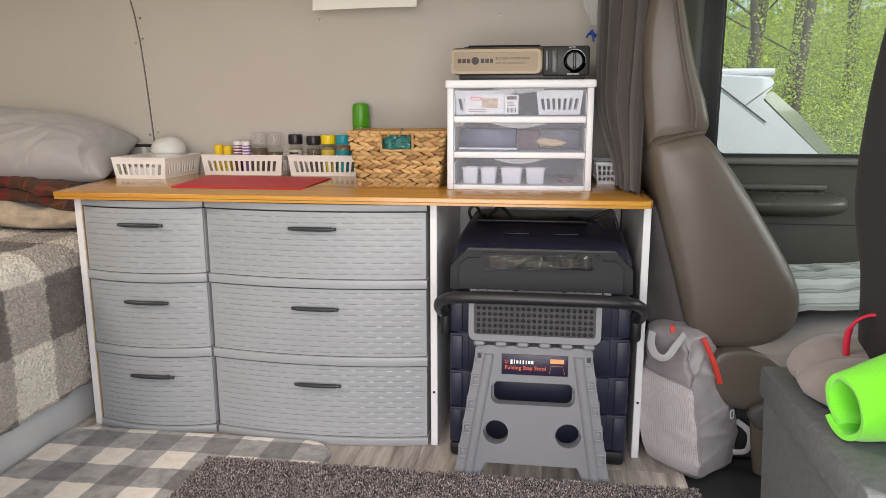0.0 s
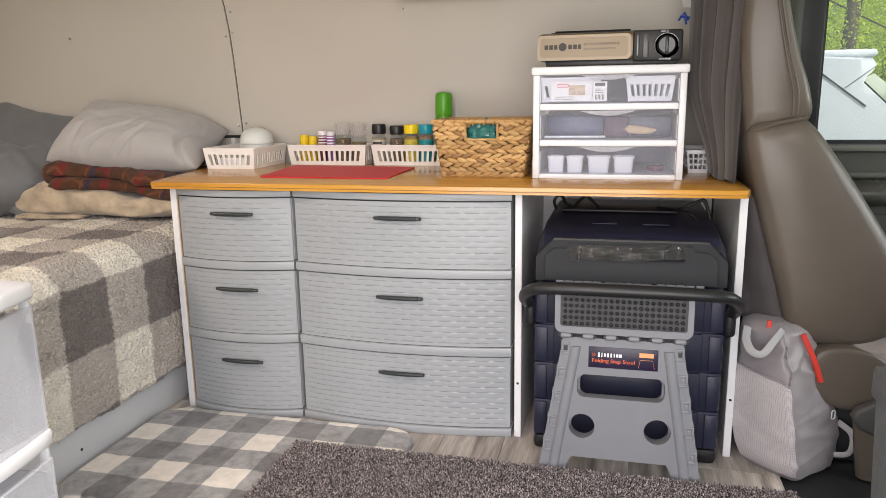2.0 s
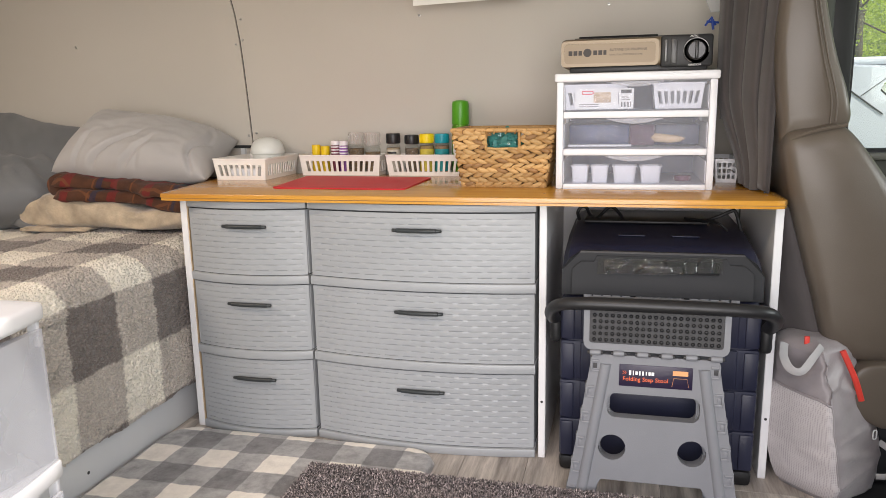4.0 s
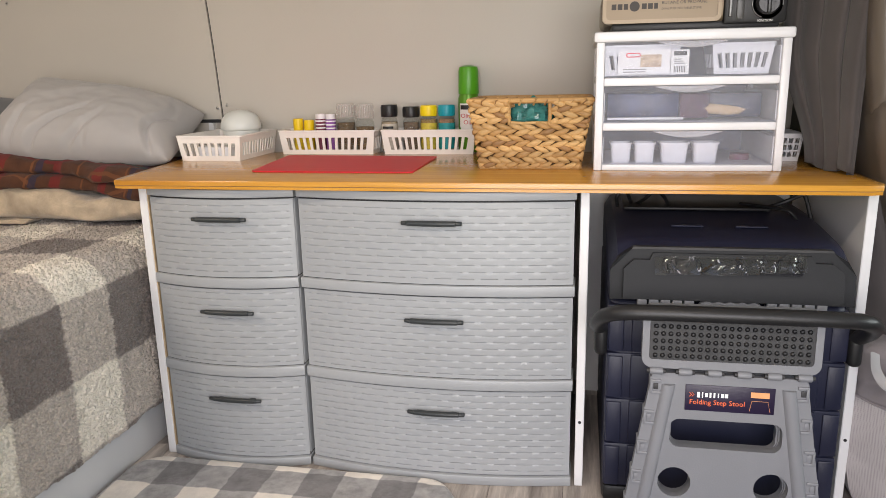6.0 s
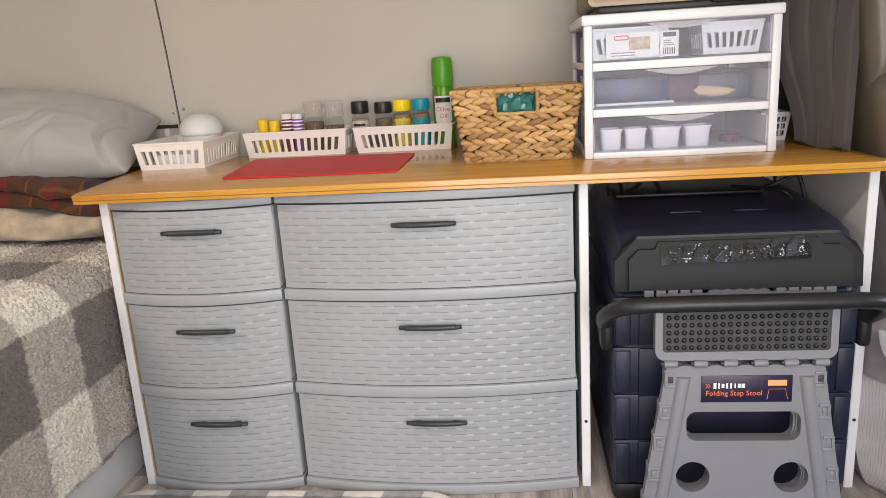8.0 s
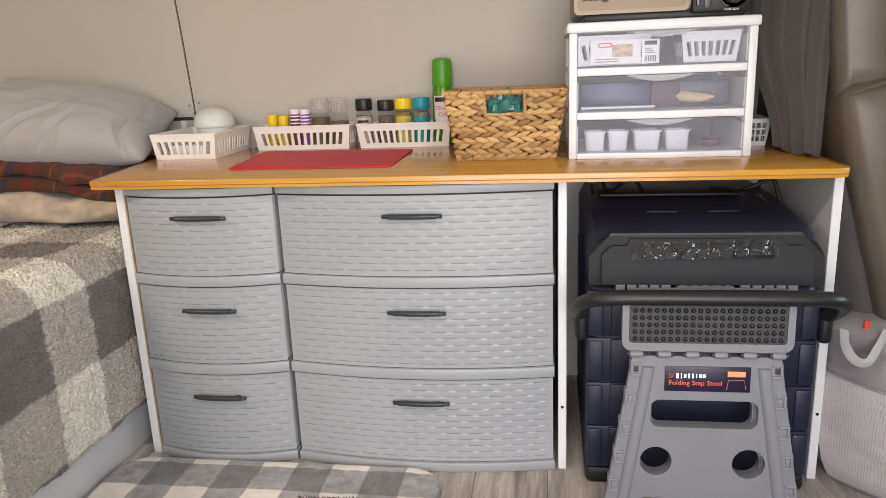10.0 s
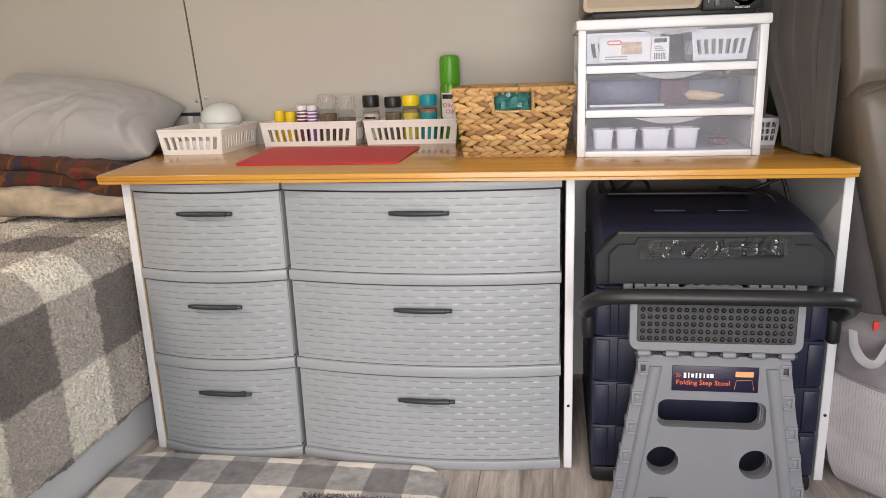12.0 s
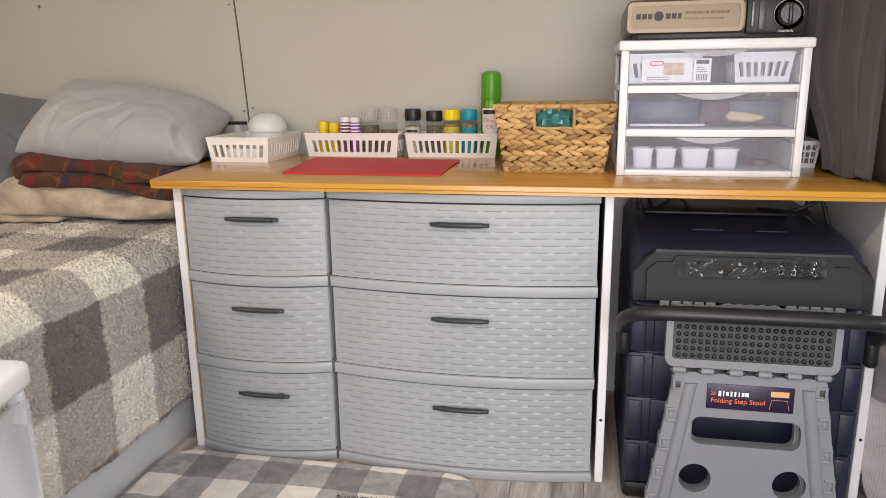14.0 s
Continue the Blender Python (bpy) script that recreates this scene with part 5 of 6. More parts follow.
part("seat_base", box(0.70, 1.14, 0.74, 1.16, 0.0, 0.36, 0.02), COOL_GREY, near)

console = thing("console_box", (0, 0, 0), "grey plastic console box between the front seats", "console")
part("body", loft([[(0.455 + (0.0 if i in (0, 3) else 0.34), 1.22 if i in (2, 3) else 0.86, 0.0) for i in range(4)], [(0.44 + (0.0 if i in (0, 3) else 0.36), 1.235 if i in (2, 3) else 0.845, 0.385) for i in range(4)]]), CONSOLE, console)
part("rim", box(0.432, 0.81, 0.835, 1.243, 0.385, 0.437, 0.008, 2), CONSOLE, console, "thick grey rim")
pad = thing("seat_pad", (0, 0, 0.4375), "quilted taupe pad lying on the console box", "cushion")
def pad_pt(sg):
    def f(u, v):
        a, b = 2 * u - 1, 2 * v - 1
        e = max(0.0, (1 - abs(a) ** 8) * (1 - abs(b) ** 8)) ** 0.5
        tuft = 0.55 + 0.45 * abs(math.sin(2.0 * math.pi * u) * math.sin(2.0 * math.pi * v)) ** 0.45
        h = 0.026 + (0.044 * e * tuft if sg > 0 else -0.026 * e)
        k = 1 - 0.16 * a * a * b * b
        return (0.640 + 0.195 * a * k + 0.004 * math.sin(9 * b), 1.118 + 0.125 * b * k + 0.004 * math.sin(8 * a), max(0.0, h) + (0.002 * fbm(a * 6, b * 6) if sg > 0 else 0))
    return f
pbm = join(sheet(48, 48, pad_pt(1)), sheet(48, 48, pad_pt(-1)))
bmesh.ops.remove_doubles(pbm, verts=pbm.verts, dist=0.0006)
part("cover", pbm, SEAT_CLOTH, pad, smooth=180)
LIME = mat("lime_microfibre", (0.20, 0.80, 0.025), 0.9, var=0.1, scale=12, fine=400, sheen=0.3, bump=0.0015)
def towel2(u, v):
    a = radians(250 - 395 * v)
    r = 0.026 + 0.016 * v + 0.050 * u
    c = Vector((0.447, 0.955, 0.4895)) + Vector((0.26, 0.04, 0.052)) * u
    e1, e2 = Vector((0.35, -0.94, 0.0)), Vector((-0.15, 0.0, 0.98))
    p = c + e1 * (r * 0.8 * math.cos(a)) + e2 * (r * math.sin(a))
    return (p.x, p.y, max(0.4425, p.z + 0.003 * fbm(u * 7, v * 7)))
solid("microfibre_towel", sheet(30, 50, towel2, 0.007), LIME, "bright lime green microfibre towel curled over the console", "towel", smooth=70)
solid("strap", tube(arc_path([(0.520, 1.13, 0.462), (0.515, 1.13, 0.525), (0.528, 1.12, 0.556), (0.555, 1.10, 0.562), (0.60, 1.06, 0.53)], 8), 0.005, 8, 0.5), mat("red_cord", (0.62, 0.02, 0.05), 0.6), "red carrying strap looped on the console", "strap", smooth=80)


# ---- curtain ----
def curtain(name, p0, p1, z0, z1, folds, amp, label, seed, spread=1.0, th=0.002):
    d = Vector((p1[0] - p0[0], p1[1] - p0[1]))
    nrm = Vector((-d.y, d.x)).normalized()
    def f(u, v):
        k = 0.75 + 0.25 * v
        w = amp * (math.sin(2 * math.pi * folds * u + seed + 0.6 * math.sin(3 * v + seed)) + 0.35 * math.sin(2 * math.pi * folds * 2.3 * u + 2 * seed)) * (0.8 + 0.4 * (1 - v))
        s = 0.5 + (u - 0.5) * (1 + (spread - 1) * (1 - v))
        q = Vector(p0) + d * s + nrm * w
        return (q.x, q.y, z0 + (z1 - z0) * v + (0.01 * math.sin(9 * u) if v < 0.03 else 0))
    return solid(name, sheet(110, 26, f, th), CURTAIN, label, "curtain", smooth=80)
def drape(u, v):
    """The gathered curtain: wide above, drawn in towards the counter's corner below."""
    z = CT + 0.004 + 0.70 * v
    w = min(1.0, v / 0.34)
    lx = 0.262 - 0.060 * w * w * (3 - 2 * w)
    x = lx + (0.298 + 0.010 * v - lx) * u
    y = 1.975 - 0.145 * u + 0.012 * math.sin(2 * math.pi * u)
    k = 2 * math.pi * (4.2 * u + 0.25 * math.sin(2.2 * v + 3 * u)) + 0.9
    amp = 0.017 + 0.006 * math.sin(5 * u + 1)
    return (x + 0.006 * math.cos(k), y + amp * math.sin(k) + 0.004 * math.sin(2.3 * k + 2), z + (0.006 * math.sin(11 * u) if v < 0.02 else 0))
solid("curtain", sheet(150, 36, drape), CURTAIN, "grey pleated curtain gathered beside the seat", "curtain", smooth=180).modifiers.new("thickness", "SOLIDIFY").thickness = 0.002
curtain("curtain", (0.345, 2.14), (0.362, 1.905), 0.22, 1.0, 3, 0.016, "grey curtain hanging down behind the seat", 2.0)
def plastic_bag(u, v):
    a = 2 * math.pi * u
    r = 0.02 + 0.03 * math.sin(math.pi * min(1, v * 1.1)) * (1 + 0.4 * fbm(math.cos(a) * 2, math.sin(a) * 2, v * 4))
    return (0.205 + r * math.cos(a) * 0.8, 2.13 + 0.4 * r * math.sin(a), 1.065 + 0.22 * v)
bagp = thing("plastic_bag", (0, 0, 0), "crumpled clear plastic bag hanging by the curtain", "bag")
part("film", sheet(40, 24, plastic_bag), clear_mat("bag_film", (0.95, 0.96, 0.97), 0.12, 0.3), bagp, smooth=60)
part("blue_print", join(tube([(0.175, 2.10, 1.03), (0.19, 2.10, 1.05), (0.20, 2.10, 1.03)], 0.003, 6), tube([(0.178, 2.10, 1.04), (0.21, 2.10, 1.036), (0.222, 2.10, 1.022)], 0.003, 6), tube([(0.19, 2.10, 1.05), (0.195, 2.10, 1.02)], 0.003, 6)), mat("blue_marker", (0.02, 0.07, 0.4), 0.4), bagp, "blue printed marks")
part("tail", sheet(6, 20, lambda u, v: (0.222 + 0.028 * u + 0.004 * math.sin(12 * v), 2.11 + 0.01 * math.sin(8 * u + 5 * v), 0.80 + 0.46 * v), 0.001), clear_mat("bag_tail", (0.93, 0.94, 0.95), 0.2, 0.45), bagp)


# ---- things on the counter ----
for loc, L, D, rz, ns, ss, lb in (((-1.1075, 2.155, CT), 0.222, 0.17, 90, 12, 8, "white slotted basket with a bowl in it"), ((-0.8545, 2.236, CT), 0.262, 0.082, 0, 13, 4, "white slotted basket of small seasoning bottles"), ((-0.583, 2.236, CT), 0.245, 0.082, 0, 13, 4, "white slotted basket of spice jars")):
    b = thing("basket", loc, lb, "basket", "slotted baskets on the counter", rz)
    slot_basket(L, D, 0.062, WARM_WHITE_PL, b, ns, 0.007, ss)
bowl = thing("bowl", (-1.088, 2.19, CT + 0.004), "milky white bowl turned upside down in the basket", "bowl")
part("shell", lathe([(0.046, 0.0), (0.0465, 0.062), (0.0515, 0.064), (0.0525, 0.068), (0.0515, 0.080), (0.0465, 0.094), (0.036, 0.105), (0.020, 0.1125), (0.001, 0.115)], 36), mat("milky_bowl", (0.66, 0.68, 0.65), 0.35, var=0.03), bowl, smooth=60)
towel_k = thing("utensil_tray", (-1.10, 2.10, CT + 0.004), "small white tray in the basket", "tray")
part("tray", box(-0.05, 0.04, -0.04, 0.02, 0, 0.03, 0.006), WHITE_PL, towel_k)

GLASS_JAR = clear_mat("jar_glass", (0.92, 0.93, 0.92), 0.05, 0.10, (0.6, 0.6, 0.58))
def jar(x, y, r, h, cap_h, cap_col, fill_col, label_col, label, clear_cap=False, z=CT + 0.0035, fill=0.6, brown=None):
    j = thing("spice_jar", (x, y, z), label, "jar", "seasonings in the baskets")
    zb = h - cap_h
    part("glass", lathe([(r * 0.9, 0), (r, 0.004), (r, zb - 0.012), (r * 0.82, zb - 0.002), (r * 0.82, zb)], 22), GLASS_JAR, j, smooth=50)
    part("contents", lathe([(r * 0.9, 0.003), (r * 0.93, zb * fill)], 20), mat("spice_" + label.split()[0], fill_col, 0.9, var=0.5, scale=160, fine=500, bump=0.002), j)
    if label_col:
        part("paper_label", lathe([(r * 1.01, zb * 0.10), (r * 1.012, zb * (0.98 if r < 0.015 else 0.80))], 22, False), mat("paper_" + label.split()[0], label_col, 0.6, var=0.3, scale=120), j, "printed paper label")
    cp = [(r * 0.97, zb - 0.001), (r * 0.99, zb), (r * 0.99, h - 0.003), (r * 0.94, h), (0.001, h)]
    cap_mat = clear_mat("clear_cap", (0.93, 0.92, 0.91), 0.06, 0.17, (0.85, 0.84, 0.82)) if clear_cap else mat("cap_" + label.split()[0], cap_col, 0.4, var=0.03)
    cap = part("cap", lathe(cp, 26), cap_mat, j, smooth=40)
    for k in range(16 if r > 0.02 else 0):
        a = 2 * math.pi * k / 16
        part("cap_ridge", moved(box(-0.0007, 0.0007, -0.0008, 0.0004, zb + 0.003, h - 0.005), pose(r * 0.985 * math.cos(a), r * 0.985 * math.sin(a), 0, 0, 0, math.degrees(a) + 90)), cap_mat, cap)
    return j


JY = 2.234
jar(-0.944, JY, 0.0135, 0.088, 0.030, (0.80, 0.56, 0.01), (0.75, 0.5, 0.02), (0.75, 0.55, 0.02), "yellow capped small bottle of seasoning")
jar(-0.914, JY, 0.0135, 0.084, 0.028, (0.80, 0.56, 0.01), (0.75, 0.5, 0.02), (0.75, 0.55, 0.02), "yellow capped small bottle of seasoning")
jar(-0.881, JY, 0.0135, 0.100, 0.012, (0.78, 0.75, 0.76), (0.2, 0.02, 0.1), (0.18, 0.035, 0.07), "maroon labelled bottle with a white cap")
jar(-0.853, JY, 0.0135, 0.099, 0.012, (0.78, 0.75, 0.78), (0.2, 0.02, 0.3), (0.28, 0.10, 0.38), "purple labelled bottle with a white cap")
jar(-0.811, JY + 0.002, 0.0245, 0.126, 0.036, (0.9, 0.9, 0.9), (0.16, 0.09, 0.03), None, "clear grinder jar of brown spice", True, fill=0.85)
jar(-0.7595, JY + 0.002, 0.0245, 0.125, 0.038, (0.9, 0.9, 0.9), (0.20, 0.11, 0.03), None, "clear grinder jar half full of ground spice", True, fill=0.75)
jar(-0.692, JY, 0.0215, 0.121, 0.029, (0.015, 0.015, 0.016), (0.42, 0.33, 0.2), (0.55, 0.50, 0.42), "black capped jar of pale salt and spice", fill=0.85)
jar(-0.634, JY, 0.0215, 0.116, 0.026, (0.015, 0.015, 0.016), (0.16, 0.10, 0.055), None, "black lidded jar of brown peppercorns", fill=0.85)
jar(-0.587, JY, 0.0215, 0.119, 0.026, (0.82, 0.64, 0.01), (0.38, 0.24, 0.05), (0.62, 0.50, 0.06), "bright yellow lidded jar of seasoning", fill=0.9)
jar(-0.540, JY, 0.0215, 0.119, 0.026, (0.01, 0.30, 0.38), (0.36, 0.20, 0.1), (0.02, 0.30, 0.33), "teal lidded jar of seasoning", fill=0.9)
for x, h in ((-0.881, 0.100), (-0.853, 0.099)):
    b = next(o for o in bpy.data.objects if o.name.startswith("spice_jar") and o.parent is None and abs(o.matrix_basis.translation.x - x) < 1e-4)
    for k in range(3):
        part("print_band", lathe([(0.0140, h - 0.020 - 0.009 * k), (0.0140, h - 0.0165 - 0.009 * k)], 22, False), PRINT_WHITE, b)
b = next(o for o in bpy.data.objects if o.name.startswith("spice_jar") and o.parent is None and abs(o.matrix_basis.translation.x + 0.692) < 1e-4)
part("print_band", sheet(10, 2, lambda u, v: (0.0222 * math.cos(radians(-90 + (u - 0.5) * 80)), 0.0222 * math.sin(radians(-90 + (u - 0.5) * 80)), 0.061 + 0.006 * v)), BLACK, b, smooth=80)
can = thing("spray_can", (-0.482, 2.232, CT + 0.0035), "green olive oil spray can with a white label", "spray can")
CAN_G = mat("can_green", (0.09, 0.26, 0.015), 0.3, 0.2, var=0.06)
part("body", lathe([(0.024, 0), (0.0265, 0.003), (0.0265, 0.135), (0.024, 0.143), (0.0235, 0.146)], 32), CAN_G, can, smooth=50)
part("cap", lathe([(0.0255, 0.146), (0.026, 0.148), (0.025, 0.203), (0.0225, 0.212), (0.012, 0.2155), (0.001, 0.216)], 32), mat("cap_green", (0.08, 0.33, 0.012), 0.35), can, smooth=50)
def label_pt(u, v):
    a = radians(-90 + (u - 0.5) * 96)
    z = 0.038 + 0.085 * v
    if v < 0.3:
        z += 0.03 * abs(2 * u - 1) ** 1.5 * (1 - v / 0.3)
    return (0.0269 * math.cos(a), 0.0269 * math.sin(a), z)
part("label", sheet(24, 8, label_pt), mat("label_paper", (0.75, 0.73, 0.70), 0.5), can, "white paper label", 80)
part("label_head", sheet(14, 2, lambda u, v: (0.0276 * math.cos(radians(-90 + (u - 0.5) * 80)), 0.0276 * math.sin(radians(-90 + (u - 0.5) * 80)), 0.108 + 0.011 * v)), BLACK, can, smooth=80)
PINK = mat("print_pink", (0.55, 0.09, 0.11), 0.5)
words("print", "Olive", 0.0155, PINK, can, (0, -0.0276, 0.092), align="CENTER", label="pink printed words")
words("print", "Oil", 0.0155, PINK, can, (0, -0.0276, 0.076), align="CENTER", label="pink printed words")

# red cutting mat
mat_pts = [(-0.893, 1.838), (-0.552, 1.834), (-0.541, 1.842), (-0.545, 2.118), (-0.556, 2.128), (-0.93, 2.150), (-0.940, 2.140), (-0.903, 1.848)]
slot = [(-0.60, 2.096), (-0.565, 2.100), (-0.563, 2.107), (-0.60, 2.104)]
RED = mat("red_silicone", (0.60, 0.014, 0.024), 0.5, var=0.06, fine=500)
solid("cutting_mat", moved(plate(mat_pts, [slot], 0.003, "XY"), Matrix.Translation((0, 0, CT + 0.0006))), RED, "thin red flexible cutting mat on the counter", "cutting mat", smooth=30)

# wicker basket: plaited leaf strands round a tapered body
wb = thing("wicker_basket", (-0.3045, 1.985, CT), "woven water-hyacinth basket with a handle gap", "basket")
WICK = []
for nm, c in (("wicker_pale", (0.60, 0.37, 0.15)), ("wicker_tan", (0.48, 0.275, 0.10)), ("wicker_brown", (0.30, 0.16, 0.06))):
    WICK.append(wood_mat(nm, tuple(x * 0.6 for x in c), tuple(min(1, x * 1.25) for x in c), "X", 0.6, 30.0))
BH, BT, BB = 0.146, (0.122, 0.088), (0.098, 0.070)   # height, half sizes above and below
def bas_pt(s, z, out=0.0):
    """A point on the body's outline at run s (0 to 1 round it) and height z."""
    k = z / BH
    hx, hy = BB[0] + (BT[0] - BB[0]) * k + out, BB[1] + (BT[1] - BB[1]) * k + out
    per = 4 * (hx + hy)
    d = (s % 1.0) * per
    for ax, ay, bx, by in ((-hx, -hy, hx, -hy), (hx, -hy, hx, hy), (hx, hy, -hx, hy), (-hx, hy, -hx, -hy)):
        l = abs(bx - ax) + abs(by - ay)
        if d <= l:
            return Vector((ax + (bx - ax) * d / l, ay + (by - ay) * d / l, z))
        d -= l
    return Vector((-hx, -hy, z))
def strand(s0, z, ds, dz, r):
    pts = []
    for k in range(7):
        t = k / 6
        bulge = 0.0070 * math.sin(math.pi * t ** 0.8) - 0.0015 + 0.0025 * t
        pts.append(bas_pt(s0 + ds * t, max(0.004, min(BH - 0.002, z + dz * (t - 0.5))), bulge))
    bm = bmesh.new()
    rings = []
    for k, p in enumerate(pts):
        t = k / 6
        w = r * (0.10 + 0.90 * math.sin(math.pi * t) ** 0.75)
        dirv = (pts[min(k + 1, 6)] - pts[max(k - 1, 0)]).normalized()
        nrm = Vector((p.x / BT[0] if abs(p.x) / BT[0] > abs(p.y) / BT[1] else 0, p.y / BT[1] if abs(p.y) / BT[1] >= abs(p.x) / BT[0] else 0, 0)).normalized()
        side = dirv.cross(nrm).normalized()
        rings.append([p + side * w * math.cos(a) + nrm * (w * 0.48) * math.sin(a) for a in [2 * math.pi * i / 7 for i in range(7)]])
    return loft(rings)
rr = random.Random(3)
core = loft([[tuple(bas_pt(i / 48, z, -0.004)) for i in range(48)] for z in (0.0, 0.04, 0.07, 0.092)])
# core coloured dark to give the shade in the gaps between strands
part("core", core, mat("wicker_shadowed_core", (0.13, 0.07, 0.03), 0.9, var=0.3, scale=60), wb, smooth=80)
rows, nst = 12, 30
rest = []
for r_ in range(rows):
    z = 0.0085 + r_ * 0.0117
    up = 1 if r_ % 2 == 0 else -1
    for i in range(nst):
        s0 = (i + (0.5 if up < 0 else 0.0)) / nst + 0.004 * rr.uniform(-1, 1)
        ds = 1.60 / nst
        if z > 0.093:
            hx, hy = BB[0] + (BT[0] - BB[0]) * z / BH, BB[1] + (BT[1] - BB[1]) * z / BH
            per = 4 * (hx + hy)
            for c in (hx, 3 * hx + 2 * hy):
                g0, g1 = (c - 0.038) / per, (c + 0.038) / per
                if s0 < g0 < s0 + ds:
                    ds = g0 - s0
                elif g0 <= s0 < g1:
                    ds, s0 = s0 + ds - g1, g1
            if ds < 0.010:
                continue
        bm = strand(s0, z + rr.uniform(-0.0008, 0.0008), ds, up * rr.uniform(0.013, 0.017), rr.uniform(0.0055, 0.0068))
        if s0 % 1.0 < 0.31 or s0 % 1.0 > 0.80:
            part("strand", bm, WICK[rr.choice((0, 0, 0, 1, 1, 2))], wb, smooth=80)
        else:
            rest.append(bm)
tagged(part("strand_rest", join(*rest), WICK[1], wb, smooth=80), "plaited strands of the far sides", kind="stuff")
for nm, z, rad in (("rim", BH - 0.003, 0.0062), ("foot_ring", 0.004, 0.005)):
    pts = [bas_pt(i / 64, z, 0.002 + 0.0015 * math.sin(i * 1.7)) for i in range(65)]
    part(nm, tube(pts, rad, 7), WICK[1], wb, smooth=80)
for i in range(34):
    s0 = i / 34 + 0.012 * rr.random()
    part("rim_wrap", tube([bas_pt(s0, BH - 0.012, 0.005), bas_pt(s0 + 0.004, BH - 0.003, 0.009), bas_pt(s0 + 0.008, BH + 0.0015, 0.002), bas_pt(s0 + 0.010, BH - 0.004, -0.006)], 0.0030, 6, 0.6), WICK[rr.choice((0, 1, 1, 2, 2))], wb, smooth=80)
part("handle_frame", tube([(-0.039, -BT[1] + 0.006, 0.098), (-0.013, -BT[1] + 0.005, 0.0962), (0.012, -BT[1] + 0.005, 0.0975), (0.039, -BT[1] + 0.006, 0.0965)], 0.0036, 7), WICK[0], wb, smooth=80)
for sx in (-1, 1):
    part("handle_frame", tube([(sx * 0.0415, -BT[1] + 0.005, 0.094), (sx * 0.0425, -BT[1] + 0.001, 0.118), (sx * 0.0415, -BT[1] + 0.001, BH - 0.004)], 0.0042, 7), WICK[1], wb, smooth=80)
fab = thing("packet", (-0.303, 1.944, CT + 0.054), "crinkled teal plastic packet inside the wicker basket", "packet")
def pk(u, v):
    a, b = u * math.pi, v * 2 * math.pi
    r = 1 + 0.28 * fbm(3 * math.cos(b) * math.sin(a), 3 * math.sin(b) * math.sin(a), 3 * math.cos(a))
    return (0.047 * r * math.sin(a) * math.cos(b), 0.03 * r * math.sin(a) * math.sin(b), 0.046 + 0.045 * r * math.cos(a))
part("film", sheet(30, 40, pk), mat("teal_film", (0.05, 0.22, 0.20), 0.2, var=0.5, scale=60, coat=0.5), fab, smooth=25)

# small grid basket beside the tower
gb = thing("basket", (0.240, 2.145, CT), "small white grid basket behind the drawer tower", "basket", "slotted baskets on the counter")
def grid_wall(w0, w1, h, n, m):
    hs = []
    for i in range(n):
        for j in range(m):
            z0, z1 = 0.008 + (h - 0.014) * (j + 0.12) / m, 0.008 + (h - 0.014) * (j + 0.88) / m
            def xx(f, z):
                return (w0 + (w1 - w0) * z / h) * f
            a, b = -0.86 + 1.72 * (i + 0.14) / n, -0.86 + 1.72 * (i + 0.86) / n
            hs.append([(xx(a, z0), z0), (xx(b, z0), z0), (xx(b, z1), z1), (xx(a, z1), z1)])
    return plate([(-w0, 0), (w0, 0), (w1, h), (-w1, h)], hs, 0.002)
for s, w0, w1, off, n in ((0, 0.024, 0.030, 0.08, 4), (180, 0.024, 0.030, 0.08, 4), (90, 0.08, 0.09, 0.024, 8), (270, 0.08, 0.09, 0.024, 8)):
    part("grid_wall", moved(grid_wall(w0, w1, 0.058, n, 3), pose(0, 0, 0, 0, 0, s) @ pose(0, -off, 0, 6)), WHITE_PL, gb)
part("rim", plate(rounded(-0.033, 0.033, -0.09, 0.09, 0.006), [rounded(-0.028, 0.028, -0.085, 0.085, 0.005)], 0.004, "XY"), WHITE_PL, gb, loc=(0, 0, 0.056))
part("base", box(-0.024, 0.024, -0.08, 0.08, 0, 0.002), WHITE_PL, gb)

# ---- on the wall ----
def wall_screw(x, z, r=0.0045, dark=False):
    s = thing("screw", (x, wall_y(z) - 0.0005, z), "small steel screw head in the grey wall panel", "screw", "wall screws")
    part("head", moved(lathe([(r, 0), (r * 0.8, 0.0012), (0.001, 0.0018)], 14), pose(0, 0, 0, 90)), STEEL, s)
    part("drive", box(-r * 0.5, r * 0.5, -0.0022, -0.0016, -0.0006, 0.0006), DARK, s)
for x, z in ((-1.784, 1.057), (-1.2, 1.046), (-1.175, 1.058), (-1.197, 0.762), (-1.168, 0.770), (-1.168, 1.117), (-0.599, 1.104), (-0.064, 1.109)):
    wall_screw(x, z)
ol = thing("wall_outlet_frame", (-1.235, 2.288, 0.69), "grey ledge where the wall panel ends behind the baskets", "trim", kind="structure")
part("gap", box(-0.05, 0.043, -0.012, 0.0, 0.032, 0.041), DARK, ol)
part("post", box(0.010, 0.024, -0.016, 0.0, -0.045, 0.032), WHITE_PANEL, ol)
hold = thing("paper_holder", (-0.44, wall_y(1.14), 1.118), "white sheet hung on a small wall holder", "paper")
part("sheet", sheet(14, 8, lambda u, v: (-0.150 + 0.300 * u, -0.075 - 0.012 * (1 - v) ** 2 + 0.003 * math.sin(5 * u), 0.002 * math.sin(3 * u) + 0.004 * u + 0.17 * v), 0.0012), mat("white_paper", (0.78, 0.77, 0.73), 0.7, var=0.03), hold)
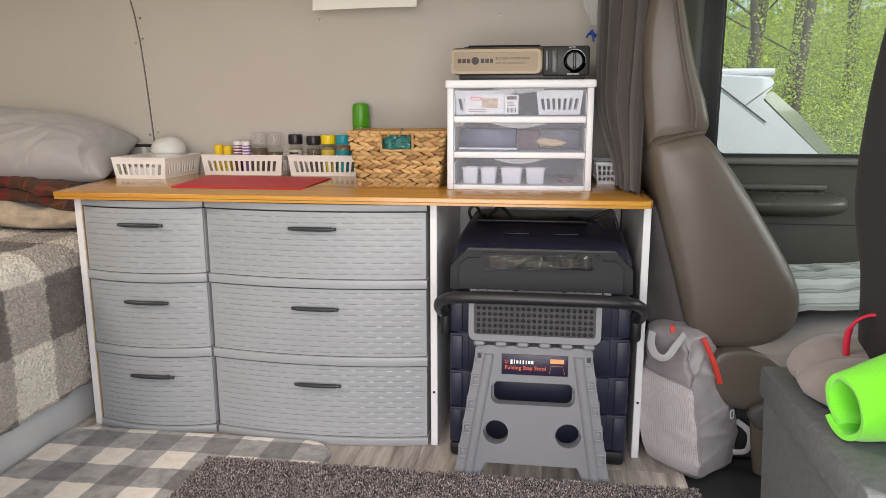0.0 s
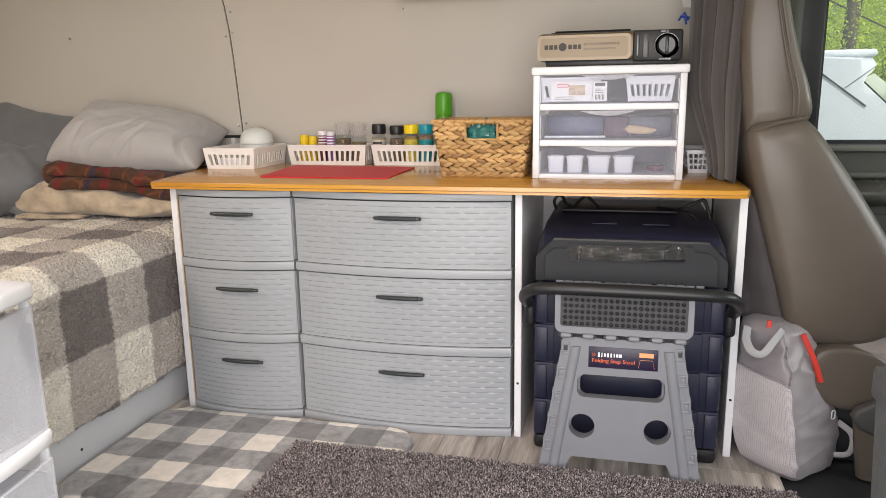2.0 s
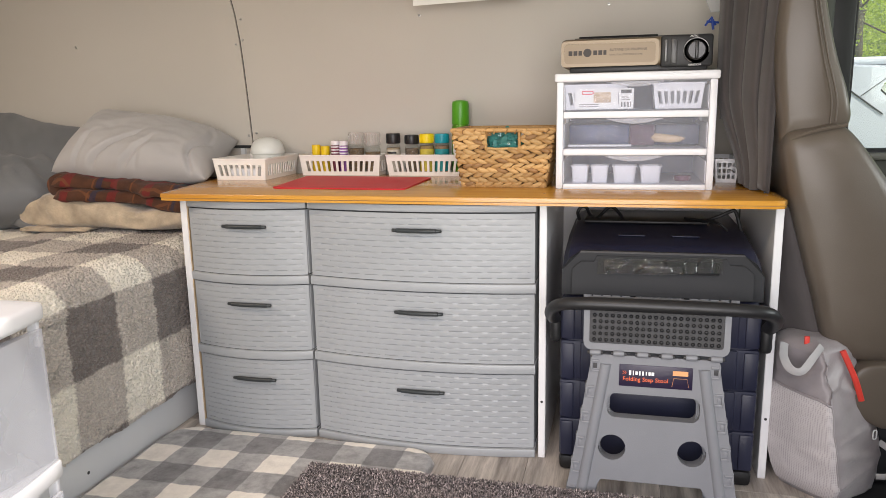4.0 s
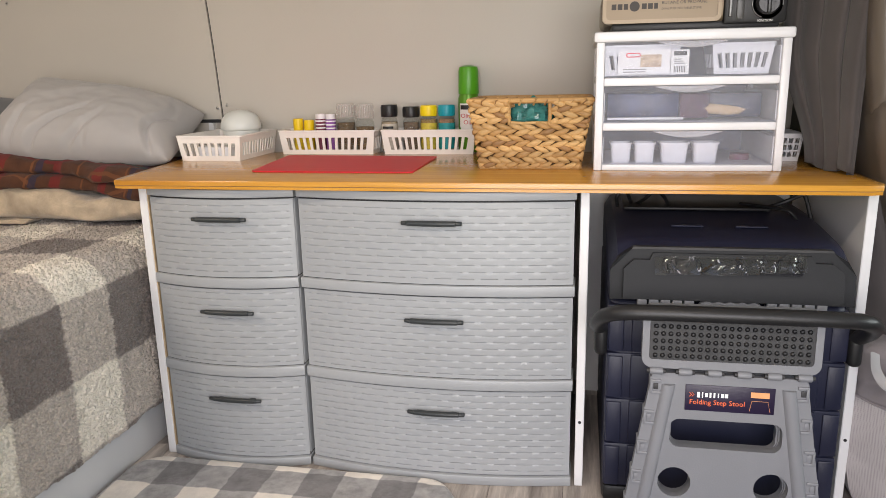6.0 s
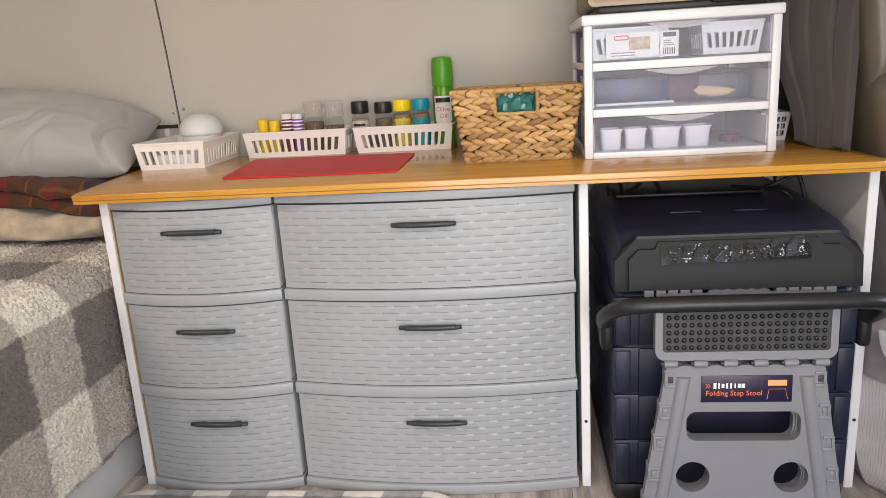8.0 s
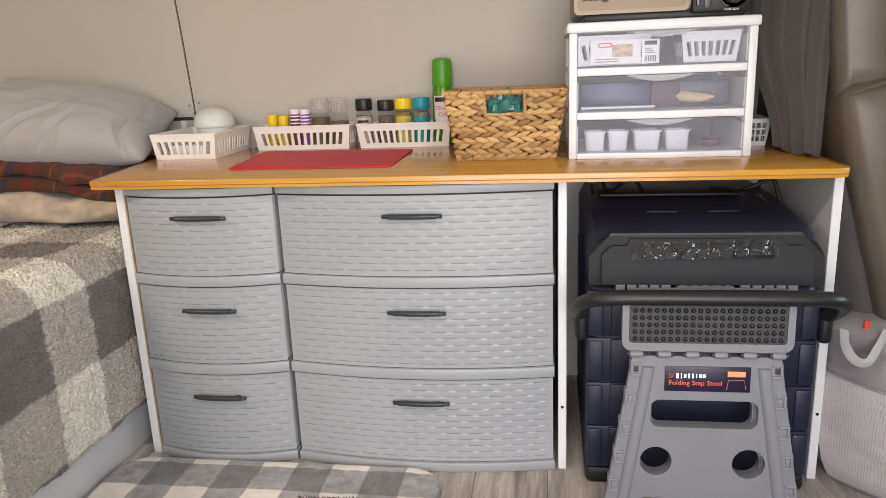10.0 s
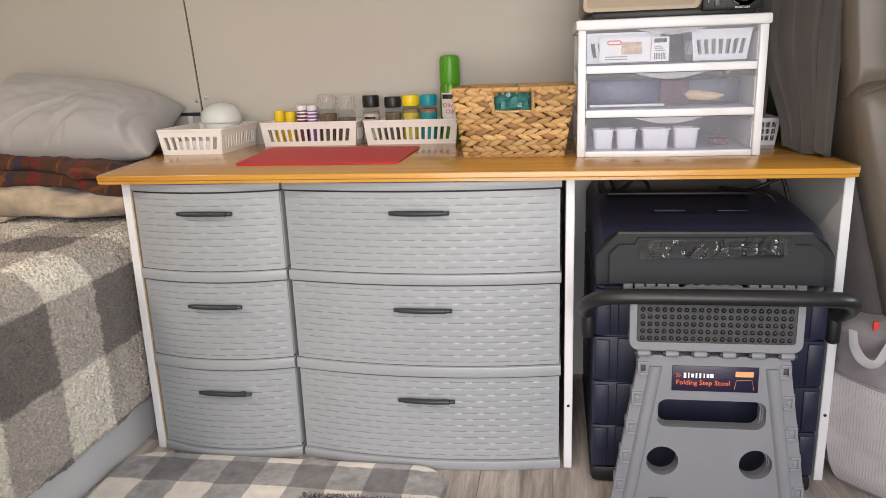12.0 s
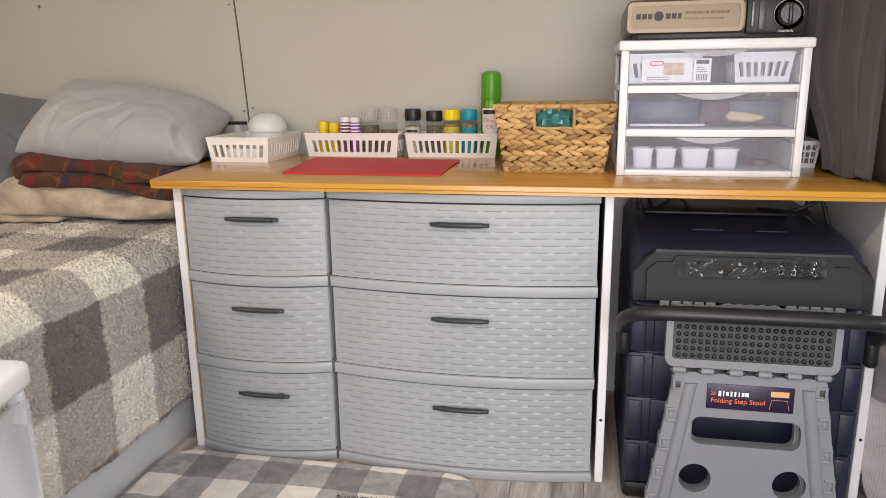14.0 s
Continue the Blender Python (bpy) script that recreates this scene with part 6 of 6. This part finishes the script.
part("holder", box(-0.085, 0.095, -0.074, 0.055, 0.02, 0.15, 0.01), WHITE_PL, hold)

# ---- backpack on the floor ----
NYLON = mat("grey_nylon", (0.26, 0.232, 0.238), 0.36, var=0.1, scale=25, fine=900, sheen=0.2, bump=0.0004)
def mesh_mat():
    m, nt, bs, vec = base_mat("grey_mesh")
    vo = nt.nodes.new("ShaderNodeTexVoronoi")
    vo.inputs["Scale"].default_value, vo.inputs["Randomness"].default_value = 260.0, 0.1
    nt.links.new(vec, vo.inputs["Vector"])
    k = vo.outputs["Distance"]
    nt.links.new(ramp(nt, k, (0.25, (0.33, 0.30, 0.305)), (0.5, (0.48, 0.445, 0.445))), bs.inputs["Base Color"])
    bs.inputs["Roughness"].default_value = 0.7
    relief(nt, bs, k, 0.0001)
    return m
pack = thing("backpack", (0.02, 0.022, 0), "grey nylon backpack with red zips and mesh pocket", "backpack")
pack.scale.z = 0.955
def crumple(x, z):
    """Sharp slanting folds of the thin cloth, stronger towards the top and the foot."""
    q = 0.0
    for x0, z0, sl, d, w in ((0.02, 0.27, 0.7, 0.008, 0.010), (0.07, 0.24, -0.5, 0.006, 0.008), (-0.05, 0.29, 0.4, 0.009, 0.010), (0.05, 0.15, 0.25, 0.005, 0.007), (0.06, 0.10, -0.3, 0.006, 0.008), (0.03, 0.05, 0.35, 0.005, 0.007), (-0.06, 0.18, 1.1, 0.004, 0.009), (0.30, 0.26, 0.8, 0.006, 0.012), (0.25, 0.12, 0.5, 0.004, 0.009)):
        q += d * math.exp(-((z - z0 - sl * (x - x0)) / w) ** 2) * math.exp(-((x - x0) / 0.07) ** 2)
    return q
def pack_ring(z):
    k = z / 0.37
    wid = 1.0 + 0.06 * math.sin(math.pi * min(1, k * 1.15)) - 0.62 * max(0, k - 0.30) ** 1.25 - 0.10 * max(0, 0.12 - k) / 0.12
    cx, cy = 0.425 - 0.045 * k, 1.765 + 0.01 * k
    base = [(-0.105, -0.03), (-0.055, -0.088), (-0.018, -0.120), (-0.002, -0.125), (0.02, -0.112), (0.06, -0.075), (0.098, -0.04), (0.108, -0.01), (0.10, 0.07), (0.06, 0.10), (-0.06, 0.10), (-0.10, 0.06)]
    pts = arc_path([(x, y, 0) for x, y in base] + [(*base[0], 0)], 4)[:-1]
    return [(cx + p.x * wid + 0.004 * fbm(p.x * 14, z * 12, 1.0) + crumple(p.x, z), cy + p.y * wid + 0.005 * fbm(p.y * 12 + p.x * 9, z * 12, 5.0) + crumple(p.y + 0.3, z), z) for p in pts]
zs = [0.0, 0.01] + [0.03 + 0.305 * i / 56 for i in range(57)]
rings = [pack_ring(z) for z in zs]
top_c = (0.385, 1.775)
rings.append([(top_c[0] + (x - top_c[0]) * 0.75, top_c[1] + (y - top_c[1]) * 0.75, 0.348) for x, y, z in rings[-1]])
rings.append([(top_c[0] + (x - top_c[0]) * 0.3, top_c[1] + (y - top_c[1]) * 0.3, 0.352) for x, y, z in rings[-2]])
part("body", loft(rings), NYLON, pack, smooth=180)
def on_pack(i, z, out):
    i0 = int(math.floor(i))
    ring_p = pack_ring(z)
    p = Vector(ring_p[i0 % 48]).lerp(Vector(ring_p[(i0 + 1) % 48]), i - i0)
    c = Vector((0.425 - 0.045 * z / 0.37, 1.765, z))
    d = (p - c).normalized()
    return p + d * out
part("mesh_pocket", sheet(13, 26, lambda u, v: on_pack(0 + int(round(u * 13)), 0.012 + 0.235 * v - 0.02 * u * v, 0.0035)), mesh_mat(), pack, "grey mesh side pocket", 180)
part("pocket_hem", tube([on_pack(i, 0.247 - 0.02 * i / 13, 0.005) for i in range(0, 14)], 0.0025, 6), NYLON, pack)
part("side_seam", tube([on_pack(13, 0.02 + 0.32 * k / 20, 0.0025) for k in range(21)], 0.002, 6), NYLON, pack)
REDZ = mat("red_zip", (0.62, 0.045, 0.03), 0.5)
part("zip", tube(arc_path([on_pack(21.6, 0.222, 0.009), on_pack(21.0, 0.275, 0.011), on_pack(20.0, 0.335, 0.007)], 8), 0.0062, 8, 0.6, up=(0, 1, 0)), REDZ, pack, "red zip tape")
part("zip", box(0.356, 0.366, 1.722, 1.728, 0.335, 0.362, 0.001), REDZ, pack, "red zip tape")
STRAP = mat("pale_webbing", (0.36, 0.35, 0.35), 0.7, fine=700)
part("carry_loop", tube(arc_path([(0.312, 1.70, 0.352), (0.306, 1.67, 0.330), (0.316, 1.65, 0.310), (0.338, 1.65, 0.306), (0.362, 1.67, 0.330), (0.385, 1.70, 0.348)], 6), 0.0085, 6, 0.25, up=(0, 1, 0)), STRAP, pack, "pale webbing loop")
part("strap", tube(arc_path([(0.525, 1.74, 0.115), (0.548, 1.72, 0.10), (0.553, 1.715, 0.075), (0.540, 1.70, 0.055), (0.512, 1.70, 0.05)], 6), 0.007, 6, 0.25, up=(0, 1, 0)), STRAP, pack, "pale webbing strap")
part("badge", moved(plate(rounded(-0.006, 0.006, -0.012, 0.012, 0.005), [rounded(-0.0035, 0.0035, -0.0095, 0.0095, 0.003)], 0.001), Matrix.Translation(on_pack(23, 0.142, 0.006)) @ pose(0, 0, 0, 0, 0, 30)), PRINT_WHITE, pack)
dk = thing("dark_jacket", (0.375, 1.86, 0.30), "dark grey cloth folded behind the backpack", "cloth")
part("cloth", sheet(20, 20, lambda u, v: (max(-0.045, -0.050 + 0.15 * u + 0.07 * (0.35 - v)), -0.035 * math.sin(math.pi * u) + 0.012 * math.sin(9 * u + 2 * v) + 0.006 * fbm(u * 4, v * 4), 0.315 * v), 0.012), mat("dark_jacket_cloth", (0.075, 0.066, 0.066), 0.8, var=0.15, fine=500, sheen=0.15), dk, smooth=180)

# ---- white drawer cart beside the bed ----
cart = thing("drawer_cart", (-0.667, 0.626, 0), "white plastic drawer cart with milky drawers", "drawer cart")
def bow_x(y0, y1, x_back, bow, z0, z1, n=16):
    pts = [(bow * (1 - (2 * i / n - 1) ** 2), y0 + (y1 - y0) * i / n) for i in range(n + 1)] + [(x_back, y1), (x_back, y0)]
    bm = moved(plate(pts, [], z1 - z0, "XY"), Matrix.Translation((0, 0, z0)))
    return bm
tp = bow_x(-0.168, 0.168, -0.36, 0.022, 0.611, 0.633)
bmesh.ops.bevel(tp, geom=[e for e in tp.edges if len(e.link_faces) == 2 and e.calc_face_angle(0) > 1.0], offset=0.006, segments=3, affect="EDGES", profile=0.5)
part("top_plate", tp, CART_WHITE, cart)
for z in (0.0, 0.2075, 0.414):
    sl = bow_x(-0.166, 0.166, -0.35, 0.020, z, z + 0.022)
    bmesh.ops.bevel(sl, geom=[e for e in sl.edges if len(e.link_faces) == 2 and e.calc_face_angle(0) > 1.0], offset=0.004, segments=2, affect="EDGES", profile=0.5)
    part("rail", sl, CART_WHITE, cart)
    d = part("drawer", bow_x(-0.160, 0.160, -0.004, 0.018, z + 0.024, z + 0.188), CART_CLEAR, cart, "milky see-through drawer front")
    for sy in (-1, 1):
        part("side_wall", box(-0.33, -0.0045, sy * 0.1585 - 0.0015, sy * 0.1585 + 0.0015, z + 0.0275, z + 0.165), CART_CLEAR, d)
    part("bottom", box(-0.33, -0.0045, -0.16, 0.16, z + 0.024, z + 0.027), CART_CLEAR, d)
    part("grip", sheet(14, 6, lambda u, v, z=z: (0.010 + 0.012 * math.sin(math.pi * u) * (1 - v), -0.07 + 0.14 * u, z + 0.186 - 0.018 * math.sin(math.pi * u) * (1 - v) ** 1.0), 0.002), MILKY, d)
for sy in (-1, 1):
    for x in (-0.35, -0.022):
        part("post", box(x, x + 0.014, sy * 0.1635 - 0.003, sy * 0.1635 + 0.003, 0.0, 0.611, 0.002), CART_WHITE, cart)
pkg = thing("packet", (-0.695, 0.669, 0.4415), "blue and white packet with a picture label in the drawer", "packet", rz=4)
part("card", box(0.0, 0.004, -0.10, 0.045, 0.0, 0.135), mat("packet_blue", (0.03, 0.10, 0.36), 0.5), pkg)
part("picture", box(0.0045, 0.006, -0.095, 0.036, 0.03, 0.118), mat("packet_picture", (0.55, 0.56, 0.62), 0.5, var=0.5, scale=45), pkg)
part("code_panel", box(0.0045, 0.006, -0.03, 0.040, 0.003, 0.027), PRINT_WHITE, pkg)
for i in range(6):
    part("code_bar", box(0.0062, 0.0066, 0.002 + i * 0.006, 0.005 + i * 0.006, 0.005, 0.022), BLACK, pkg)
grey_t = thing("tool_case", (-0.79, 0.750, 0.4415), "grey-green case inside the milky drawer", "case")
part("body", box(-0.05, 0.05, -0.03, 0.02, 0.0, 0.08, 0.01), mat("case_green", (0.12, 0.16, 0.15), 0.5), grey_t)


# ---- outside the window ----
CARW = mat("car_white_paint", (0.56, 0.59, 0.62), 0.25, var=0.02, coat=0.6, bump=0.0)
car = thing("parked_car", (0, 4.20, -0.62), "white parked hatchback seen through the window", "car")
side = [(-3.0, 0.35), (-2.95, 0.75), (-2.1, 0.95), (-1.3, 1.50), (-0.3, 1.66), (0.9, 1.65), (1.255, 1.628), (1.268, 1.605), (1.258, 1.578), (1.232, 1.55), (1.218, 1.515), (1.53, 1.22), (1.62, 0.85), (1.55, 0.35)]
def car_ring(y, k, dz):
    return [(x, y, 0.35 + (z - 0.35) * k) for x, z in side]
part("body", loft([car_ring(0.0, 0.985, 0), car_ring(0.06, 1.0, 0), car_ring(1.6, 1.0, 0), car_ring(1.66, 0.985, 0)]), CARW, car, "white painted body")
part("spoiler", join(box(0.75, 1.28, 0.03, 1.63, 1.625, 1.665, 0.015, 3)), CARW, car)
part("panel_gap", tube([(0.80, -0.004, 1.70 - 0.01), (1.003, -0.004, 1.56), (1.237, -0.004, 1.383)], 0.0038, 6), DARK, car, "black door gap")
part("panel_gap", tube([(1.128, -0.003, 1.471), (1.265, -0.003, 1.578)], 0.0016, 5), DARK, car)
part("rear_glass", loft([[(1.215, y, 1.505), (1.235, y, 1.52), (1.545, y, 1.235), (1.53, y, 1.21)] for y in (0.12, 1.54)]), mat("tinted_glass", (0.02, 0.025, 0.02), 0.05), car)
part("rear_side_glass", plate([(1.222, 1.515), (1.27, 1.545), (1.42, 1.42), (1.63, 1.20), (1.535, 1.215)], [], 0.10), mat("green_tinted_glass", (0.22, 0.26, 0.17), 0.08, coat=0.8), car, loc=(0, 0.03, 0))
part("tail_lamp", box(1.40, 1.62, -0.012, 0.12, 0.98, 1.21, 0.03, 3), mat("lamp_clear", (0.5, 0.52, 0.42), 0.1, coat=0.8), car)
part("side_glass", plate([(-1.1, 1.02), (0.4, 1.02), (0.5, 1.40), (-0.3, 1.55), (-0.75, 1.48)], [], 0.02), bpy.data.materials["tinted_glass"], car, loc=(0, -0.008, 0))
for x in (-2.2, 0.85):
    for y in (-0.02, 1.5):
        w = part("wheel", moved(rod(0.34, 0.2, 32, None, 0.03), pose(x, y + 0.19, 0.34, 90)), RUBBER, car)
        part("rim", moved(rod(0.20, 0.02, 24, None, 0.004), pose(x, y - 0.012 + 0.01, 0.34, 90)), STEEL, w)

# trees: tapered trunks with limbs and many small leaves
BARK = mat("bark", (0.105, 0.088, 0.058), 0.9, var=0.4, scale=12, fine=60, bump=0.01)
def leaf_mat():
    m = island_mat("spring_leaves", ((0.0, (0.30, 0.42, 0.03)), (0.5, (0.55, 0.68, 0.07)), (1.0, (0.78, 0.85, 0.16))), 0.6, 0.0)
    bs = m.node_tree.nodes["Principled BSDF"]
    nt = m.node_tree
    tl = nt.nodes.new("ShaderNodeBsdfTranslucent")
    mx = nt.nodes.new("ShaderNodeMixShader")
    mx.inputs[0].default_value = 0.45
    col = bs.inputs["Base Color"].links[0].from_socket
    nt.links.new(col, tl.inputs[0])
    nt.links.new(bs.outputs[0], mx.inputs[1]), nt.links.new(tl.outputs[0], mx.inputs[2])
    nt.links.new(mx.outputs[0], nt.nodes["Material Output"].inputs[0])
    return m
LEAF = leaf_mat()
def leaves(centres, n, spread, size, rg):
    P = np.array(centres)[rg.integers(0, len(centres), n)] + rg.normal(0, spread, (n, 3))
    A, B = rg.normal(0, 1, (n, 3)), rg.normal(0, 1, (n, 3))
    A /= np.linalg.norm(A, axis=1)[:, None]
    B -= A * np.sum(A * B, axis=1)[:, None]
    B /= np.linalg.norm(B, axis=1)[:, None]
    S = (size * rg.uniform(0.6, 1.4, n))[:, None]
    V = np.stack([P - A * S, P + B * S * 0.5, P + A * S, P - B * S * 0.5], 1).reshape(-1, 3)
    F = np.arange(4 * n).reshape(-1, 4)
    me = bpy.data.meshes.new("crown")
    me.from_pydata(V.tolist(), [], F.tolist())
    me.materials.append(LEAF)
    return me
rg = np.random.default_rng(11)
def ground_z(y):
    return -0.62 + max(0, y - 9) * 0.16
def tree(x, y, h, r, lean):
    t = thing("tree", (x, y, ground_z(y) - 0.05), "tall slender woodland tree with fresh green leaves", "tree", "woodland trees")
    bend = [(lean * (k / 6) ** 1.5 * h * 0.12 + 0.05 * math.sin(k * 1.9 + x), 0.04 * math.sin(k * 1.3 + y), h * k / 6) for k in range(7)]
    bm = tube(arc_path(bend, 3), r, 9)
    for v in bm.verts:
        k = max(0.0, min(1.0, v.co.z / h))
        i = min(int(k * 6), 5)
        cx, cy = Vector(bend[i]).lerp(Vector(bend[i + 1]), k * 6 - i).xy
        v.co.x, v.co.y = cx + (v.co.x - cx) * (1 - 0.75 * k), cy + (v.co.y - cy) * (1 - 0.75 * k)
    part("trunk", bm, BARK, t, smooth=80)
    cs = []
    for k in range(9):
        f = 0.22 + 0.08 * k
        a = k * 2.4 + x
        i = min(int(f * 6), 5)
        b = Vector(bend[i]).lerp(Vector(bend[i + 1]), f * 6 - i)
        l = h * (0.30 - 0.02 * k)
        tip = b + Vector((math.cos(a) * l, math.sin(a) * l, l * 0.45))
        midp = b.lerp(tip, 0.5) + Vector((0, 0, 0.12))
        part("limb", tube([b, midp, tip], r * 0.16, 6), BARK, t, smooth=80)
        cs += [tuple(b.lerp(tip, q)) for q in (0.45, 0.7, 0.9, 1.0)]
    ob = new("crown", leaves(cs, 9000, 0.45, 0.016, rg))
    ob.parent = t
for x, y, h, r, lean in ((2.65, 9.2, 8, 0.060, -1.4), (3.1, 9.6, 9, 0.068, 0.3), (4.35, 10.5, 9, 0.075, 0.5), (2.0, 11.5, 9, 0.12, -0.6), (5.6, 11.0, 9, 0.12, 0.8), (3.6, 13.5, 10, 0.13, 0.2), (6.9, 13.0, 10, 0.12, 0.5), (1.2, 14.5, 10, 0.14, -0.2), (5.0, 16.0, 11, 0.15, 0.1), (8.5, 15.5, 11, 0.14, 0.0), (2.6, 18.0, 11, 0.15, 0.4), (7.2, 19.0, 12, 0.16, -0.3), (-1.0, 12.5, 10, 0.13, 0.5), (10.5, 17.0, 12, 0.16, 0.0)):
    tree(x, y, h, r, lean)
und = []
for i in range(420):
    y = rg.uniform(7.5, 26)
    x = rg.uniform(-0.1, 0.75) * y + rg.uniform(-2, 2)
    und.append((x, y, ground_z(y) + rg.uniform(0.1, 1.6 + 0.05 * y)))
brush = new("undergrowth", leaves(und, 230000, 0.5, 0.017, rg))
tagged(brush, "bright green spring undergrowth of the wood", "undergrowth", kind="stuff")
far = []
for i in range(300):
    y = rg.uniform(24, 36)
    far.append((rg.uniform(-0.1, 0.9) * y, y, ground_z(y) + rg.uniform(0.0, 9)))
woods = new("far_woods", leaves(far, 40000, 1.4, 0.14, rg))
tagged(woods, "pale green far woods on the slope", "woods", kind="stuff")


# ---- floor planks, last ----
PLANK = wood_mat("grey_oak_vinyl", (0.17, 0.146, 0.128), (0.74, 0.665, 0.595), "Y", 0.42, 13.0, rand=0.2)
floor = thing("floor", (0, 0, 0), "grey-brown wood-look vinyl plank floor", "floor", kind="structure")
PW = 0.152
plank_me = {}
for c, x0 in enumerate([-2.954 + PW * k for k in range(23)]):
    x1 = min(x0 + PW, 0.4165)
    if x1 - x0 < 0.02:
        continue
    y = 0.46 - (c * 0.37) % 0.9 + (1.666 - 0.46 if abs(x0 + 0.152 + 0.018) < 0.08 else 0) % 0.9
    while y < 2.30:
        a, b = max(y, 0.462), min(y + 0.9, 2.30)
        if b - a > 0.02:
            key = (round(x1 - x0, 4), round(b - a, 4))
            if key not in plank_me:
                plank_me[key] = link_mesh("plank", box(0.0004, key[0] - 0.0004, 0.0004, key[1] - 0.0004, -0.0034, 0.0, 0.0006, 1), PLANK, None)
            p = new("plank", plank_me[key])
            p.parent, p.location = floor, (x0, a, 0)
        y += 0.9
